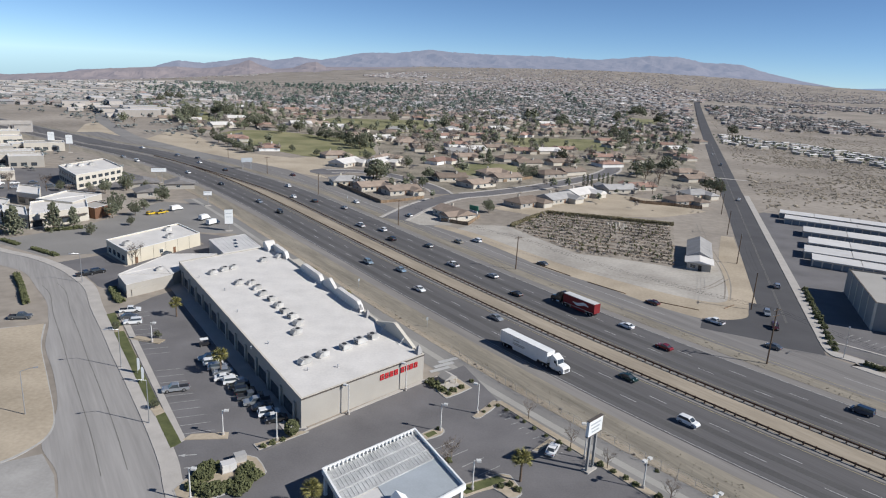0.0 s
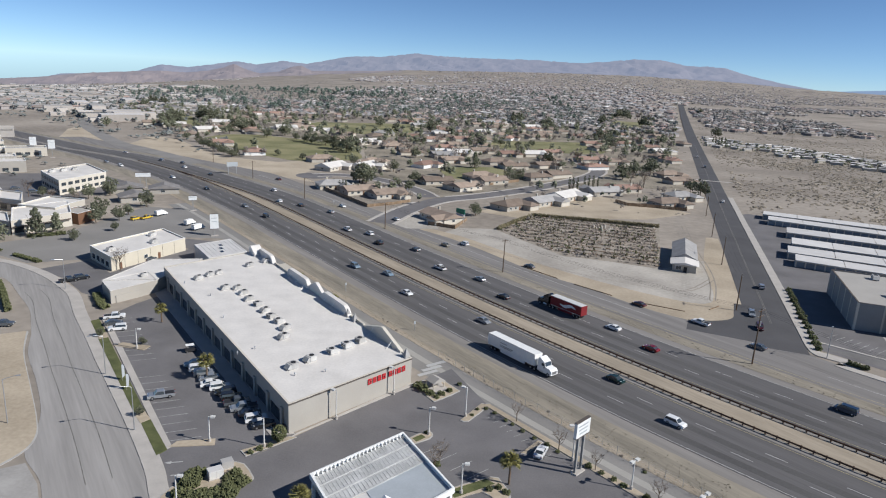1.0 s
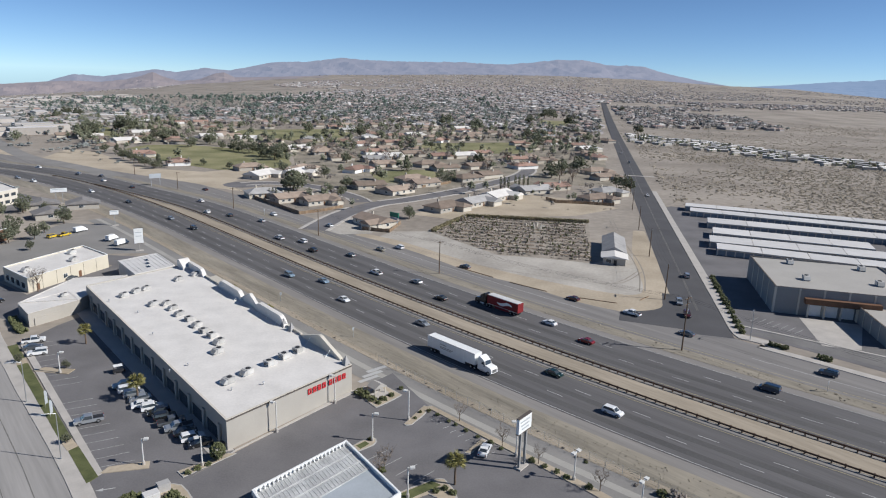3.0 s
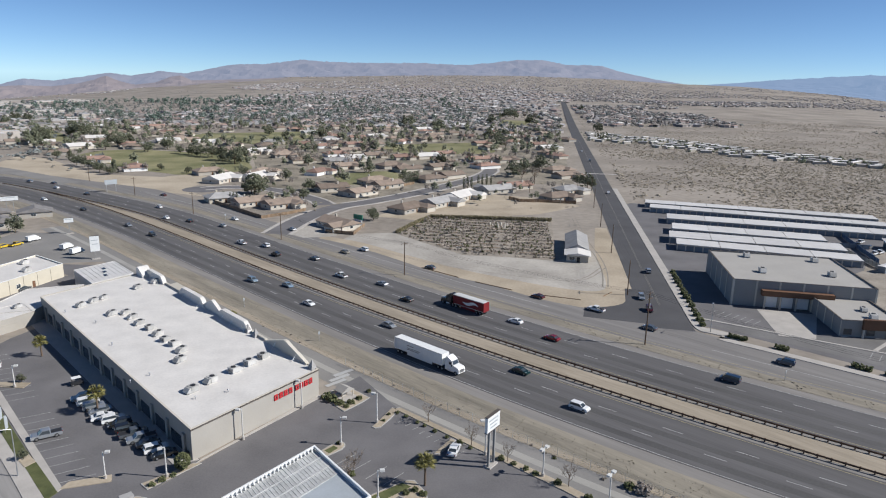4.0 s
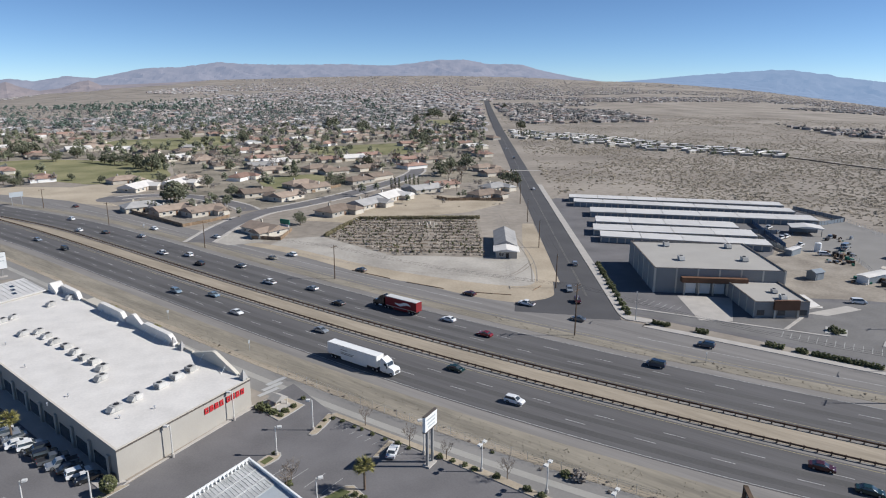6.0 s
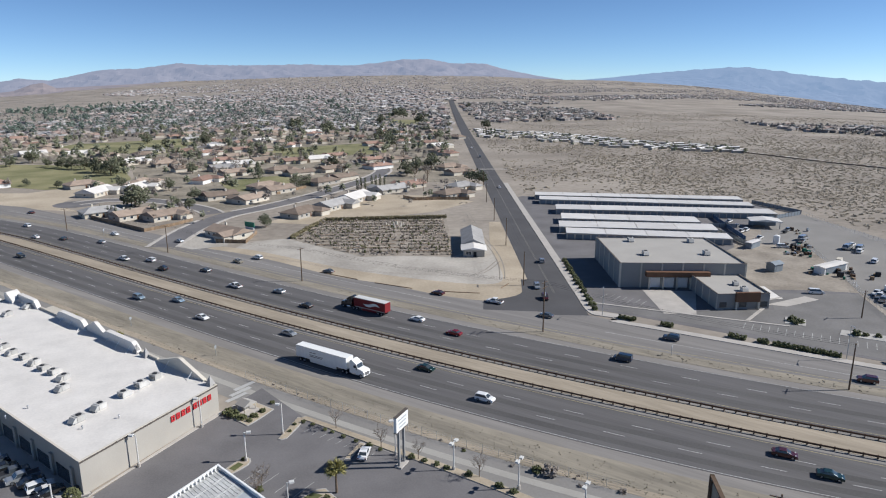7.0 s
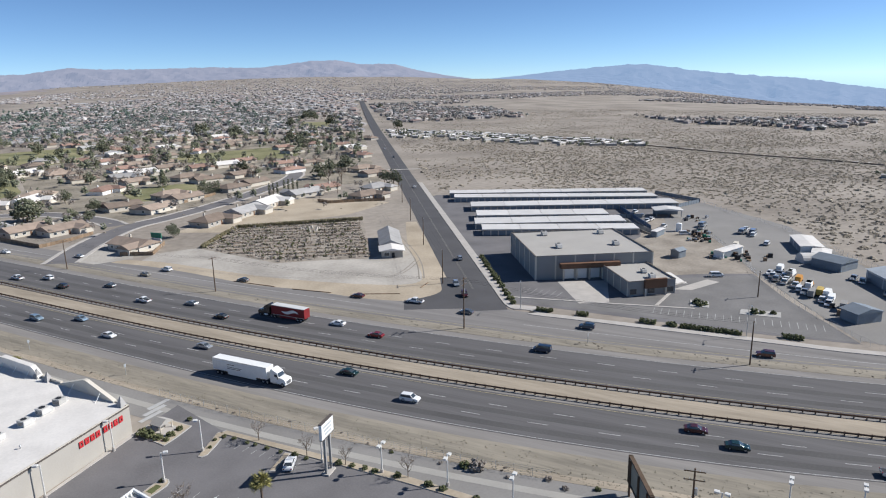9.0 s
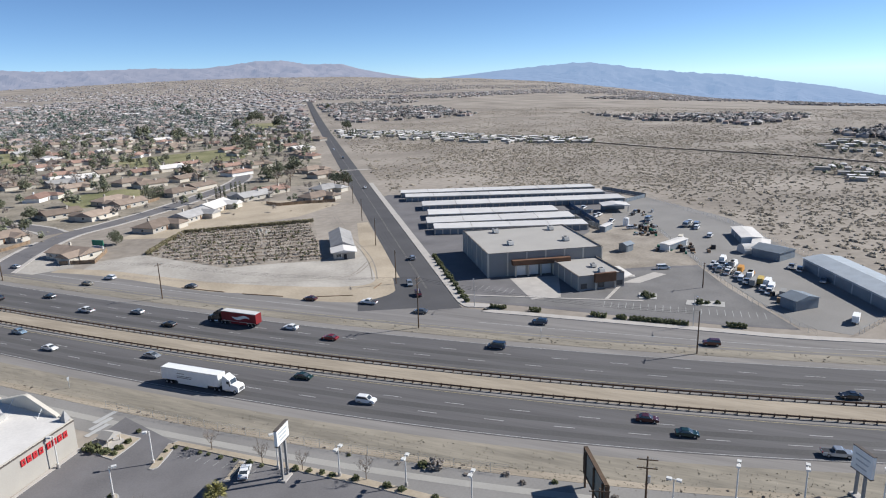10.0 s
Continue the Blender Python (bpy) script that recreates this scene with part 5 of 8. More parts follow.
# monument sign base in the planter at the store corner
t = thing("trellis_shelter", "small pale shelter with a gabled grey roof in the planter", "shelter", "", pose(9.6, 136.4, 0.2, 0, 0, 35) @ Matrix.Diagonal((0.66, 0.66, 0.8, 1)))
plate("pad_shelter", [(7.2, 137.6), (9.4, 132.6), (12.6, 135.2), (10.2, 139.8)], 0.205, "concrete", "pale paved corner under the shelter", "pad", 0.03)
part("wall", boxes((-1.2, 1.2, -0.15, 0.15, 0, 2.0)), "stucco_light", t)
part("roof", extrude(bmesh.new(), [(-2.6, 1.9), (0, 3.0), (2.6, 1.9), (2.6, 1.75), (-2.6, 1.75)], -2.2, 2.2), "roof_grey", t)
for x in (-2.2, 2.2):
    for y in (-1.9, 1.9):
        part("post", boxes((x - 0.12, x + 0.12, y - 0.12, y + 0.12, 0, 1.85)), "stucco_light", t)

# ---- open-roofed building in the car park ----
M["deck_worn"] = material("deck_worn", (0.44, 0.44, 0.43), 0.75, 0.3, 0.3, 2.0, metal=0.0)
M["deck_rib"] = material("deck_rib", (0.52, 0.52, 0.51), 0.7, 0.25, 0.4, 3.0)
CM, CW, CD = skew((-12.7, 95.3), (2.3, 108.6), (-4.6, 78.5))
t = thing("canopy_building", "white building with a ribbed metal lattice roof", "building")
for x0, x1, y0, y1 in ((0, CW, 0, 0.35), (0, CW, CD - 0.35, CD), (0, 0.35, 0.35, CD - 0.35), (CW - 0.35, CW, 0.35, CD - 0.35)):
    part("fascia", box(bmesh.new(), x0, x1, y0, y1, 4.0, 4.95, CM), "white", t, "white corrugated fascia")
part("roof_deck", box(bmesh.new(), 0.35, CW - 0.35, 0.35, 9.2, 4.25, 4.4, CM), "deck_worn", t, "weathered pale metal deck")
part("lower_roof", box(bmesh.new(), 7.0, CW - 0.35, 9.2, CD - 0.35, 4.1, 4.3, CM), "metal_pale", t, "smooth pale metal roof sheet")
part("lower_roof_dark", box(bmesh.new(), 0.35, 7.0, 9.2, CD - 0.35, 4.0, 4.2, CM), "metal_roof", t)
for i in range(27):
    x = 0.6 + i * (CW - 1.2) / 26
    part("slat", box(bmesh.new(), x, x + 0.07, 0.4, 9.1, 4.4, 4.46, CM), "deck_rib", t)
for y in (3.2, 6.3):
    part("purlin", box(bmesh.new(), 0.4, CW - 0.4, y, y + 0.2, 4.4, 4.49, CM), "deck_rib", t)
for i in range(24):
    x = 0.4 + i * (CW - 0.8) / 23
    part("bracket", box(bmesh.new(), x, x + 0.2, 0.36, 0.9, 4.5, 4.9, CM), "white", t)
part("wall", box(bmesh.new(), 1.5, CW - 2.5, 2.0, 10.5, 0, 4.1, CM), "stucco_light", t)
for x in (0.3, 6.5, 12.5, CW - 0.8):
    for y in (0.2, CD - 0.9):
        part("column", box(bmesh.new(), x, x + 0.55, y, y + 0.55, 0, 4.05, CM), "white", t)
bm = bmesh.new()
v = [bm.verts.new(CM @ Vector(p)) for p in ((6.2, CD - 5, 4.3), (10.2, CD - 5, 4.3), (10.2, CD + 0.4, 4.3), (6.2, CD + 0.4, 4.3), (8.2, CD - 5, 6.0), (8.2, CD + 0.4, 6.0))]
for f in ((0, 1, 4), (2, 3, 5), (1, 2, 5, 4), (3, 0, 4, 5), (3, 2, 1, 0)):
    bm.faces.new([v[i] for i in f])
part("gable", bm, "white", t, "white gabled entrance roof")

# ---- buildings west of the store ----
t, m, w, d = flat_roof_building("annex", "low beige building with a white flat roof", (-80, 184.2), (-70.9, 195.5), (-86.0, 193.0), 3.8, "stucco", "membrane", "building", 0.04, "membrane")
part("gate", box(bmesh.new(), 1.5, 9.5, -0.25, -0.05, 0, 2.2, m), "stucco", t, "beige slatted yard gate")
t2, m, w, d = flat_roof_building("rear_wing", "low white-roofed wing behind the store", (-71.0, 196.2), (-64.5, 219.5), (-86.2, 193.6), 3.85, "stucco", "membrane", "building", 0.04, "membrane")
rooftop_unit(-76, 199, 3.9, 40, 1.0)
t, m, w, d = flat_roof_building("cream_building", "cream industrial building with a white flat roof", (-92.3, 214.9), (-77.3, 242.8), (-104.8, 228.4), 4.4, "cream", "membrane")
for i in range(1, 6):
    part("wall_seam", box(bmesh.new(), i * w / 6 - 0.05, i * w / 6 + 0.05, -0.04, 0.02, 0, 4.5, m), "trim_dark", t)
for x0 in (3.0, 19.0):
    part("door", box(bmesh.new(), x0, x0 + 1.1, -0.08, 0.05, 0, 2.1, m), "brown_band", t, "brown steel door")
window(t, m, 13.0, 14.6, -0.07, 0.03, 1.2, 2.6)
for i in range(4):
    window(t, m, -0.07, 0.05, 2 + i * 4, 4.6 + i * 4, 0.8, 2.8, "x")
for x, y in ((-96, 224), (-86, 236), (-90, 246)):
    rooftop_unit(x, y, 4.4, 60, 1.3)
t, m, w, d = flat_roof_building("metal_shed", "metal shed with a pale blue-grey roof", (-61.7, 217.2), (-51.6, 227.0), (-71.3, 233.6), 4.8, "metal_roof", "metal_roof", "shed", 0.02, "metal_roof")
for i in range(1, 9):
    part("roof_rib", box(bmesh.new(), i * w / 9 - 0.05, i * w / 9 + 0.05, 0.3, d - 0.3, 4.8, 4.88, m), "metal_roof", t)
for i in range(3):
    part("skylight", box(bmesh.new(), 5.6 + i * 1.0, 6.8 + i * 1.0, 4 + i * 4, 6 + i * 4, 4.8, 4.9, m), "glass", t, "dark skylight")
t, m, w, d = flat_roof_building("office", "two-storey cream office with rows of windows", (-166.3, 336.0), (-157.0, 368.0), (-188.0, 362.4), 7.0, "stucco_light", "membrane", "office building", 0.5)
for z in (1.0, 4.3):
    for i in range(7):
        window(t, m, 1.6 + i * 4.5, 4.6 + i * 4.5, -0.08, 0.04, z, z + 1.6, "y", "trim_dark", 0)
    for i in range(7):
        window(t, m, -0.08, 0.04, 1.6 + i * 4.6, 4.6 + i * 4.6, z, z + 1.6, "x", "trim_dark", 0)
for i in range(3):
    rooftop_unit(-182 + i * 3.6, 362 + (i % 3) * 6 - i, 7.0, 50, 1.5)
for a, b, c, h in (((-145.8, 256.3), (-132.1, 274.6), (-157.7, 279.0), 5.2), ((-158.9, 262), (-147.0, 257.5), (-168, 277), 4.6), ((-141, 280), (-138, 300), (-158, 284), 5.6), ((-172, 268), (-161, 264), (-181, 290), 4.4), ((-186, 284), (-176, 280), (-196, 306), 4.6), ((-175, 300), (-163, 296), (-184, 318), 4.8)):
    t, m, w, d = flat_roof_building("shop_building", "white stucco shop building with a flat roof", a, b, c, h, "stucco_light", "membrane", "shop", 0.5)
    for i in range(max(1, int(w / 6))):
        window(t, m, 1 + i * 5.5, 4.5 + i * 5.5, -0.08, 0.04, 0.6, 2.9, "y", "trim_dark", 2)
    part("awning", box(bmesh.new(), 0.5, w - 0.5, -1.3, -0.05, 3.1, 3.3, m), "trim_dark", t, "dark awning")
t, m, w, d = flat_roof_building("brick_shop", "small shop with dark red walls", (-130.5, 276.5), (-128, 286.0), (-139.5, 281.5), 4.4, "brown_band", "roof_grey", "shop", 0.3)
M["roof_dark"] = material("dark_shingle", (0.19, 0.18, 0.175), 0.9, 0.2, 0.4, 4.0, each=0.25)
for x, y, a in ((-128, 330, 30), (-122, 354, 20), (-140, 352, 25)):
    t = thing("lodge", "tan bungalow office with a dark grey shingle roof", "building", "bungalow offices", pose(x, y, 0, 0, 0, a))
    part("wall", boxes((-7, 7, -4.5, 4.5, 0, 3)), "stucco", t)
    part("roof", extrude(bmesh.new(), [(-7.8, 2.9), (0, 5.0), (7.8, 2.9), (7.8, 2.75), (-7.8, 2.75)], -5.2, 5.2), "roof_dark", t)
    window(t, Matrix.Identity(4), -2, 0.2, -4.56, -4.45, 0.9, 2.2)
# far west commercial blocks
r = random.Random(5)
for i in range(19):
    x, y = -205 - 9 * (i % 7) * r.uniform(0.8, 1.5), 330 + 62 * (i // 7) + r.uniform(-14, 14) + 10 * (i % 7)
    x -= (y - 330) * 0.42
    wd, dp, h = r.uniform(14, 26), r.uniform(10, 16), r.uniform(4, 7)
    a = radians(r.choice((30, 34, 120)))
    ax, ay = Vector((math.cos(a), math.sin(a))), Vector((-math.sin(a), math.cos(a)))
    p = Vector((x, y))
    t, m, w, d = flat_roof_building("shop_building", "pale stucco commercial block with a flat white roof", tuple(p), tuple(p + ax * wd), tuple(p + ay * dp), h, r.choice(("stucco_light", "stucco_light", "stucco", "white")), r.choice(("membrane", "roof_grey", "membrane")), "shop", 0.5)
    for k in range(int(wd / 5)):
        window(t, m, 1 + k * 5, 4 + k * 5, -0.08, 0.04, 0.8, 2.8, "y", "trim_dark", 0)

# ---- grey warehouse ----
t, WM, WW, WD = flat_roof_building("warehouse", "grey tilt-up warehouse with a flat roof and dock doors", (136.3, 179.2), (174.6, 162.0), (151.2, 215.0), 8.2, "stucco_grey", "roof_grey", "warehouse", 0.35, "trim_dark")
for i in range(7):
    x = i * (WW - 0.5) / 6
    part("pilaster", box(bmesh.new(), x, x + 0.5, -0.12, 0.0, 0, 8.5, WM), "stucco_light", t, "pale vertical wall strip")
for i in range(6):
    y = i * (WD - 0.5) / 5
    part("pilaster", box(bmesh.new(), -0.12, 0.0, y, y + 0.5, 0, 8.5, WM), "stucco_light", t, "pale vertical wall strip")
part("canopy_band", box(bmesh.new(), 8.5, 29.5, -2.2, -0.1, 4.3, 6.0, WM), "brown_band", t, "brown metal canopy band")
for i in range(4):
    x = 10.2 + i * 4.6
    part("dock_door", box(bmesh.new(), x, x + 3.4, -0.25, 0.02, 0.2, 3.6, WM), "white", t, "white sectional dock door")
for i in range(5):
    x = 9.3 + i * 4.6
    part("column", box(bmesh.new(), x, x + 0.5, -2.0, -1.5, 0, 4.3, WM), "stucco_light", t)
for x, y in ((152, 186), (160, 205), (172, 178), (180, 195)):
    rooftop_unit(x, y, 8.2, 65, 1.5, "white box-shaped ventilator on the warehouse roof")
t, m, w, d = flat_roof_building("warehouse_office", "lower grey office wing with a brown entrance band", (149.8, 148.7), (165.3, 143.4), (157.5, 169.4), 4.6, "stucco_grey", "roof_grey", "office building", 0.35, "trim_dark")
part("entrance_band", box(bmesh.new(), 5.5, 13.0, -1.0, -0.05, 2.6, 5.6, m), "brown_band", t, "brown metal entrance band")
for i in range(5):
    y = i * (d - 0.5) / 4
    part("pilaster", box(bmesh.new(), -0.12, 0.0, y, y + 0.45, 0, 4.9, m), "stucco_light", t, "pale vertical wall strip")
for x in (5.6, 12.5):
    part("column", box(bmesh.new(), x, x + 0.45, -0.9, -0.4, 0, 2.6, m), "stucco_light", t)
for x in (0.8, 7.0, 13.6):
    window(t, m, x, x + 2.2, -0.07, 0.04, 0.7, 2.4, "y", "trim_dark", 1)
rooftop_unit(163, 155, 4.6, 60, 1.2)
rooftop_unit(160.5, 149, 4.6, 60, 1.4)

# ---- storage rows ----
GAR_F = [(158.4, 247.5), (162.4, 260.0), (173.6, 276.2), (184.2, 298.8), (191.1, 328.2), (196.0, 342.2)]
GAR_R = [(217.3, 210.1), (224.3, 225.6), (229.4, 242.5), (279.6, 243.8), (286.7, 265.2), (295.7, 281.9)]
for i, (a, b) in enumerate(zip(GAR_F, GAR_R)):
    back = Vector(a) + Vector((0.50, 0.866)) * (10.5 if i in (0, 4, 5) else 13.0)
    m, w, d = skew(a, b, tuple(back))
    t = thing("storage_row", "long row of storage garages with pale metal roof panels", "garage", "storage rows")
    part("wall", box(bmesh.new(), 0.1, w - 0.1, 0.15, d - 0.15, 0, 2.75, m), "stucco_light", t)
    n = max(4, round(w / 17))
    for k in range(n):
        x0, x1 = k * w / n, (k + 1) * w / n - 0.25
        part("roof_panel", box(bmesh.new(), x0, x1, -0.4, d + 0.3, 2.75, 2.98, m), "metal_roof", t)
    nd = int(w / 3.4)
    for k in range(nd):
        x = 0.6 + k * (w - 1.0) / nd
        part("roller_door", box(bmesh.new(), x, x + (w - 1) / nd - 0.55, 0.05, 0.2, 0.05, 2.25, m), "metal_blue", t, "dark blue roller door")
    for k in range(3):
        part("roller_door", box(bmesh.new(), -0.0, 0.14, 0.7 + k * 2.6, 2.6 + k * 2.6, 0.05, 2.25, m), "metal_blue", t)
for a, b in (((232, 243), (222, 206)), ((245, 236), (232.5, 243)), ((300, 248), (268, 243)), ((302, 249), (303, 284))):
    m, w, d = skew(a, b, tuple(Vector(a) + (Vector(b) - Vector(a)).orthogonal().normalized() * 0.2))
    t = thing("fence", "dark blue slatted metal fence of the storage yard", "fence", "yard fences")
    for k in range(int(w / 2.6)):
        x = k * 2.6
        part("panel", box(bmesh.new(), x + 0.06, x + 2.54, 0.02, 0.1, 0.1, 2.1, m), "metal_blue", t)
        part("post", box(bmesh.new(), x - 0.05, x + 0.05, 0, 0.14, 0, 2.2, m), "dark", t)

# ---- equipment yard ----
def box_building(name, label, a, b, depth, h, wall, roof, rise=0.0, category="shed", doors=0):
    c = Vector(a) + (Vector(b) - Vector(a)).orthogonal().normalized() * depth
    m, w, d = skew(a, b, tuple(c))
    t = thing(name, label, category)
    part("wall", box(bmesh.new(), 0, w, 0, d, 0, h, m), wall, t)
    bm = bmesh.new()
    v = [bm.verts.new(m @ Vector(p)) for p in ((-0.4, -0.4, h), (w + 0.4, -0.4, h), (w + 0.4, d + 0.4, h), (-0.4, d + 0.4, h), (-0.4, d / 2, h + rise + 0.15), (w + 0.4, d / 2, h + rise + 0.15))]
    for f in ((0, 1, 5, 4), (2, 3, 4, 5), (1, 2, 5), (3, 0, 4), (3, 2, 1, 0)):
        bm.faces.new([v[i] for i in f])
    part("roof", bm, roof, t)
    for k in range(doors):
        x = 0.8 + k * (w - 1) / max(1, doors)
        part("door", box(bmesh.new(), x, x + (w - 1) / doors - 0.8, -0.08, 0.05, 0, h * 0.8, m), "metal_blue", t, "blue-grey metal door")
    for k in range(int(w / 2.2)):
        part("wall_rib", box(bmesh.new(), k * 2.2, k * 2.2 + 0.1, -0.05, 0.0, 0, h, m), wall, t)
    return t


box_building("long_shed", "long blue-grey metal shed with roof vents", (203, 79), (229, 119), -13, 4.0, "metal_pale", "metal_pale", 0.9, "shed", 5)
box_building("blue_shed", "blue-grey metal shed with a gabled roof", (231, 128.5), (231, 139.5), -10, 3.2, "metal_blue", "metal_blue", 1.2, "shed", 2)
box_building("small_shed", "small blue-grey shed with a low gabled roof", (184.8, 96.6), (186.2, 102.2), -8.5, 3.2, "metal_blue", "metal_blue", 1.0, "shed", 1)
box_building("yard_office", "long white portable office building", (244, 152), (258, 166), -8, 3.0, "white", "membrane", 0.25, "portable office", 3)
box_building("white_container", "white box-shaped portable store", (213, 163), (227, 165), 4.0, 2.7, "white", "membrane", 0.15, "container", 1)
box_building("pale_store", "low cream store building in the yard", (240, 145), (247, 149), -6, 2.6, "cream", "membrane", 0.2, "shed", 1)
box_building("teal_container", "teal shipping container beside the fence", (219, 202), (227, 205), 2.5, 2.6, "metal_blue", "metal_roof", 0.05, "container", 1)
box_building("hut", "small dark blue hut on the dirt yard", (199.5, 172.5), (204, 173), 3.6, 2.8, "metal_blue", "metal_blue", 0.8, "hut", 1)
t = thing("shelter", "open shelter with a pale metal roof on posts", "shelter", "", pose(259, 233, 0, 0, 0, -35))
part("roof", extrude(bmesh.new(), [(-7, 3.6), (0, 4.4), (7, 3.6), (7, 3.4), (-7, 3.4)], -5, 5), "metal_roof", t)
for x in (-6, 0, 6):
    for y in (-4, 4):
        part("post", boxes((x - 0.12, x + 0.12, y - 0.12, y + 0.12, 0, 3.5)), "metal_blue", t)
part("back_wall", boxes((-6, 6, 3.6, 3.8, 0, 3.3)), "metal_blue", t)
t = thing("half_round_hut", "half-round corrugated metal hut", "hut", "", pose(236, 143, 0, 0, 0, -30))
bm = bmesh.new()
tube(bm, (-4, 0, 0.2), (4, 0, 0.2), 3.2, n=20)
part("shell", bm, "metal_roof", t)
t = thing("water_tank", "upright white water tank in the yard", "tank", "", pose(236.4, 205.3, 0))
bm = bmesh.new()
tube(bm, (0, 0, 0), (0, 0, 3.6), 1.3, n=18)
part("shell", bm, "white", t)
bm = bmesh.new()
tube(bm, (0, 0, 3.6), (0, 0, 4.0), 1.3, 0.3, n=18)
part("lid", bm, "white", t)
# wire fences round the yard
def wire_fence(points, label="thin wire mesh fence on steel posts"):
    t = thing("wire_fence", label, "fence", "wire fences")
    for a, b in zip(points, points[1:]):
        a, b = Vector((*a, 0)), Vector((*b, 0))
        n = max(1, round((b - a).length / 3))
        for k in range(n):
            p, q = a.lerp(b, k / n), a.lerp(b, (k + 1) / n)
            bm = bmesh.new()
            tube(bm, p, p + Vector((0, 0, 1.9)), 0.04, n=5)
            part("post", bm, "galvanised", t)
        bm = bmesh.new()
        for z in (0.15, 0.6, 1.05, 1.5, 1.85):
            tube(bm, a + Vector((0, 0, z)), b + Vector((0, 0, z)), 0.02, n=3)
        part("wire", bm, "galvanised", t)
    return t


wire_fence([(245, 198), (228, 174), (212, 151), (205, 143.5), (190, 122), (180.5, 105.5), (174, 92), (171, 83)])
wire_fence([(180, 77), (203, 78), (245, 124), (278, 183), (289, 218), (303, 250)])
wire_fence([hw(u, near_edge(u) - 9.2) for u in range(-120, -20, 10)], "low wire fence along the dirt bank")

# ---- plant sale lot ----
for a, b in (((46, 236), (57, 221)), ((61, 215.5), (72, 203)), ((77, 198.5), (92, 189.5)), ((103.5, 197), (97, 192))):
    m, w, d = skew(a, b, tuple(Vector(a) + (Vector(b) - Vector(a)).orthogonal().normalized() * 0.3))
    t = thing("kerb_timber", "low dark timber edging along the forecourt", "edging", "timber edging")
    for k in range(int(w / 3)):
        part("timber", box(bmesh.new(), k * 3, k * 3 + 2.9, 0, 0.25, 0.0, 0.25, m), "wood", t)
t = thing("garden_shop", "small shop with a white front roof and a grey gable", "shop")
m, w, d = skew((103.5, 236.1), (111.5, 232.4), (117.5, 270.0))
part("wall", box(bmesh.new(), 0.3, w - 0.3, 9.0, d, 0, 3.2, m), "stucco", t)
bm = bmesh.new()
v = [bm.verts.new(m @ Vector(p)) for p in ((-0.5, 8.5, 3.2), (w + 0.5, 8.5, 3.2), (w + 0.5, d + 0.5, 3.2), (-0.5, d + 0.5, 3.2), (w / 2, 8.5, 5.4), (w / 2, d + 0.5, 5.4))]
for f in ((0, 1, 4), (2, 3, 5), (1, 2, 5, 4), (3, 0, 4, 5), (3, 2, 1, 0)):
    bm.faces.new([v[i] for i in f])
part("roof", bm, "shingle_grey", t, "grey gabled roof")
bm = bmesh.new()
v = [bm.verts.new(m @ Vector(p)) for p in ((-0.8, -0.3, 2.9), (w + 0.8, -0.3, 2.9), (w + 0.8, 8.8, 3.1), (-0.8, 8.8, 3.1), (w / 2, -0.3, 3.9), (w / 2, 8.8, 4.2))]
for f in ((0, 1, 4), (2, 3, 5), (1, 2, 5, 4), (3, 0, 4, 5), (3, 2, 1, 0)):
    bm.faces.new([v[i] for i in f])
part("porch_roof", bm, "membrane", t, "white porch roof")
part("wall", box(bmesh.new(), 0.2, w - 0.2, 0.6, 8.6, 0, 2.9, m), "stucco", t)
window(t, m, 1.2, 3.4, 0.5, 0.62, 0.8, 2.3)
# dark panel on the solid wall stands in for the doorway's inner shade
part("door", box(bmesh.new(), 4.2, 5.4, 0.5, 0.63, 0, 2.1, m), "dark", t, "dark panel standing in for a shaded doorway")
ROW_X, ROW_Y = Vector((0.937, -0.348)), Vector((0.348, 0.937))
r = random.Random(11)


def inside_poly(p, poly):
    c = False
    for i in range(len(poly)):
        (x0, y0), (x1, y1) = poly[i - 1], poly[i]
        if (y0 > p[1]) != (y1 > p[1]) and p[0] < (x1 - x0) * (p[1] - y0) / (y1 - y0) + x0:
            c = not c
    return c


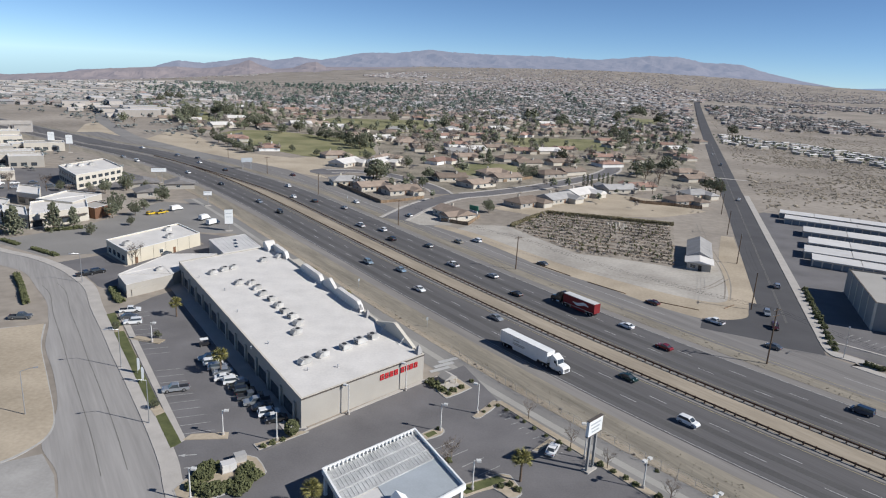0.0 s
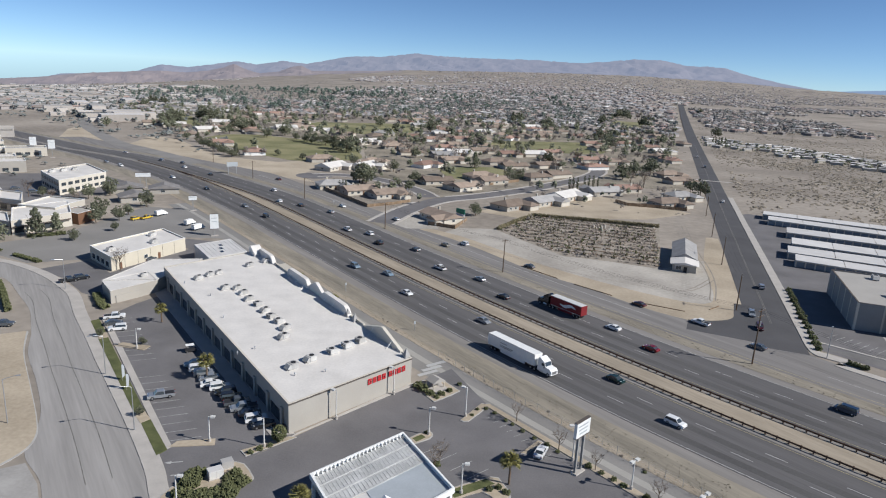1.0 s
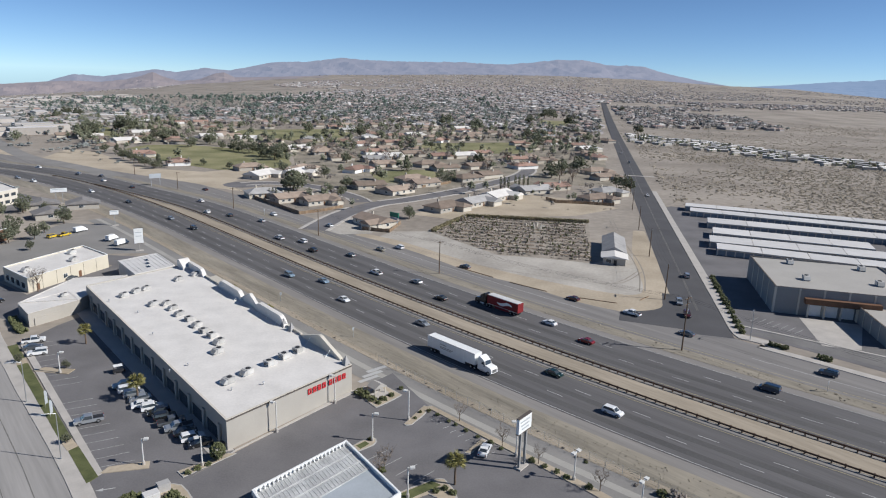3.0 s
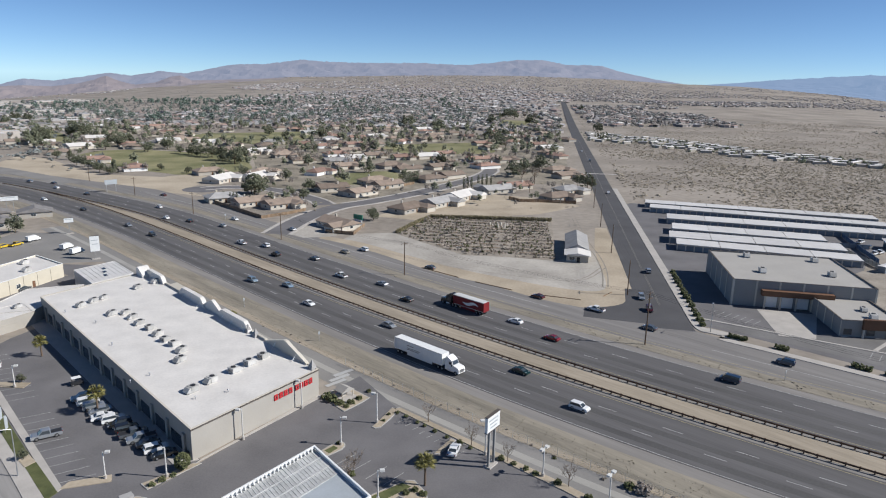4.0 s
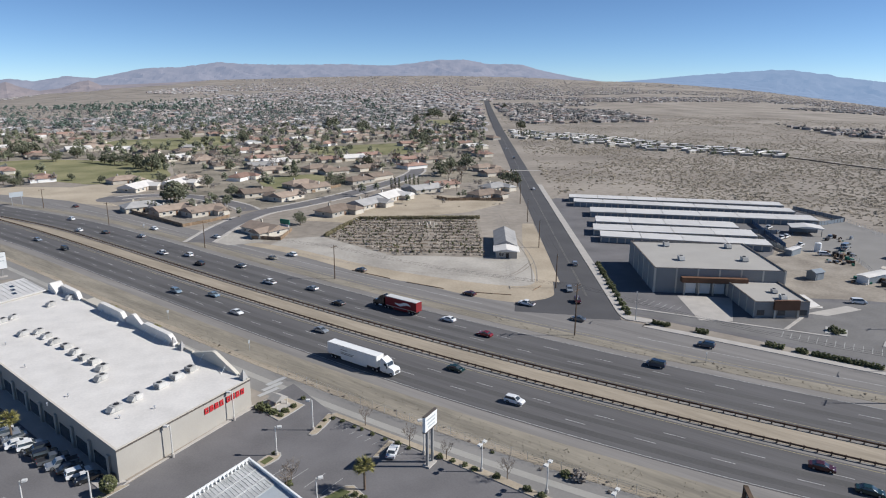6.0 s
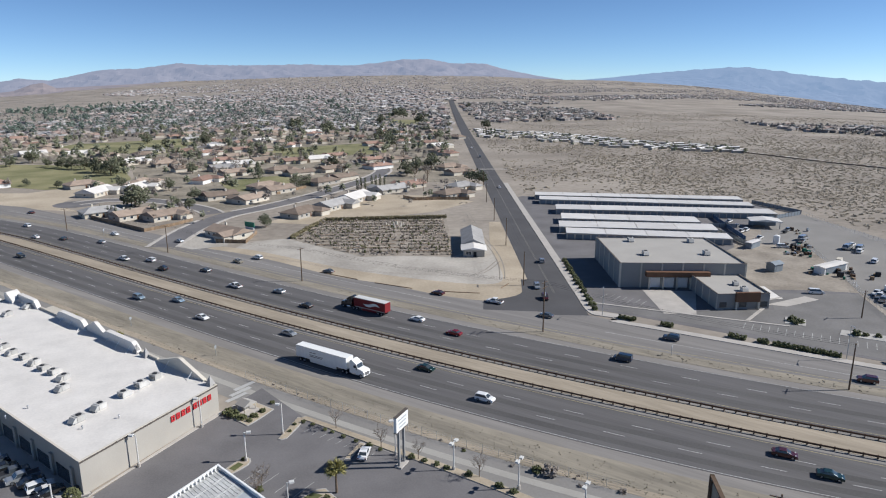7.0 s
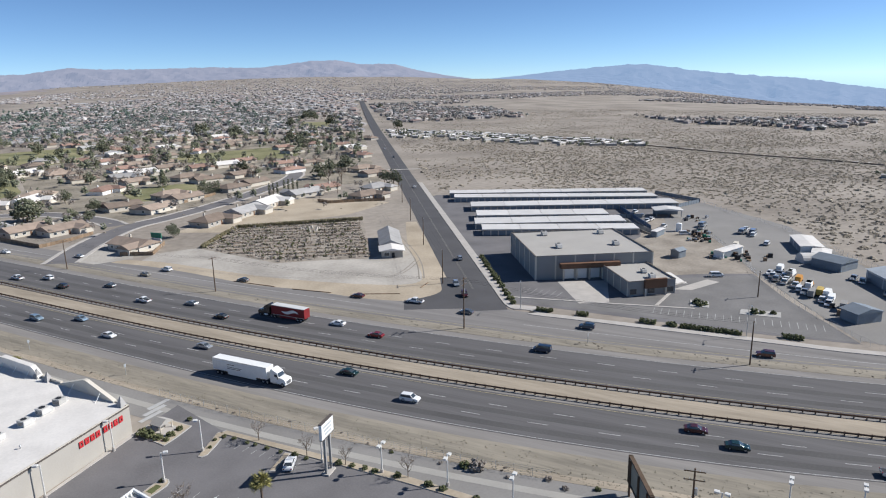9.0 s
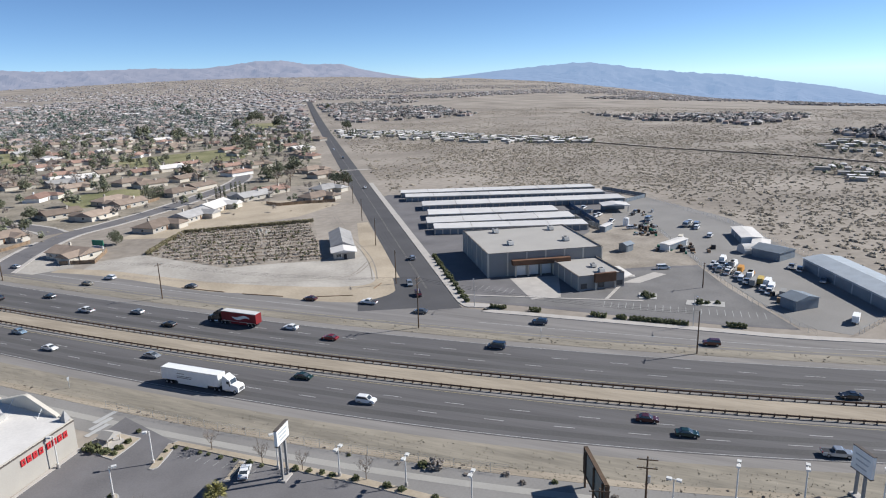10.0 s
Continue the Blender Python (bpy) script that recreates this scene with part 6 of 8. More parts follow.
PLANT_LOT = [(46, 293), (68, 326), (125, 310), (101, 241), (80, 249.5), (67, 254)]
pots, greens, dry, planks = bmesh.new(), bmesh.new(), bmesh.new(), bmesh.new()
gs, ds = [], []
for j in range(-2, 40):
    for i in range(-30, 110):
        p = Vector((66, 252)) + ROW_X * (i * 0.95 - 20) + ROW_Y * ((j // 3) * 6.2 + (j % 3) * 1.25)
        p += Vector((r.uniform(-0.4, 0.4), r.uniform(-0.35, 0.35)))
        if not inside_poly(p, PLANT_LOT) or r.random() < 0.2 + 0.35 * noise.noise(Vector((p.x * 0.13, p.y * 0.13, 2.0))) or abs((p - Vector((82, 262))).dot(ROW_X) - 1) < 1.6:
            continue
        k = r.random()
        h = r.uniform(0.25, 0.8)
        if k < 0.16:
            gs.append((p.x, p.y, h * 0.75))
            if r.random() < 0.5:
                gs.append((p.x + r.uniform(-0.3, 0.3), p.y + r.uniform(-0.3, 0.3), h * 1.3))
        elif k < 0.55:
            ds.append((p.x, p.y, h * 0.7))
        s = r.uniform(0.18, 0.4)
        if len(pots.verts) < 14000:
            box(pots, p.x - s, p.x + s, p.y - s, p.y + s, 0.03, r.uniform(0.25, 0.6))
    if j % 3 == 1:
        for i in range(-14, 52):
            p = Vector((66, 252)) + ROW_X * (i * 2.0 - 20) + ROW_Y * ((j // 3) * 6.2 + 1.9)
            if inside_poly(p, PLANT_LOT) and r.random() < 0.7:
                box(planks, -0.95, 0.95, -0.3, 0.3, 0.35, 0.42, pose(p.x, p.y, 0, 0, 0, -20.4 + r.uniform(-3, 3)))
                for x in (-0.8, 0.8):
                    box(planks, x - 0.06, x + 0.06, -0.25, 0.25, 0.03, 0.35, pose(p.x, p.y, 0, 0, 0, -20.4))
for _ in range(150):
    p = Vector((r.uniform(46, 125), r.uniform(243, 326)))
    if inside_poly(p, PLANT_LOT):
        h = r.uniform(1.0, 2.6)
        for k in range(5):
            (gs if r.random() < 0.4 else ds).append((p.x + r.uniform(-0.5, 0.5), p.y + r.uniform(-0.5, 0.5), h * r.uniform(0.5, 1.0)))
        box(planks, p.x - 0.05, p.x + 0.05, p.y - 0.05, p.y + 0.05, 0, h)
clumps(greens, gs, 0.42, r)
clumps(dry, ds, 0.4, r)
tagged(part("potted_plants", greens, "hedge"), "rows of dull green potted plants on gravel", "plants", kind="stuff")
tagged(part("dry_plants", dry, "leaf_dry"), "rows of brown winter plants in pots", "plants", kind="stuff")
tagged(part("plant_benches", planks, "wood"), "rows of low weathered plank benches for pots", "benches", kind="stuff")
M["olive"] = material("olive_leaf", (0.15, 0.135, 0.075), 0.9, 0.3, 0.3, 5.0, 0.0, tint=(0.22, 0.19, 0.115), island=0.35)
M["pots"] = material("pot_mix", (0.32, 0.28, 0.235), 0.9, 0.2, 0.5, 5.0, island=0.8)
tagged(part("plant_pots", pots, "pots"), "rows of plain pots and stone blocks", "pots", kind="stuff")
hedge([(45.5, 294.5), (56, 311), (68, 327.5)], 1.4, 1.6, 3, "rough olive hedge round the plant lot", "olive")
hedge([(68, 327.5), (96, 320), (127, 311)], 1.6, 1.9, 4, "rough olive hedge round the plant lot", "olive")
t = thing("statuary", "cluster of pale concrete garden ornaments", "ornaments", "", pose(97, 303, 0))
for k in range(16):
    bm = bmesh.new()
    x, y, h = r.uniform(-4, 4), r.uniform(-5, 5), r.uniform(0.8, 2.0)
    tube(bm, (x, y, 0), (x, y, h * 0.5), 0.35, 0.2, n=8)
    tube(bm, (x, y, h * 0.5), (x, y, h), 0.5, 0.12, n=8)
    part("ornament", bm, "stucco_light", t)


def board_fence(points, h, label):
    t = thing("board_fence", label, "fence", "board fences")
    bd = mesh(boxes((-0.6, 0.6, -0.03, 0.03, 0, h)), "board", "wood")
    for a, b in zip(points, points[1:]):
        a, b = Vector((*a, 0)), Vector((*b, 0))
        n = max(1, round((b - a).length / 1.25))
        ang = math.degrees(math.atan2(b.y - a.y, b.x - a.x))
        for k in range(n):
            p = a.lerp(b, (k + 0.5) / n)
            o = part("board", bd, None, t)
            o.matrix_basis = pose(p.x, p.y, r.uniform(0, 0.04), 0, 0, ang)
    return t


board_fence([(-44.4, 384.6), (-30, 360), (-15.5, 335.5)], 1.8, "brown weathered board fence beside the road")
board_fence([(-15.5, 335.5), (-2, 345), (6.5, 354)], 1.5, "tan weathered board fence at the corner")
board_fence([(126, 377), (129.4, 367), (145, 363), (160.2, 356.5), (166, 372)], 1.8, "brown board fence round a back yard")
board_fence([(14, 300), (26, 293.5), (33, 312)], 1.6, "brown board fence beside the corner house")
board_fence([(58, 420), (68, 428), (80, 440)], 1.7, "brown board fence round a back yard")


def blue_fence(points):
    t = thing("screen_fence", "blue mesh screen fence on posts round the storage rows", "fence")
    for a, b in zip(points, points[1:]):
        a, b = Vector((*a, 0)), Vector((*b, 0))
        n = max(1, round((b - a).length / 3.2))
        ang = math.degrees(math.atan2(b.y - a.y, b.x - a.x))
        L = (b - a).length / n
        for k in range(n):
            p = a.lerp(b, (k + 0.5) / n)
            o = part("panel", boxes((-L / 2 + 0.04, L / 2 - 0.04, -0.03, 0.03, 0.1, 2.1)), "screen_blue", t)
            o.matrix_basis = pose(p.x, p.y, 0, 0, 0, ang)
            o = part("post", boxes((-L / 2 - 0.04, -L / 2 + 0.04, -0.05, 0.05, 0, 2.2)), "galvanised", t)
            o.matrix_basis = pose(p.x, p.y, 0, 0, 0, ang)


M["screen_blue"] = material("screen_blue", (0.07, 0.12, 0.20), 0.7, 0.15, 0.5, 5.0)
blue_fence([(256.4, 265.1), (250.5, 256.1), (238.1, 233.1), (228.4, 214.2)])

# ---- lamps, poles and signs ----
for x, y, h, heads, turn in ((15.2, 123.2, 6.6, 1, 160), (7.4, 115.9, 5.9, 1, -10), (12.1, 97.3, 5.7, 1, 0), (-32.9, 92.9, 5.9, 1, 0), (-23.0, 110.9, 5.9, 1, 200), (-10.9, 121.4, 6.4, 1, 160), (0.4, 132.3, 6.4, 1, 160), (33.6, 107.6, 7.2, 1, 180), (41.7, 98.8, 5.7, 2, 35), (49.8, 89.3, 5.7, 2, 35), (56.0, 78.6, 5.8, 2, 35)):
    light_pole(x, y, h, heads, turn, "white steel car park lamp post with flat heads")
for x, y in ((-61.5, 153.5), (-33.2, 112.4)):
    light_pole(x, y, 5.2, 1, 0, "slim grey car park lamp post with a flat head")


def street_light(x, y, h, arm, turn):
    t = thing("street_light", "tall thin street light with a curved arm", "street light", "street lights", pose(x, y, 0, 0, 0, turn))
    bm = bmesh.new()
    tube(bm, (0, 0, 0), (0, 0, h), 0.12, 0.07, n=8)
    part("pole", bm, "galvanised", t)
    bm = bmesh.new()
    for k in range(4):
        tube(bm, (arm * k / 4, 0, h + 0.5 * math.sin(k / 4 * 1.57)), (arm * (k + 1) / 4, 0, h + 0.5 * math.sin((k + 1) / 4 * 1.57)), 0.05, n=6)
    part("arm", bm, "galvanised", t)
    part("head", soften(box(bmesh.new(), arm - 0.2, arm + 0.6, -0.15, 0.15, h + 0.42, h + 0.6), 0.04), "galvanised", t)


for x, y, turn in ((-63.0, 139.5, 210), (-98.0, 196.0, 220), (-48, 116, 210), (114.5, 157.5, 230), (152, 107, 230), (-72, 118, 20), (-150, 236, 250)):
    street_light(x, y, 9.0, 2.4, turn)
for x, y, h, arms, turn in ((91.4, 152.6, 15.0, 2, 34), (38.1, 227.4, 12.2, 1, 34), (107.5, 193.4, 12.0, 1, 66), (128.2, 246.9, 12.0, 1, 66), (146.9, 296.3, 11.5, 1, 66), (166, 345, 11, 1, 66), (-5.4, 289, 11.5, 1, 34), (-49.3, 351.8, 11, 1, 34), (-88.6, 410.6, 10.5, 1, 34), (137.0, 94.8, 11.2, 1, 34), (190, 400, 10.5, 1, 66), (-128, 470, 10.5, 1, 34), (78.0, 61.4, 9.3, 2, -47), (68.5, 62.5, 6.8, 1, -40), (183.7, 126.7, 8.5, 1, 20)):
    utility_pole(x, y, h, arms, turn)
# slack wires along the side road and the frontage
def wires(points, label):
    t = thing("overhead_wires", label, "wires", "overhead wires")
    for (a, b) in zip(points, points[1:]):
        a, b = Vector(a), Vector(b)
        for s in (-1.2, 0, 1.2):
            bm = bmesh.new()
            side = (b - a).normalized().cross(Vector((0, 0, 1))) * s
            last = None
            for k in range(9):
                c = a.lerp(b, k / 8) + side - Vector((0, 0, 1.4 * 4 * (k / 8) * (1 - k / 8)))
                ring = [bm.verts.new(c + Vector(o)) for o in ((0, 0, 0.018), (0.016, 0.01, -0.01), (-0.016, -0.01, -0.01))]
                if last:
                    for q in range(3):
                        bm.faces.new((last[q], last[(q + 1) % 3], ring[(q + 1) % 3], ring[q]))
                last = ring
            part("wire", bm, "dark", t)


wires([(107.5, 193.4, 11.7), (128.2, 246.9, 11.7), (146.9, 296.3, 11.2), (166, 345, 10.7), (190, 400, 10.2)], "thin slack overhead wires between wooden poles")
wires([(-49.3, 351.8, 10.7), (-5.4, 289, 11.2), (38.1, 227.4, 11.9), (91.4, 152.6, 14.5), (137, 94.8, 10.9)], "thin slack overhead wires between wooden poles")


def pylon_sign(x, y, turn, h, w, panel_h, legs, label, mat="sign_white", bars=3):
    t = thing("pylon_sign", label, "sign", "roadside signs", pose(x, y, 0, 0, 0, turn))
    for s in legs:
        part("post", boxes((s - 0.2, s + 0.2, -0.2, 0.2, 0, h - panel_h + 0.2)), "stucco_grey", t, "dark grey steel sign post")
    p = part("panel", soften(box(bmesh.new(), -w / 2, w / 2, -0.28, 0.28, h - panel_h, h), 0.05), mat, t, "white sign panel")
    part("frame", boxes((-w / 2 - 0.06, w / 2 + 0.06, -0.32, 0.32, h - panel_h - 0.1, h - panel_h + 0.05), (-w / 2 - 0.06, w / 2 + 0.06, -0.32, 0.32, h - 0.05, h + 0.08)), "trim_dark", p)
    for s in (-1, 1):
        for k in range(bars):
            z = h - panel_h * (0.28 + 0.24 * k)
            part("lettering", boxes((-w * (0.38 - 0.06 * k), w * (0.34 - 0.03 * k), s * 0.29 - 0.01, s * 0.29 + 0.01, z - 0.13, z + 0.13)), "metal_pale", p, "grey bar of lettering")
    part("footing", boxes((-1.4, 1.4, -0.7, 0.7, 0, 0.35)), "concrete", t)
    return t


pylon_sign(33.6, 104.0, 42, 10.4, 4.2, 3.0, (-0.9, 0.9), "tall white pylon sign on two steel posts")
pylon_sign(107.9, 43.0, 66, 8.6, 4.2, 4.0, (-0.8, 0.8), "white and dark pylon sign at the dealer lot")
pylon_sign(-73, 266, 20, 9.0, 3.2, 6.0, (0,), "tall white monument sign on a post", bars=2)
pylon_sign(-95, 312, 20, 7.0, 3.6, 2.0, (0,), "white roadside sign on a single post", "sign_white", 1)
pylon_sign(-137, 366, 20, 8.0, 7.5, 2.2, (-1.5, 1.5), "wide white roadside sign on posts", "sign_white", 1)
pylon_sign(-231, 462, 20, 12.0, 4.0, 6.0, (0,), "tall white roadside sign", "sign_white", 1)
pylon_sign(-249, 474, 20, 12.0, 4.0, 6.0, (0,), "tall white roadside sign", "sign_white", 1)
M["sign_worn"] = material("sign_worn", (0.27, 0.26, 0.21), 0.8, 0.15, 0.5, 5.0)
t = thing("billboard", "large weathered billboard with a wooden back frame", "billboard", "", pose(72.4, 67.0, 0, 0, 0, 61))
part("panel", boxes((-5.5, 5.5, -0.2, 0.2, 2.2, 6.8)), "sign_worn", t, "weathered grey-olive billboard panel")
part("frame", boxes((-5.7, 5.7, -0.35, 0.35, 6.75, 7.0), (-5.7, 5.7, -0.35, 0.35, 2.0, 2.25), (-5.8, -5.5, -0.35, 0.35, 2.0, 7.0), (5.5, 5.8, -0.35, 0.35, 2.0, 7.0)), "wood_pole", t)
for x in (-4.5, 0, 4.5):
    bm = bmesh.new()
    tube(bm, (x, 0.35, 0), (x, 0.35, 6.6), 0.2, n=8)
    part("post", bm, "wood_pole", t)
# corner sign, green
t = thing("billboard", "green and white sign board beside the corner house", "billboard", "", pose(29.5, 308, 0, 0, 0, -50))
part("panel", boxes((-2.8, 2.8, -0.2, 0.2, 4.2, 6.4)), "green", t, "dark green sign panel")
part("lower_panel", boxes((-2.4, 2.4, -0.18, 0.18, 2.8, 4.0)), "sign_white", t)
for x in (-2, 2):
    part("post", boxes((x - 0.15, x + 0.15, -0.15, 0.15, 0, 4.3)), "galvanised", t)
# overhead road sign far along the highway
t = thing("road_sign", "pale back of an overhead direction sign on posts", "road sign", "", pose(*hw(-410, far_edge(-410) + 3), 0, 0, 0, 34))
part("panel", boxes((-3.5, 3.5, -0.08, 0.08, 4.5, 7.2)), "metal_pale", t)
for x in (-2.6, 2.6):
    part("post", boxes((x - 0.12, x + 0.12, -0.1, 0.1, 0, 7)), "galvanised", t)
for u, v in ((-137, near_edge(-137) - 4.5), (-295, far_edge(-295) + 2.5), (-40, strip_up(-40) - 0.8), (-175, near_edge(-175) - 5)):
    t = thing("road_sign", "small white road sign on a thin post", "road sign", "small road signs", pose(*hw(u, v), 0, 0, 0, 34))
    part("post", boxes((-0.06, 0.06, -0.06, 0.06, 0, 2.6)), "galvanised", t)
    part("panel", boxes((-0.3, 0.3, -0.03, 0.03, 2.0, 2.75)), "metal_pale", t)
# overpass far along the highway
bm = bmesh.new()
OM, OW, OD = skew((-385, 530), (-312, 566), (-390, 541))
t = thing("overpass", "concrete road bridge over the highway", "bridge", "", None)
part("deck", box(bmesh.new(), 0, OW, 0, OD, 5.4, 7.0, OM), "concrete", t)
part("parapet", box(bmesh.new(), 0, OW, -0.3, 0, 6.2, 8.2, OM), "concrete", t)
part("parapet", box(bmesh.new(), 0, OW, OD, OD + 0.3, 6.2, 8.2, OM), "concrete", t)
for x in (OW * 0.3, OW * 0.55, OW * 0.8):
    part("pier", box(bmesh.new(), x, x + 1.4, 1, OD - 1, 0, 5.4, OM), "concrete", t)
for x0 in (0, OW - 12):
    part("abutment", box(bmesh.new(), x0, x0 + 12, 0.2, OD - 0.2, 0, 5.4, OM), "concrete", t)
for x, y in ((91.0, 53.9), (98.8, 47.0), (107.3, 39.2), (79.2, 57.2)):
    light_pole(x, y, 7.0, 2, 30 if x > 80 else 120, "white twin-headed lamp post of the dealer lot")

# utility cabinets in the planter, bin enclosure
t = thing("utility_cabinet", "pale grey metal utility cabinet among shrubs", "cabinet", "", pose(-29.2, 101.2, 0.19, 0, 0, 30) @ Matrix.Diagonal((0.8, 0.8, 0.85, 1)))
part("body", soften(box(bmesh.new(), -1.5, 1.5, -1.0, 1.0, 0.15, 1.9), 0.05), "metal_roof", t)
part("plinth", boxes((-1.6, 1.6, -1.1, 1.1, 0, 0.15)), "concrete", t)
for x in (-0.75, 0.75):
    part("door", boxes((x - 0.68, x + 0.68, -1.04, -1.0, 0.25, 1.8)), "metal_white", t)
t = thing("utility_cabinet", "green-grey transformer box among shrubs", "cabinet", "", pose(-28.0, 104.2, 0.19, 0, 0, 30))
part("body", soften(box(bmesh.new(), -1.0, 1.0, -0.7, 0.7, 0.1, 1.4), 0.05), "shingle_grey", t)
part("plinth", boxes((-1.1, 1.1, -0.8, 0.8, 0, 0.1)), "concrete", t)
t = thing("bin", "dark rubbish bin on the store walk", "bin", "", pose(-20.4, 116.6, 0.15))
part("body", soften(box(bmesh.new(), -0.4, 0.4, -0.4, 0.4, 0, 1.1), 0.05), "dark", t)
part("lid", boxes((-0.44, 0.44, -0.44, 0.44, 1.1, 1.2)), "trim_dark", t)

# ---- vehicles ----
M["trailer_red"] = material("trailer_red", (0.20, 0.022, 0.025), 0.45, 0.1, 0.6, 5.0, 0.03)
EAST, WEST = math.degrees(math.atan2(DU.y, DU.x)), math.degrees(math.atan2(-DU.y, -DU.x))


def on_highway(kind, color, u, v, west):
    bend = math.degrees(math.atan2(near_rail(u + 6) - near_rail(u - 6), 12))
    x, y = hw(u, v)
    car(kind, color, x, y, (WEST if west else EAST) + bend)


for kind, color, u, v in (("sedan", "silver", -480, 96), ("suv", "white", -460, 100), ("sedan", "white", -405, 116), ("sedan", "black", -362, 121), ("sedan", "silver", -310, 122), ("suv", "black", -284, 121.5), ("suv", "lightblue", -196, 116.5), ("sedan", "lightblue", -183, 121.8), ("sedan", "silver", -132, 120.8), ("sedan", "white", -163, 115.8), ("sedan", "green", -87, 122.6), ("suv", "white", -67, 116.6), ("sedan", "maroon", -9.2, 128.0), ("sedan", "green", -1.5, 124.6), ("pickup", "silver", 24, 126.0)):
    on_highway(kind, color, u, v, False)
for kind, color, u, v in (("sedan", "white", -524, 118), ("suv", "silver", -478, 130), ("sedan", "grey", -462, 139), ("sedan", "white", -442, 134), ("sedan", "black", -408, 139), ("suv", "white", -344, 152), ("sedan", "white", -315, 142), ("sedan", "black", -301, 147), ("sedan", "silver", -281, 153), ("pickup", "white", -246, 142), ("suv", "white", -235, 146.5), ("suv", "black", -220, 141.5), ("sedan", "grey", -205, 149), ("pickup", "white", -180, 142), ("sedan", "silver", -163, 146), ("sedan", "white", -109, 149.5), ("sedan", "black", -145, 140.4), ("sedan", "red", -94, 146), ("van", "blue", -49.3, 154.5), ("sedan", "black", 30, 152)):
    on_highway(kind, color, u, v, True)
for kind, color, u, v in (("sedan", "silver", -254, 172.5), ("suv", "white", -203, 172), ("sedan", "grey", -166, 172.8), ("sedan", "maroon", -118, 173.5), ("sedan", "tan", -205, 164), ("pickup", "white", -98, 176.0), ("sedan", "grey", -79, 173), ("suv", "maroon", 2.2, 173.5), ("sedan", "maroon", -378, 170), ("sedan", "white", -291, 165), ("suv", "blue", -43, 175.0)):
    on_highway(kind, color, u, v, v > 168)
for kind, color, x, y, a in (("suv", "silver", 128.5, 217.4, 68), ("suv", "silver", 110.2, 189.0, 248), ("suv", "maroon", 106.6, 177.5, 248), ("sedan", "white", 197, 390, 68), ("suv", "grey", 262, 560, 248), ("sedan", "white", 290, 640, 68)):
    car(kind, color, x, y, a)
semi_truck(pose(*hw(-101.5, 111.4), 0.07, 0, 0, EAST + 1), 16.4, "white", "white", "white semi-trailer truck on the highway shoulder lane")
semi_truck(pose(*hw(-131.0, 148.0), 0.07, 0, 0, WEST), 12.2, MATS["black"], "trailer_red", "black tractor truck with a dark red box trailer", True)
# parked beside the store
for i, (kind, color) in enumerate((("suv", "blue"), ("suv", "white"), ("suv", "silver"), ("sedan", "silver"), ("sedan", "white"), ("suv", "white"), ("suv", "black"), ("suv", "black"), ("pickup", "grey"), ("pickup", "silver"), ("sedan", "black"), ("suv", "white"), ("sedan", "black"))):
    p = Vector((-46.2, 144.0)).lerp(Vector((-25.4, 117.6)), i / 12)
    if i == 4:
        p += Vector((-0.6, -0.6))
    car(kind, color, p.x + 0.8, p.y + 0.4, 20 if i % 3 else 200, True)
for kind, color, x, y, a in (("pickup", "white", -74.6, 173.2, 18), ("sedan", "grey", -73.0, 168.6, 18), ("suv", "white", -70.6, 165.0, 198), ("pickup", "silver", -47.6, 129.2, 200), ("sedan", "white", 28.1, 109.6, 62), ("pickup", "grey", -99.3, 165.9, 10), ("pickup", "white", -91.6, 224.7, 60), ("suv", "white", -88.0, 227.2, 60), ("sedan", "grey", -85.1, 229.0, 60), ("pickup", "black", -100.2, 202.8, 40), ("suv", "black", -97.6, 205.6, 40), ("suv", "yellow", -112.5, 289.3, 60), ("pickup", "yellow", -109, 292, 60), ("van", "white", 191.6, 148.6, 330), ("van", "white", 233, 199, 330)):
    car(kind, color, x, y, a, True)
r = random.Random(21)
for i in range(14):
    x, y = -222 + (i % 9) * 7 + r.uniform(-1, 1), 322 + (i // 9) * 14 + (i % 9) * 3
    car(r.choice(("sedan", "suv", "sedan")), r.choice(("white", "silver", "black", "grey")), x, y, 40 + r.choice((0, 180)), True)
for x, y in ((209.1, 140.3), (209.5, 135.3), (204.4, 134.9), (203.5, 131.2), (203.3, 127.1), (226.6, 121.5), (225.4, 118.0), (218.9, 106.4), (256, 187), (259, 184), (253, 206), (262, 222), (246, 168), (249, 203), (240, 228), (207, 138), (206.5, 132.5), (211, 138), (200.5, 124), (199, 121), (196, 113.5), (194.5, 110.5), (262, 190), (255, 181)):
    car(r.choice(("pickup", "pickup", "van")), r.choice(("white", "white", "silver")), x, y, r.choice((20, 25, 200)), True, 0.05, 1.25)


M["yellow_steel"] = material("yellow_steel", (0.50, 0.36, 0.10), 0.6, 0.2, 0.8, 5.0, 0.05)


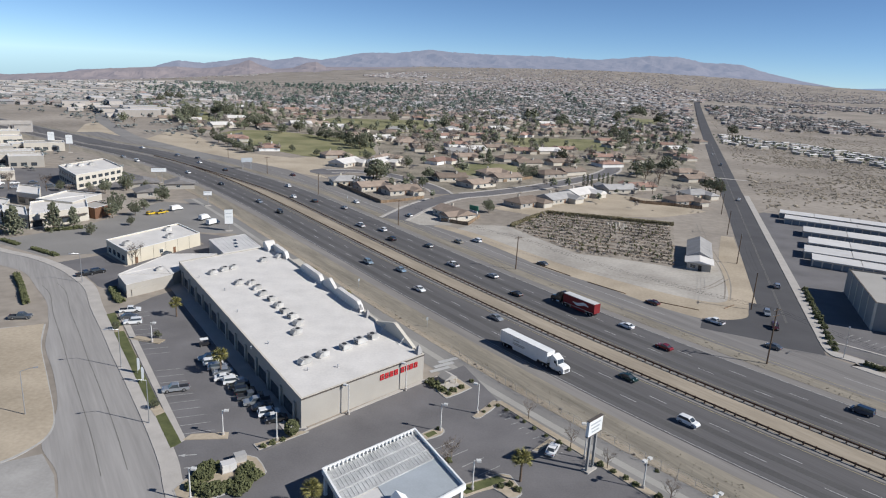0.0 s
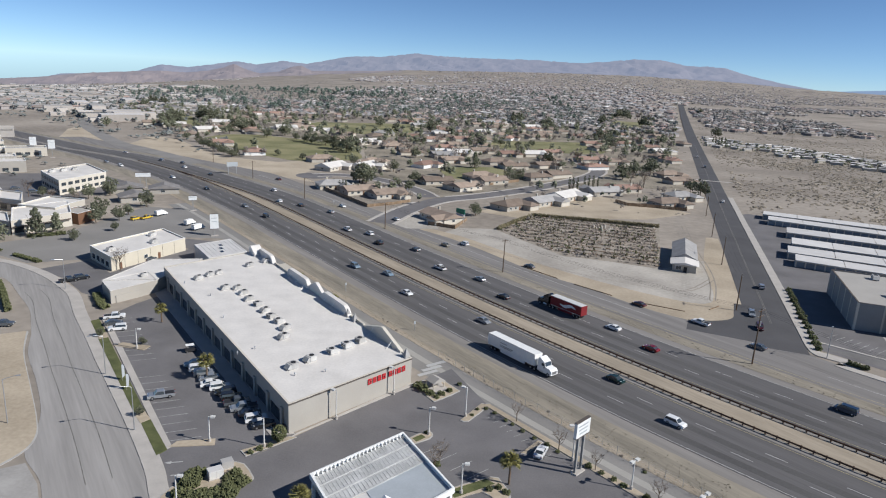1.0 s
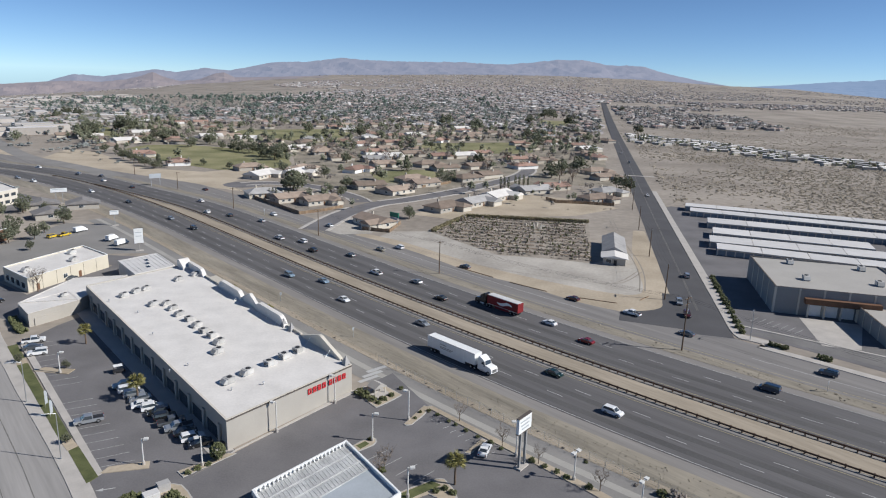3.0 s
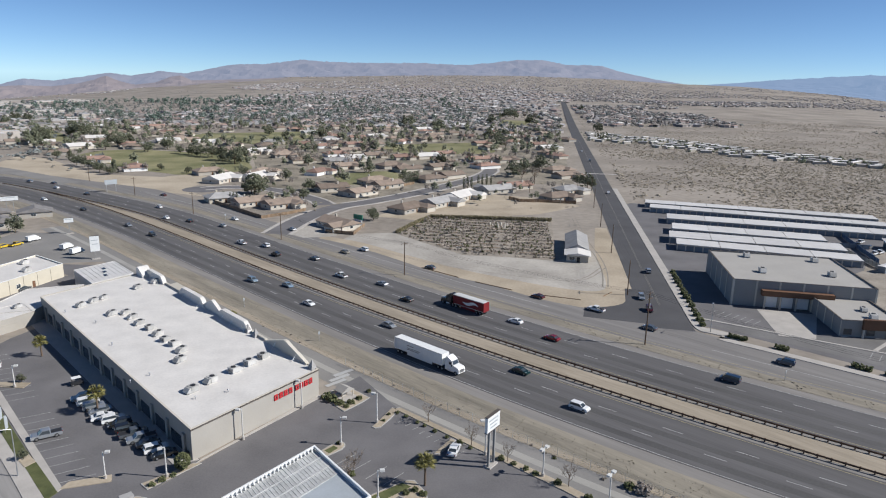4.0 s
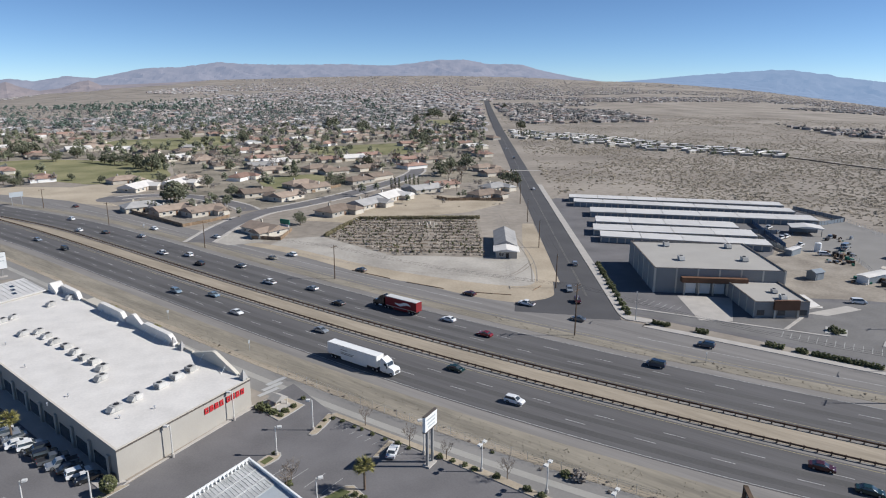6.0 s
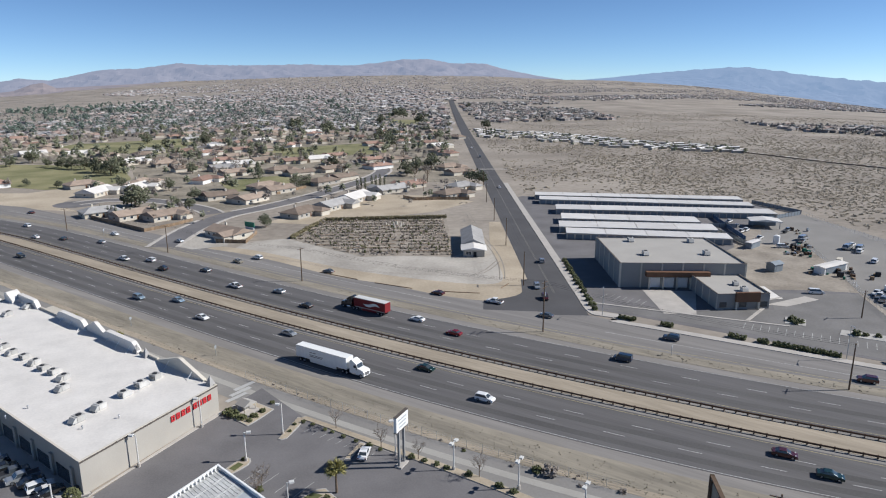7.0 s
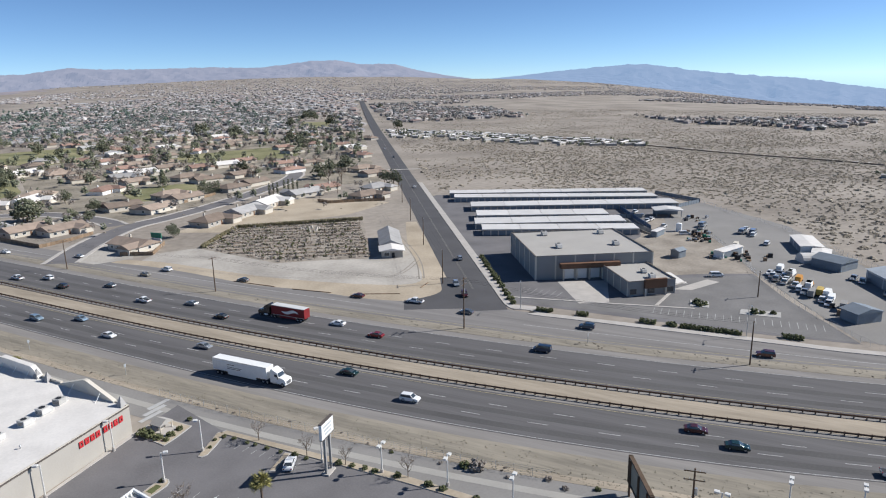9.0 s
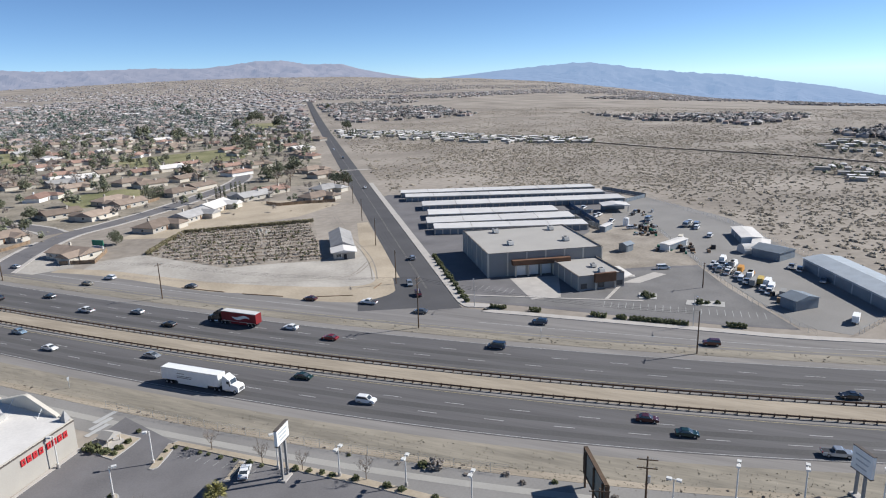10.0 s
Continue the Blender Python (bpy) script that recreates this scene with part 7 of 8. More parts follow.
def box_truck(x, y, a, cabm, boxm, label):
    t = thing("box_truck", label, "truck", "parked work trucks", pose(x, y, 0.05, 0, 0, a) @ Matrix.Diagonal((0.74, 0.74, 0.74, 1)))
    part("box", soften(box(bmesh.new(), -4.5, 1.0, -1.15, 1.15, 0.9, 3.3), 0.05), boxm, t)
    c = part("cab", soften(extrude(bmesh.new(), [(1.1, 0.6), (1.1, 2.5), (2.2, 2.5), (2.7, 1.6), (3.6, 1.4), (3.7, 0.6)], -1.05, 1.05), 0.06), cabm, t)
    part("windscreen", extrude(bmesh.new(), [(2.25, 2.4), (2.3, 2.44), (2.74, 1.68), (2.68, 1.66)], -0.9, 0.9), "glass", c)
    for s in (-1, 1):
        for wx in (-3.2, 2.7):
            wheel(t, wx, s * 0.95, 0.42, 0.3)
    return t


for x, y, a, c, b, l in ((-105.1, 299.7, 60, "white", "white", "white box truck parked on the asphalt"), (-88, 284, 70, "white", "white", "white box truck parked on the asphalt"), (-82, 276, 60, MATS["blue"], "white", "box truck with a blue cab in the yard"), (206.6, 124.4, 20, "orange", "stucco_grey", "orange-cabbed work truck in the equipment yard"), (198.9, 118.4, 20, "orange", "stucco_grey", "orange-cabbed work truck in the equipment yard"), (202.5, 115.7, 20, "white", "white", "white work truck in the equipment yard"), (190, 82.5, 20, "orange", "white", "orange and white work truck by the sheds"), (213.7, 135.3, 20, "white", "white", "white work truck in the equipment yard"), (232, 172, 30, "white", "stucco_light", "white work truck in the equipment yard")):
    box_truck(x, y, a, c, b, l)
for i in range(7):
    p = Vector((214, 142)).lerp(Vector((193, 107)), i / 6)
    box_truck(p.x + 2.2, p.y - 0.6, 24, ("white", "orange", "orange", "white", "orange", "white", "orange")[i], ("white", "stucco_grey", "orange", "white", "yellow_steel", "white", "stucco_grey")[i], ("white", "orange", "orange", "white", "orange", "white", "orange")[i] + " work truck parked along the yard fence")
# heaps and small stuff in the yard
for cx, cy, n in ((231, 190, 24), (240, 196, 18), (222, 158, 12), (193, 106, 8), (215, 166, 10), (264, 219, 8)):
    t = thing("equipment_pile", "jumbled pile of dark machine parts in the yard", "equipment", "equipment piles")
    for _ in range(n):
        x, y, s = cx + r.gauss(0, 3.4), cy + r.gauss(0, 2.6), r.uniform(0.3, 1.0)
        bm = bmesh.new()
        box(bm, -s, s, -s * 0.6, s * 0.6, 0, s * r.uniform(0.8, 2.0))
        o = part("piece", soften(bm, 0.06), r.choice(("rust", "dark", "wood", "galvanised", "green")), t)
        o.matrix_basis = pose(x, y, 0.04, 0, 0, r.uniform(0, 180))

for x, y, c in ((251.4, 247.3, "white"), (247.8, 238.5, "silver"), (243.9, 229.2, "white"), (237.0, 214.8, "white")):
    car("pickup" if c == "white" else "sedan", c, x, y, 25, True)

# ---- planting round the lots ----
PALMS = [make_palm(4.4, 1, 2.3), make_palm(3.8, 2, 2.1)]
PALMS[0].matrix_basis = pose(20.6, 100.0, 0.19)
PALMS[1].matrix_basis = pose(-61.6, 171.0, 0.15)
for p, x, y, a in ((0, -40.6, 137.6, 70), (1, -13.6, 91.0, 140), (0, -29.5, 199.5, 40), (1, -17.5, 182, 80)):
    copy_thing(PALMS[p], pose(x, y, 0.15, 0, 0, a))
t = thing("ball_shrub", "large clipped ball of olive-green foliage beside the store", "shrub", "", pose(-20.6, 112.6, 0.17))
bm = bmesh.new()
br = random.Random(3)
tube(bm, (0, 0, 0), (0, 0, 0.8), 0.12, 0.1, n=7)
part("stem", bm, "bark", t)
cs = []
for _ in range(330):
    d = Vector((br.gauss(0, 1), br.gauss(0, 1), br.gauss(0, 1))).normalized() * br.uniform(0.88, 1.0)
    cs.append((d.x * 1.35, d.y * 1.35, 1.75 + d.z * 1.45))
part("foliage", clumps(bmesh.new(), cs, 0.24, br), "hedge", t)
for x, y in ((-58.2, 136.4), (-55.6, 132.0)):
    t = thing("feather_banner", "slim pale green advertising banner on a curved pole", "banner", "lawn banners", pose(x, y, 0.16, 0, 0, 70))
    bm = bmesh.new()
    tube(bm, (0, 0, 0), (0, 0, 3.6), 0.03, 0.02, n=6)
    part("pole", bm, "galvanised", t)
    part("cloth", extrude(bmesh.new(), [(0.02, 0.6), (0.75, 0.8), (0.8, 3.0), (0.55, 3.5), (0.02, 3.7)], -0.012, 0.012), "metal_pale", t, "pale green cloth")
t = thing("utility_cart", "small white-roofed utility cart parked by the store", "cart", "", pose(-48.6, 152.6, 0.06, 0, 0, 25))
part("body", soften(box(bmesh.new(), -1.3, 1.3, -0.6, 0.6, 0.3, 0.75), 0.05), "dark", t)
part("roof", soften(box(bmesh.new(), -1.1, 0.8, -0.65, 0.65, 1.75, 1.85), 0.04), "white", t, "white flat roof")
for x in (-1.0, 0.7):
    for y in (-0.55, 0.55):
        part("post", boxes((x - 0.03, x + 0.03, y - 0.03, y + 0.03, 0.7, 1.76)), "dark", t)
for x in (-0.9, 0.9):
    for y in (-0.55, 0.55):
        wheel(t, x, y, 0.25, 0.16)
SHRUBS = [make_shrub(1, "rounded dark green shrub in a planter"), make_shrub(2, "rounded olive-green shrub in a planter"), make_shrub(3, "dry brown shrub on bare soil", "leaf_dry", 50)]
used = [False] * 3
r = random.Random(31)


def shrub(k, x, y, s, z=0.15):
    m = pose(x, y, z, 0, 0, r.uniform(0, 360)) @ Matrix.Diagonal((s, s, s * r.uniform(0.8, 1.1), 1))
    if not used[k]:
        used[k] = True
        SHRUBS[k].matrix_basis = m
        return
    o = copy_thing(SHRUBS[k], Matrix.Identity(4))
    o.matrix_basis = m


for x, y, s in ((19.9, 126.4, 0.6), (21.4, 124.6, 0.6), (23.3, 121.6, 0.55), (24.4, 120, 0.5), (26.0, 117.5, 0.6), (27.9, 114.9, 0.55), (29.8, 112.2, 0.8), (31.4, 110.2, 0.55), (36.0, 105.4, 0.8), (37.8, 103.4, 0.7), (39.4, 101.4, 0.7), (40.6, 99.6, 0.8), (43.5, 96.2, 0.9), (47, 91, 1.0), (48.5, 88.6, 0.9), (52, 83.4, 0.8), (16.6, 123.6, 0.5), (18.0, 126.0, 0.5)):
    shrub(r.choice((0, 1)), x, y, s)
for x, y, s in ((5.8, 136.2, 1.4), (7.0, 134.4, 1.5), (8.4, 132.6, 1.2), (10.8, 132.6, 1.1), (12.6, 134.2, 0.9), (9.6, 131.0, 0.8), (-23.6, 109.8, 0.8), (-25.0, 108.6, 0.7), (-22, 111.0, 0.7), (8.4, 105.4, 0.9), (18.6, 98.8, 0.8), (17.0, 98.2, 0.8), (19.8, 97.4, 0.9), (15.2, 137.4, 0.7), (7.0, 116.4, 0.6)):
    shrub(r.choice((0, 1)), x, y, s)
for i in range(72):
    a = r.uniform(0, 6.283)
    d = r.uniform(0.5, 1.0)
    x, y = -29.4 + 5.4 * d * math.cos(a), 98.6 + 4.4 * d * math.sin(a)
    if math.hypot(x + 29, y - 102) > 2.2:
        shrub(r.choice((0, 1, 1)), x, y, r.uniform(0.9, 1.6))
for x, y, s in ((57.1, 91.3, 2.0), (55.4, 92.8, 1.2), (65.7, 81.7, 0.9), (66.5, 78.0, 0.8), (60, 86, 0.6), (52, 96, 0.5), (71, 75, 0.7), (46, 104, 0.5), (76, 66, 0.8)):
    shrub(r.choice((0, 2)), x, y, s, 0.0)
for i in range(36):
    u = r.uniform(-170, 40)
    shrub(2, *hw(u, near_edge(u) - r.uniform(7.2, 10)), r.uniform(0.2, 0.45), 0.0)
for x, y, s in ((162.6, 132.6, 1.6), (163.6, 130.6, 1.4), (161.6, 130.4, 1.2), (169.4, 117.6, 1.5), (171.4, 116.2, 1.1), (173.6, 114.2, 1.0)):
    shrub(0, x, y, s)
hedge([(117.6, 153.8), (120.6, 149.8)], 1.7, 1.3, 40)
hedge([(125.0, 144.2), (127.2, 141.6)], 1.7, 1.3, 41)
hedge([(136.4, 130.2), (139.0, 126.6)], 1.7, 1.2, 42)
hedge([(140.8, 124.4), (142.2, 122.0)], 1.7, 1.2, 43)
hedge([(142.8, 121.2), (151.8, 108.4)], 1.7, 1.2, 44)
hedge([(159.2, 101.8), (162.4, 97.6)], 1.7, 1.2, 45)
for i in range(14):
    p = Vector((114.8, 162.5)).lerp(Vector((136.5, 215)), i / 13)
    shrub(0, p.x + 0.6, p.y, r.uniform(1.1, 1.7))
hedge([(-130.5, 229.5), (-118.5, 222.0)], 1.6, 1.0, 46)
hedge([(-146.5, 239.0), (-137.5, 233.5)], 1.6, 1.0, 47)
hedge([(-86.8, 190.5), (-81.5, 181.5), (-79.5, 180)], 2.0, 1.4, 48)
hedge([(-119.6, 200), (-112.5, 190), (-103.5, 176)], 1.5, 1.4, 49)
hedge([(-139, 254), (-128, 260.5)], 2.0, 1.2, 50)

# ---- trees ----
TREES = {}
for kind, hs in (("leafy", (6, 8.5, 11)), ("pine", (8, 11, 14)), ("bare", (6, 9)), ("cypress", (7,))):
    TREES[kind] = [[make_tree(kind, h, 50 + i * 7 + len(kind)), False] for i, h in enumerate(hs)]


def tree(kind, k, x, y, s=1.0, z=0.0):
    slot = TREES[kind][k % len(TREES[kind])]
    m = pose(x, y, z, 0, 0, r.uniform(0, 360)) @ Matrix.Diagonal((s, s, s, 1))
    if not slot[1]:
        slot[1] = True
        slot[0].matrix_basis = m
        return slot[0]
    o = copy_thing(slot[0], Matrix.Identity(4))
    o.matrix_basis = m
    return o


for x, y, s in ((-136.5, 255.5, 1.0), (-131.9, 261.9, 0.75), (-146.7, 247.7, 1.0), (-150, 250, 0.8)):
    tree("pine", 1, x, y, s)
for x, y, s in ((-125.1, 280, 0.9), (-118.3, 286.3, 0.8), (-118.8, 297.8, 0.9), (-117.8, 316.6, 0.8), (-144.5, 341.2, 0.9), (-134.7, 342.7, 0.9), (-158.1, 332, 0.9), (-172.5, 332, 0.9), (-121, 251.9, 0.45), (-112.9, 268.5, 0.5), (-128, 290, 0.9), (-150, 330, 0.9)):
    tree("leafy", r.randrange(3), x, y, s)
for x, y, s in ((-150, 318, 1), (-163, 322, 1), (-178, 330, 1), (-90, 216, 0.9), (-196, 330, 1.1), (-204, 345, 1), (25.5, 121.5, 0.5), (31.8, 111.0, 0.5), (37, 104.5, 0.45), (45, 95, 0.5), (9.0, 106.5, 0.7), (8, 104.6, 0.6), (-67, 197, 0.6)):
    tree("bare", r.randrange(2), x, y, s)
for x, y in ((-73.0, 160.5), (-49, 121.5), (-61, 156)):
    tree("leafy", 0, x, y, 0.4)
TREE_HEIGHTS = {"leafy": (6, 8.5, 11), "pine": (8, 11, 14), "bare": (6, 9), "cypress": (7,)}


def grown(kind, x, y, h):
    """A tree of that height, from the pattern nearest to it."""
    hs = TREE_HEIGHTS[kind]
    k = min(range(len(hs)), key=lambda i: abs(hs[i] - h))
    o = tree(kind, k, x, y, h / hs[k], land(x, y))
    if kind == "leafy":
        o.matrix_basis = o.matrix_basis @ Matrix.Diagonal((1.25, 1.25, 1.0, 1))
    return o


# cypress rows beside the houses
for i in range(11):
    grown("cypress", 71 + 1.3 * i, 446.5 + 0.2 * i, 7.7 * r.uniform(0.9, 1.1))
for x, y in ((108, 415), (110.5, 415), (113, 415), (121, 427), (124, 428), (127, 428), (130, 428), (-34, 385), (-32, 384), (-30, 380), (-25, 373.5), (-22.5, 373)):
    grown("cypress", x, y, (7.4 if x > 0 else 5.6) * r.uniform(0.9, 1.1))
for i in range(5):
    grown("cypress", 375 + 4.3 * i, 791 + i, 9.0)
# round the golf course
for x, y, h in ((-186, 601, 7.5), (-158, 553, 8.8), (-150, 543, 8.6), (-141, 530, 8.4), (-132, 512, 8.1), (-123, 500, 7.0), (-85, 622, 10.1), (-76, 610, 10.5), (-66, 603, 11.3), (-54, 580, 12.9), (-44, 557, 14), (-40, 591, 12.1), (-239, 717, 16), (-244, 750, 16), (-252, 792, 14), (-233, 815, 17), (-224, 810, 17), (-220, 820, 17), (-159, 696, 13.3), (-172, 717, 12.5), (-126, 648, 10.1), (-113, 672, 13.9), (-290, 690, 10.1), (-93, 521, 5.4), (-72, 504, 5.2), (-96, 634, 7.6), (-166, 670, 9.4), (-159, 734, 10.2)):
    grown("leafy", x, y, h)
# among the houses
for x, y, h in ((-22, 408, 13.5), (-24, 410, 12.5), (-20, 411, 12), (-4, 462, 8.7), (13, 544, 9.3), (35, 789, 16), (-4, 764, 11.7), (-25, 834, 14), (67, 649, 6.6), (75, 641, 7.7), (121, 539, 11.3), (160, 469, 12.7), (172, 482, 13), (190, 496, 14.5), (191, 409, 11.5), (191, 424, 8.7), (233, 784, 15), (236, 757, 15), (219, 692, 13.6), (201, 925, 17), (180, 1023, 17), (10, 419, 7.9), (6, 388, 6.7), (0, 402, 4.8), (-38, 394, 4.8), (100, 666, 8), (116, 659, 6.8), (133, 674, 7), (-33, 492, 6.7), (21, 650, 8.8), (38.6, 324.5, 6.8)):
    grown("leafy", x, y, h)
for x, y, h in ((388, 1200, 18), (407, 1230, 19), (398, 1180, 18), (314, 1046, 17), (378, 1043, 18), (430, 900, 15), (644, 1440, 14), (-362, 989, 14), (-375, 1058, 16), (-348, 1024, 16)):
    grown("leafy", x, y, h)
for x, y, h in ((-173, 590, 8.4), (-121, 507, 9.8), (56, 497, 12), (161, 972, 18), (-41, 570, 13), (-55, 575, 12)):
    grown("pine", x, y, h)
for x, y, h in ((-266, 656, 8.4), (-12, 477, 7.3), (7, 558, 11.4), (34, 604, 13), (44, 535, 11.9), (118, 496, 11.3), (148, 551, 11.7), (163, 434, 13), (147, 399, 9.5), (412, 1166, 16), (419, 1129, 16), (214, 659, 10.6), (151, 516, 8.3), (187, 557, 9.0), (156, 440, 11), (170, 452, 10)):
    grown("bare", x, y, h)

# ---- houses ----
PROTO, PLAIN = [], []
for w, d, roof, wall, hip, lab in ((19, 11, "shingle", "stucco_light", False, "one-storey stucco house with a brown shingle gable roof"), (20, 12, "shingle", "stucco", True, "one-storey beige house with a brown hipped roof"), (18, 11, "tile_red", "stucco_light", False, "one-storey stucco house with a red tile roof"), (21, 12, "shingle_grey", "stucco_light", False, "one-storey pale house with a grey shingle roof"), (18, 12, "shingle_grey", "cream", True, "one-storey cream house with a grey hipped roof"), (20, 11, "tile_red", "white", True, "one-storey white house with a reddish hipped roof"), (22, 13, "membrane", "stucco_light", False, "one-storey house with a bright white roof")):
    PROTO.append([make_house(w, d, 2.7, roof, wall, lab, hip), False])
    PLAIN.append([make_house(w, d, 2.7, roof, wall, lab, hip, True, True), False])


def house(k, x, y, turn, s=1.0):
    slot = (PROTO if math.hypot(x, y) < 480 else PLAIN)[k]
    m = pose(x, y, land(x, y), 0, 0, turn) @ Matrix.Diagonal((s, s, s, 1))
    if not slot[1]:
        slot[1] = True
        slot[0].matrix_basis = m
        return
    o = copy_thing(slot[0], Matrix.Identity(4))
    o.matrix_basis = m


taken = []
# along the near streets
for k, x, y, a in ((0, -6, 366, 30), (0, -22, 374, 30), (4, -38, 388, 20), (6, -46, 462, 60), (6, -24, 470, 60), (0, 24, 418, 200), (0, 40, 400, 220), (0, 60, 428, 210), (1, 54, 446, 30), (1, 94, 452, 210), (0, 112, 468, 210), (0, 20.5, 311, 305), (1, 60, 347, 40), (3, 80, 362, 40), (6, 97, 381, 45), (3, 126, 402, 200), (2, 144, 415, 200), (1, 155, 372, 22), (4, 172, 396, 22), (0, 198, 462, 22), (1, 203, 492, 22)):
    house(k, x, y, a)
    taken.append((x, y))
# between and behind the fairways
for k, x, y, a in ((6, -192, 683, 40), (5, -185, 703, 20), (0, -183, 742, 30), (2, -156, 700, 110), (0, -200, 812, 20), (2, -145, 855, 110), (6, -123, 740, 20), (0, -104, 749, 30), (2, -143, 958, 20), (1, -125, 932, 110), (3, -19, 728, 20), (2, 11, 704, 10), (5, 32, 684, 30), (6, -31, 630, 40), (1, -6, 604, 20), (0, -16, 930, 110), (2, 6, 905, 20), (0, 24, 948, 30)):
    house(k, x, y, a)
    taken.append((x, y))
for k, x, y, a in ((6, -83, 722, 20), (2, 51, 800, 20), (2, 75, 782, 10), (6, 98, 800, 30), (0, 105, 913, 20), (6, 142, 956, 110), (1, 118, 772, 20), (0, 151, 864, 110), (6, 178, 917, 20), (1, 165, 788, 20), (2, 210, 802, 10), (6, 245, 990, 20), (2, 95, 583, 20), (6, 118, 590, 20), (0, 113, 517, 30), (3, 36, 556, 20), (6, 50, 576, 20), (1, 76, 526, 30), (0, 72, 600, 20), (2, 203, 712, 20), (0, 259, 780, 20), (2, 284, 788, 110), (1, 314, 806, 20), (6, 262, 662, 20), (2, 242, 588, 110), (1, 324, 760, 110)):
    house(k, x, y, a)
    taken.append((x, y))

GREENS = FAIRWAYS + [[(-222, 624), (-191, 598), (-129, 502), (-56, 489), (-50, 404), (-140, 470), (-217, 553)]]


def free(x, y, gap_):
    q = Vector((x, y))
    if q.dot(DV) < front_far(max(-402, q.dot(DU))) + 14:
        return False
    rel = q - ROAD_A
    across = rel.x * ROAD_DIR.y - rel.y * ROAD_DIR.x
    if -6 < across < 24:
        return False
    if any(inside_poly((x, y), g) for g in GREENS):
        return False
    if y < 470 and x > 20 and rel.dot(ROAD_DIR) < 170:
        return False
    return all((x - a) ** 2 + (y - b) ** 2 > gap_ ** 2 for a, b in taken)


# further streets of houses west of the side road
tries = 0
while len(taken) < 150 and tries < 9000:
    tries += 1
    dist = 480 + 520 * r.random() ** 0.8
    az = radians(r.uniform(-20, 22.5))
    x, y = dist * math.sin(az), dist * math.cos(az)
    if free(x, y, 23):
        house(r.choice((0, 0, 0, 1, 1, 1, 1, 2, 2, 3, 5, 6)), x, y, r.choice((20, 24, 110, 200, 290, 60)) + r.uniform(-6, 6))
        taken.append((x, y))
# pale mobile homes beyond the scrub
t0 = None
homes = []
HOMES_NEAR = [(0, 354, 760), (0.13, 385, 726), (0.4, 414, 640), (0.6, 432, 577), (0.75, 460, 541), (1, 507, 492)]
HOMES_FAR = [(0, 405, 877), (0.25, 459, 789), (0.5, 481, 696), (0.8, 506, 596), (1, 540, 531)]
tries = 0
while len(homes) < 120 and tries < 4000:
    tries += 1
    k = r.random()
    near_p, far_p = (Vector((interp([(i, x) for i, x, y in line], k), interp([(i, y) for i, x, y in line], k))) for line in (HOMES_NEAR, HOMES_FAR))
    p = near_p.lerp(far_p, r.random())
    if all((p - q).length > 11.5 for q in homes):
        homes.append(p)
for p in homes:
    a = r.choice((20, 110, 65)) + r.uniform(-8, 8)
    if t0 is None:
        M["home_roof"] = material("home_roof", (0.56, 0.54, 0.52), 0.7, 0.1, 0.3, 3.0, 0.1, each=0.45)
        t0 = thing("mobile_home", "long white mobile home with a low gabled roof", "mobile home", "mobile homes")
        part("wall", boxes((-6.5, 6.5, -2.4, 2.4, 0, 2.8)), "stucco", t0)
        part("roof", extrude(bmesh.new(), [(-2.7, 2.75), (0, 3.3), (2.7, 2.75), (2.7, 2.6), (-2.7, 2.6)], -6.8, 6.8), "home_roof", t0)
        t0.children[-1].matrix_basis = pose(0, 0, 0, 0, 0, 90)
        t0.matrix_basis = pose(p.x, p.y, 0, 0, 0, a)
    else:
        copy_thing(t0, pose(p.x, p.y, 0, 0, 0, a) @ Matrix.Diagonal((0.85, 0.85, 0.9, 1)))
placed = []
while len(placed) < 36:
    k, j = r.random(), r.random()
    p = Vector((560, 245)).lerp(Vector((632, 345)), k) + Vector((70, -25)) * j if len(placed) < 25 else Vector((428, 188)).lerp(Vector((478, 252)), k) + Vector((26, -14)) * j
    if all((p - q).length > 9.5 for q in placed):
        placed.append(p)
        copy_thing(t0, pose(p.x, p.y, 0, 0, 0, r.choice((118, 118, 28)) + r.uniform(-6, 6)) @ Matrix.Diagonal((0.75, 0.75, 0.85, 1)))
# garden trees among the houses
yard_trees = []
for p in homes + placed:
    for i in range(3):
        q, s = p + Vector((r.uniform(-11, 11), r.uniform(-11, 11))), r.uniform(1.0, 2.4)
        yard_trees.append((q.x, q.y, 0, s, s * r.uniform(1.3, 2.2), 8))
n = tries = 0
mid_green, mid_brown = [], []
while n < 1250 and tries < 60000:
    tries += 1
    dist = 340 + 700 * r.random() ** 0.75
    az = radians(r.uniform(-22, 22.5))
    x, y = dist * math.sin(az), dist * math.cos(az)
    if free(x, y, 8.5) and (dist > 560 or r.random() < 0.3):
        bare = r.random() < 0.6
        h = r.uniform(4, 9) if bare else r.uniform(4.5, 13) if dist > 620 else r.uniform(4, 9)
        s = h * (r.uniform(0.28, 0.4) if bare else r.uniform(0.26, 0.42))
        (mid_brown if bare else mid_green).append((x, y, land(x, y), s, h, 70 if bare else 44))
        n += 1
# fairway edges
for poly in FAIRWAYS:
    for a, b in zip(poly, poly[1:] + poly[:1]):
        for _ in range(int((Vector(b) - Vector(a)).length / 26)):
            p = Vector(a).lerp(Vector(b), r.random()) + Vector((r.uniform(-8, 8), r.uniform(-8, 8)))
            if p.dot(DV) > front_far(max(-402, p.dot(DU))) + 30:
                h = r.uniform(6, 12)
                mid_green.append((p.x, p.y, land(p.x, p.y), h * 0.34, h, 44))


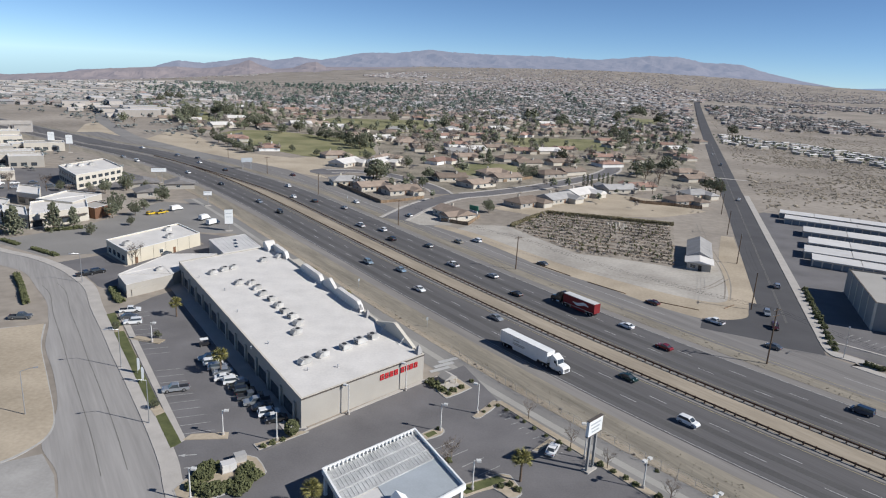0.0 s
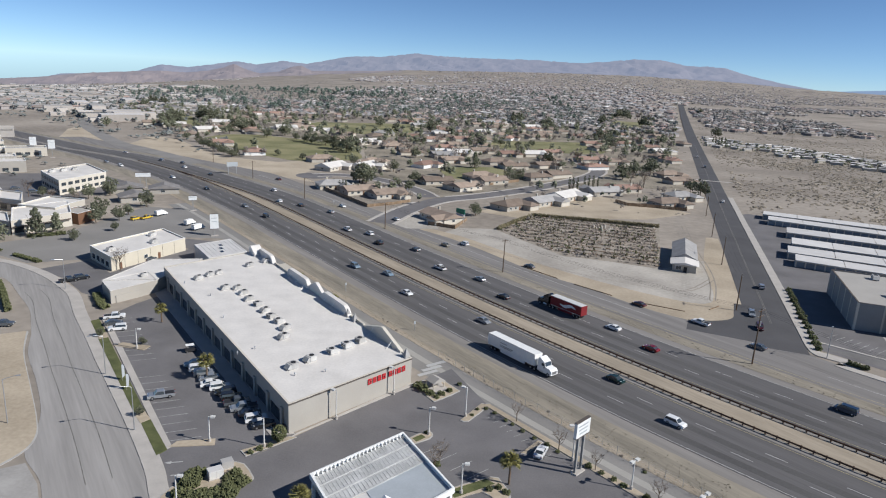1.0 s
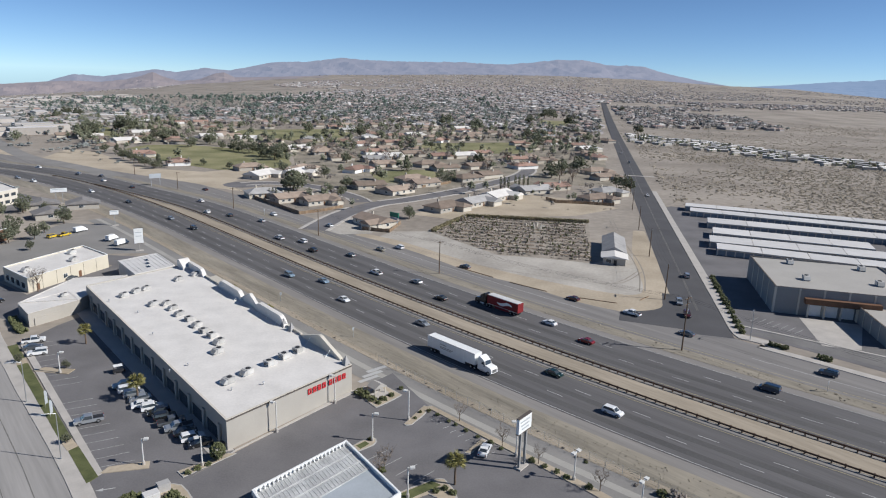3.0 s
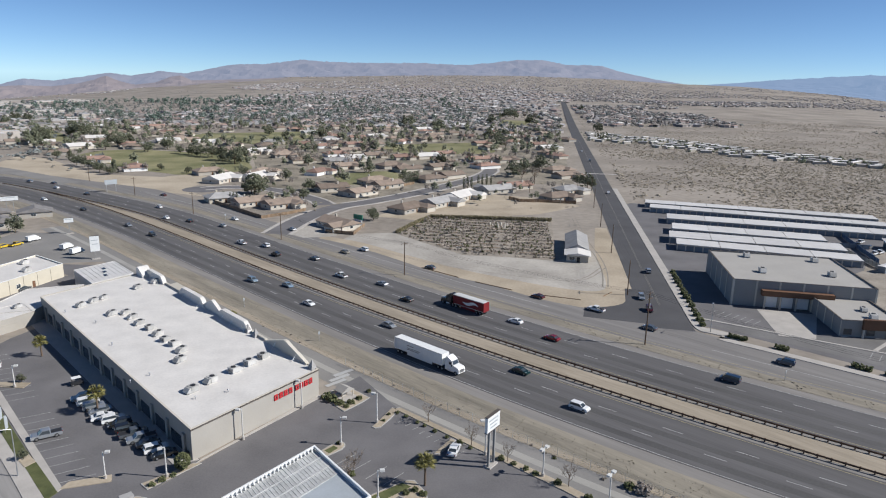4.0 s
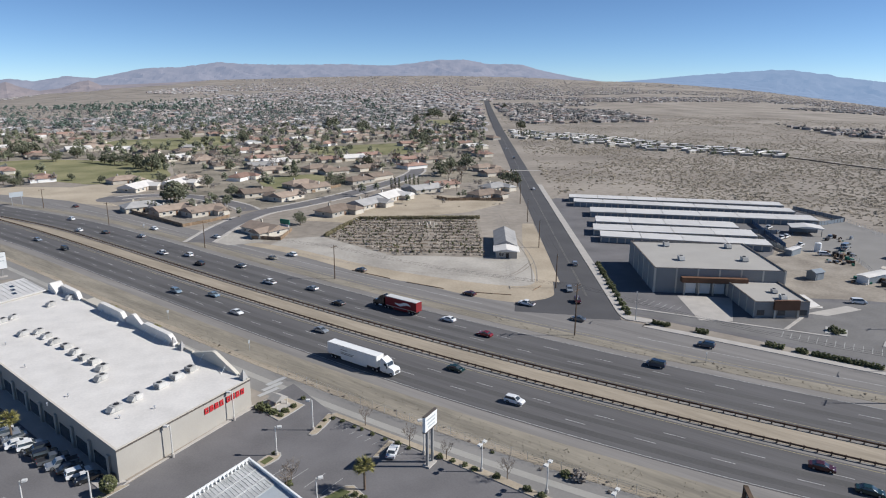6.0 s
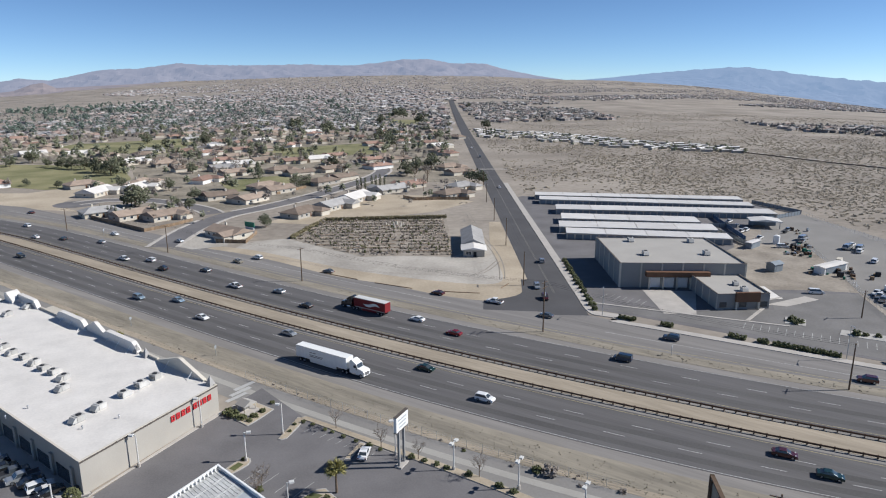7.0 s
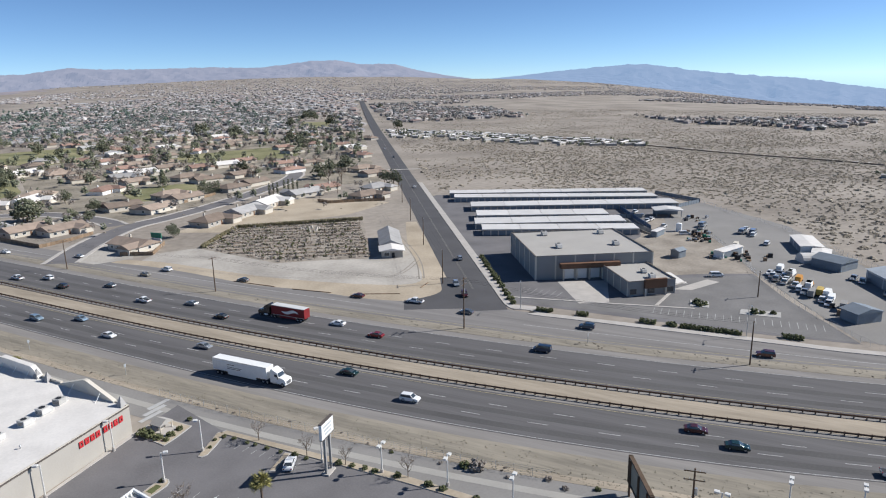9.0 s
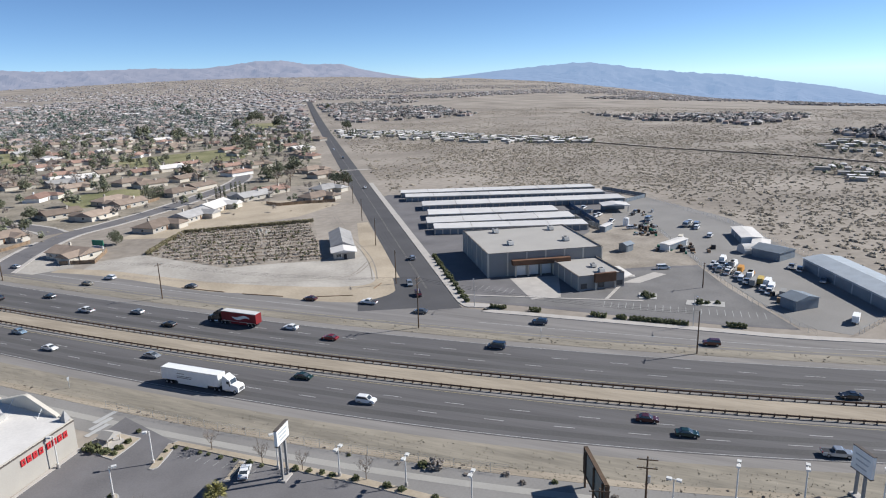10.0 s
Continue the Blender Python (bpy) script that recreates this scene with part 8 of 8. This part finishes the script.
# ---- distant town, scrub and woods as uncounted stuff ----
def stuff(name, verts, faces, mat, label, category):
    me = bpy.data.meshes.new(name)
    me.from_pydata(verts, [], faces)
    me.materials.append(M[mat])
    me.update()
    return tagged(new(name, me), label, category, kind="stuff")


def far_spot(r_, lo, hi, a0, a1):
    d = math.sqrt(r_.uniform(lo * lo, hi * hi)) if hi < 1800 else lo * (hi / lo) ** r_.random()
    a = radians(r_.uniform(a0, a1))
    return d * math.sin(a), d * math.cos(a), d


EAST_EDGE = [(20, 1500), (30, 1480), (36, 1560), (41.7, 1471), (45, 1250), (49, 1059), (56, 985), (66.7, 763), (75, 700)]
EAST_BLOCK = [(480, 1010), (640, 1000), (735, 990), (860, 1320), (740, 1430), (620, 1420), (560, 1250)]


def built_east(x, y, d):
    """Where the town stands east of the side road: one block near the road, and all beyond the open desert."""
    if inside_poly((x, y), EAST_BLOCK):
        return True
    return d > interp(EAST_EDGE, math.degrees(math.atan2(x, y))) and density(x * 0.5, y * 1.8) > (0.02 if d < 2000 else -0.2)


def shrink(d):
    """Size factor by distance, fitted to the camera's view of the shortened land."""
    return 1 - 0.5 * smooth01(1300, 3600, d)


BARE_FROM = [(-24, 2050), (-12, 2000), (-7, 2020), (-3, 2150), (-1, 2300), (3, 2420), (8, 2550)]
BARE_TO = [(-24, 3500), (-15, 3300), (-11, 2700), (-7, 2380), (-3, 2500), (-1, 2760), (3, 2700), (8, 2550)]


def bare_land(x, y, d):
    """A strip of open desert between the wooded quarter and the pale houses at the foot of the hills."""
    az = math.degrees(math.atan2(x, y))
    wave = 120 * density(x * 1.7, y * 1.7)
    return -24 < az < 8 and interp(BARE_FROM, az) + wave < d < interp(BARE_TO, az) + wave


def density(x, y):
    return noise.noise(Vector((x * 0.0022, y * 0.0022, 5.0)))


wv, wf, roofs = [], [], {"shingle": ([], []), "shingle_grey": ([], []), "tile_red": ([], []), "membrane": ([], [])}
r = random.Random(77)
count = 0
while count < 15800:
    x, y, d = far_spot(r, 760, 4300, -36, 70) if count < 9000 else far_spot(r, 1500, 4100, -14, 66) if count < 13800 else far_spot(r, 2350, 3900, -15, 1)
    rel = Vector((x, y)) - ROAD_A
    across = rel.x * ROAD_DIR.y - rel.y * ROAD_DIR.x
    if (-12 < across < 26 and rel.dot(ROAD_DIR) < 1700) or any(inside_poly((x, y), g) for g in GREENS):
        count += 0.2
        continue
    east = across > 26
    if not east and d < 960:
        continue
    if east and not built_east(x, y, d):
        count += 0.15
        continue
    if bare_land(x, y, d) and r.random() < 0.95:
        count += 0.3
        continue
    if (not east and density(x * 0.55 + 900, y * 0.55) < (-0.12 if d > 2200 else -0.3)) or (not east and d < 1700 and r.random() < 0.35):
        count += 0.3
        continue
    count += 1
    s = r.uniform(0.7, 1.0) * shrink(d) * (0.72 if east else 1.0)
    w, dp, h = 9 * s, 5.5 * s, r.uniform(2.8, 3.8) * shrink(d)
    a = radians(r.choice((20, 24, 110, 60)) + r.uniform(-8, 8))
    c, sn = math.cos(a), math.sin(a)
    z = land(x, y)
    P = lambda u, v, zz: (x + u * c - v * sn, y + u * sn + v * c, z + zz)
    b = len(wv)
    wv += [P(u, v, zz) for zz in (-3, h) for u, v in ((-w, -dp), (w, -dp), (w, dp), (-w, dp))]
    wf += [(b, b + 1, b + 5, b + 4), (b + 1, b + 2, b + 6, b + 5), (b + 2, b + 3, b + 7, b + 6), (b + 3, b, b + 4, b + 7)]
    rv, rf = roofs[r.choices(("shingle", "shingle_grey", "tile_red", "membrane"), (5, 4, 1.5, 0.8 if d < 2300 else 2.0))[0]]
    b = len(rv)
    e = 0.6
    rv += [P(u, v, h) for u, v in ((-w - e, -dp - e), (w + e, -dp - e), (w + e, dp + e), (-w - e, dp + e))] + [P(-w * 0.6, 0, h + 2.2 * s), P(w * 0.6, 0, h + 2.2 * s)]
    rf += [(b, b + 1, b + 5, b + 4), (b + 2, b + 3, b + 4, b + 5), (b + 1, b + 2, b + 5), (b + 3, b, b + 4)]
# wall and roof colours of far houses shifted to grey, as painted haze
M["far_wall_haze"] = material("far_house_wall_haze", (0.34, 0.315, 0.305), 0.9, 0.15, 0.02, 0.5, 0.0, island=0.35)
stuff("distant_houses", wv, wf, "far_wall_haze", "many small pale houses of the distant town", "houses")
for key, (rv, rf) in roofs.items():
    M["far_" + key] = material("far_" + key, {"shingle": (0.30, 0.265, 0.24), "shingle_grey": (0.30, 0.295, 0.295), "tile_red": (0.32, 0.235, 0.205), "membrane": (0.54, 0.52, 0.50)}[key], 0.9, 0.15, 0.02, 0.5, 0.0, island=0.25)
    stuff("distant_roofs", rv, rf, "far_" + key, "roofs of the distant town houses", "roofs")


def tufts(spots, mat, name, label, category, seed, under=False):
    """Ragged tufts, several to a spot; those looked down upon from far need no underside."""
    q = random.Random(seed)
    vs, fs = [], []
    for x, y, z, s, h, k in spots:
        low = h < s * 1.1
        size = (0.13, 0.26) if k > 60 else (0.2, 0.36) if k > 12 else (0.42, 0.72)
        for _ in range(k):
            a, e, u = q.uniform(0, 6.283), q.uniform(-0.75, 1.0), q.random() ** 0.4
            c = math.sqrt(max(0.0, 1 - e * e))
            rr = s * q.uniform(*size)
            hh = rr * (q.uniform(0.45, 0.7) if low else q.uniform(0.7, 1.0))
            ox, oy = x + s * 0.75 * u * c * math.cos(a), y + s * 0.75 * u * c * math.sin(a)
            oz = z + h * (0.3 if low else 0.56 + 0.34 * u * e)
            b = len(vs)
            a0 = q.uniform(0, 6.28)
            for i in range(5):
                g = a0 + i * 1.2566 + q.uniform(-0.3, 0.3)
                vs.append((ox + rr * math.cos(g) * q.uniform(0.75, 1.15), oy + rr * math.sin(g) * q.uniform(0.75, 1.15), oz + hh * q.uniform(-0.35, 0.35)))
            vs.append((ox + rr * q.uniform(-0.4, 0.4), oy + rr * q.uniform(-0.4, 0.4), oz + hh * 0.8))
            vs.append((ox, oy, max(z - 0.05, oz - hh)))
            for i in range(5):
                j = (i + 1) % 5
                fs.append((b + i, b + j, b + 5))
                if under:
                    fs.append((b + j, b + i, b + 6))
    return stuff(name, vs, fs, mat, label, category)


# leaf and twig tones lightened and greyed: distance haze put into the colour
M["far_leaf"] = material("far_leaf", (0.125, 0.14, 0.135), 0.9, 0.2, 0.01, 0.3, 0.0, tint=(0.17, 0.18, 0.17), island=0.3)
M["far_twig_haze"] = material("far_twig_haze", (0.25, 0.225, 0.205), 0.9, 0.25, 0.01, 0.3, 0.0, island=0.4)
green, brown, hazy, pines = [], [], [], []
count = 0
tufts(yard_trees, "leaf", "yard_trees", "dark green trees between the mobile homes", "trees", 15)
tufts(mid_green, "leaf", "garden_trees", "dark green garden trees among the houses", "trees", 8)
tufts(mid_brown, "leaf_dry", "bare_garden_trees", "bare brown garden trees among the houses", "trees", 9)


def woods(x, y, d):
    """The wooded quarter of the town, a broad belt beyond the golf course that thins out towards the side road."""
    az = math.degrees(math.atan2(x, y))
    thin = 1 - 0.62 * smooth01(-1, 7, az)
    return thin * smooth01(-24, -16, az) * (1 - smooth01(13, 19, az)) * smooth01(960, 1180, d) * (1 - smooth01(1750, 2250 + 12 * az, d))


for i in range(5200):
    x, y, d = far_spot(r, 980, 2500, -24, 19)
    clump = 0.55 + 1.5 * noise.noise(Vector((x * 0.009, y * 0.006, 2.0)))
    if r.random() > woods(x, y, d) * clump or any(inside_poly((x, y), g) for g in GREENS):
        continue
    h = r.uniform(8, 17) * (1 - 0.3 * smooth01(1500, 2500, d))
    if r.random() < 0.72:
        pines.append((x, y, land(x, y), h * r.uniform(0.24, 0.38), h, 20 if d < 1500 else 9))
    else:
        brown.append((x, y, land(x, y), h * 0.3, h * 0.75, 14 if d < 1500 else 7))
while count < 40000:
    x, y, d = far_spot(r, 760, 4400, -38, 72) if count < 20000 else far_spot(r, 1400, 4150, -16, 68)
    rel = Vector((x, y)) - ROAD_A
    across = rel.x * ROAD_DIR.y - rel.y * ROAD_DIR.x
    count += 0.25
    if (-10 < across < 26 and rel.dot(ROAD_DIR) < 1700) or any(inside_poly((x, y), g) and r.random() < 0.97 for g in GREENS):
        continue
    east = across > 26
    if (not east and d < 960) or (bare_land(x, y, d) and r.random() < 0.9):
        continue
    if not east and d > 2300 and r.random() < 0.45:
        continue
    dn = density(x, y)
    if not east and density(x * 0.55 + 900, y * 0.55) < (-0.1 if d > 2200 else -0.3) and r.random() < 0.85:
        continue
    if (east and (not built_east(x, y, d) or r.random() < 0.2)) or (not east and r.random() > (0.5 if d < 1800 else 0.75) + 1.4 * dn):
        continue
    count += 0.75
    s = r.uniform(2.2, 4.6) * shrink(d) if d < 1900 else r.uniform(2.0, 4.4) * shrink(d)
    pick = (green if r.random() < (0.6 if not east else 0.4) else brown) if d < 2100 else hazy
    pick.append((x, y, land(x, y), s, s * r.uniform(1.1, 1.9), 5 if d < 1400 else 3 if d < 2300 else 2))
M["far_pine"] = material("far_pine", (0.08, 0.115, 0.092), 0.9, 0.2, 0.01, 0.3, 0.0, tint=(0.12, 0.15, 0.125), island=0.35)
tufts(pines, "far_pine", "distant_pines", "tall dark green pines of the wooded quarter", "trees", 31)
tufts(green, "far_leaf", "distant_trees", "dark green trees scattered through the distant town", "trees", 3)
# paler again for the farthest trees, haze painted into the leaf colour
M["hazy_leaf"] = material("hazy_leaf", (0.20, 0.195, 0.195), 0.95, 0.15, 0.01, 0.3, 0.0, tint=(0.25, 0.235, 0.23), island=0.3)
tufts(hazy, "hazy_leaf", "farthest_trees", "grey-green trees far out in the town, paled by painted haze", "trees", 12)
tufts(brown, "far_twig_haze", "distant_bare_trees", "bare brown trees scattered through the distant town", "trees", 4)

# pale commercial sheds far to the west
bv, bf, tv, tf = [], [], [], []
spots_w = []
for i in range(760):
    d, az = 640 + 1500 * r.random() ** 1.1, radians(r.uniform(-38, -15))
    x, y = d * math.sin(az), d * math.cos(az)
    if Vector((x, y)).dot(DV) - near_edge(Vector((x, y)).dot(DU)) > -26 and Vector((x, y)).dot(DV) < front_far(Vector((x, y)).dot(DU)) + 70:
        continue
    if any(inside_poly((x, y), g) for g in GREENS) or (x > -260 and d < 900):
        continue
    for _ in range(3):
        s = r.uniform(1.8, 3.8)
        spots_w.append((x + r.uniform(-35, 35), y + r.uniform(-35, 35), land(x, y), s, s * 1.9, 7))
    w, dp, h = (r.uniform(12, 24), r.uniform(6, 10), r.uniform(4.5, 8)) if r.random() < 0.2 else (r.uniform(5, 12), r.uniform(4, 7), r.uniform(3.5, 6))
    a = radians(r.choice((30, 34, 120)))
    c, sn, z = math.cos(a), math.sin(a), land(x, y)
    P = lambda u, v, zz: (x + u * c - v * sn, y + u * sn + v * c, z + zz)
    b = len(bv)
    bv += [P(u, v, zz) for zz in (-3, h) for u, v in ((-w, -dp), (w, -dp), (w, dp), (-w, dp))]
    bf += [(b, b + 1, b + 5, b + 4), (b + 1, b + 2, b + 6, b + 5), (b + 2, b + 3, b + 7, b + 6), (b + 3, b, b + 4, b + 7)]
    b = len(tv)
    tv += [P(u, v, h) for u, v in ((-w, -dp), (w, -dp), (w, dp), (-w, dp))]
    tf += [(b, b + 1, b + 2, b + 3)]
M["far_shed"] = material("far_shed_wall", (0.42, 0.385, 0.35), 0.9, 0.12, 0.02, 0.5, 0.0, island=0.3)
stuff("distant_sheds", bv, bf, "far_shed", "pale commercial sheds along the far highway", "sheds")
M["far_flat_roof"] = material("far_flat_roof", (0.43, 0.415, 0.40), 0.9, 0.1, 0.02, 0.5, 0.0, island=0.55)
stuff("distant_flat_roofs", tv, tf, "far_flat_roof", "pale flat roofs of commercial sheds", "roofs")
for i in range(520):
    d, az = 430 + 800 * r.random(), radians(r.uniform(-34, -14))
    x, y = d * math.sin(az), d * math.cos(az)
    if Vector((x, y)).dot(DV) > front_far(Vector((x, y)).dot(DU)) + 22 or Vector((x, y)).dot(DV) < near_edge(Vector((x, y)).dot(DU)) - 16:
        s = r.uniform(1.4, 3.4)
        spots_w.append((x, y, land(x, y), s, s * 1.3, 6))
# these trees share the leaf colour that has haze painted in
tufts(spots_w, "far_leaf", "roadside_trees", "green trees beside the far highway, paled by painted haze", "trees", 14)

# dark wall across the desert
t = thing("block_wall", "long brown block wall crossing the desert", "wall")
WALL_LINE = densify([(500, 640), (512, 513), (516, 400), (531, 302), (532, 226), (545, 120)], 4)
for a, b in zip(WALL_LINE, WALL_LINE[1:]):
    d = (Vector(b) - Vector(a)).normalized().orthogonal() * 0.4
    part("section", slab([tuple(Vector(a) + d), tuple(Vector(b) + d), tuple(Vector(b) - d), tuple(Vector(a) - d)], 0, 1.0), "shingle", t)
strip_xy("track_desert", [(x + 4, y) for x, y in WALL_LINE], [(x + 12, y) for x, y in WALL_LINE], 0.04, "gravel", "pale dirt track beside the block wall", "track")

# scrub on the open desert east of the side road and other open ground
spots = []
count = 0
while count < 70000:
    k = r.random()
    x, y, d = far_spot(r, 170, 1500, 18, 69)
    count += 0.3
    rel = Vector((x, y)) - ROAD_A
    across = rel.x * ROAD_DIR.y - rel.y * ROAD_DIR.x
    if across < 22 or inside_poly((x, y), WAREHOUSE_LOT) or inside_poly((x, y), [(170, 75), (180, 160), (190, 215), (232, 225), (300, 266), (312, 250), (285, 178), (246, 120), (205, 76)]):
        continue
    if Vector((x, y)).dot(DV) < front_far(Vector((x, y)).dot(DU)) + 12:
        continue
    if (across < 60 and r.random() < 0.5) or r.random() < 0.75 * smooth01(650, 1000, d):
        continue
    count += 0.7
    if noise.noise(Vector((x * 0.012, y * 0.012, 9.0))) < r.uniform(-0.65, 0.15):
        continue
    s = r.uniform(0.6, 1.5) * (1.5 if r.random() < 0.12 else 1.0)
    spots.append((x, y, land(x, y), s, s * r.uniform(0.4, 0.65), 4))
tufts(spots, "scrub", "desert_scrub", "low olive-brown desert scrub on sand", "scrub", 5)
spots = []
for i in range(1500):
    x, y, d = far_spot(r, 300, 1000, -24, 24)
    if free(x, y, 9):
        s = r.uniform(0.5, 1.5)
        spots.append((x, y, 0, s, s * 0.7, 2))
for i in range(380):
    u = r.uniform(-420, 40)
    s = r.uniform(0.15, 0.45)
    spots.append((*hw(u, far_edge(u) + r.uniform(0.6, 4.2)), 0.04, s, s * 0.7, 2))
for i in range(420):
    u = r.uniform(-330, 60)
    s = r.uniform(0.08, 0.22)
    spots.append((*hw(u, near_edge(u) - r.uniform(0.5, 9)), 0.02, s, s * 0.7, 2))
tufts(spots, "scrub", "dry_weeds", "dry weeds on bare ground", "weeds", 6)

spots = []
for i in range(3600):
    u = r.uniform(-340, 75)
    s = r.uniform(0.08, 0.26)
    v = near_edge(u) - (r.gauss(8.2, 0.8) if r.random() < 0.5 else r.uniform(1.2, 9.3))
    spots.append((*hw(u, v), 0.02, s, s * 0.7, 2))
for i in range(800):
    u = r.uniform(-420, 80)
    s = r.uniform(0.08, 0.22)
    spots.append((*hw(u, far_edge(u) + r.uniform(0.4, 4.4)), 0.04, s, s * 0.7, 2))
M["weed"] = material("dry_weed", (0.19, 0.17, 0.12), 0.95, 0.2, 0.3, 3.0, 0.0, tint=(0.25, 0.22, 0.165), island=0.25)
tufts(spots, "weed", "bank_weeds", "dry olive weeds along the road banks", "weeds", 16)

# patterns that were never set down
for slot in [*PROTO, *PLAIN, *(k for kinds in TREES.values() for k in kinds)]:
    if not slot[1]:
        for o in (*slot[0].children_recursive, slot[0]):
            bpy.data.objects.remove(o)
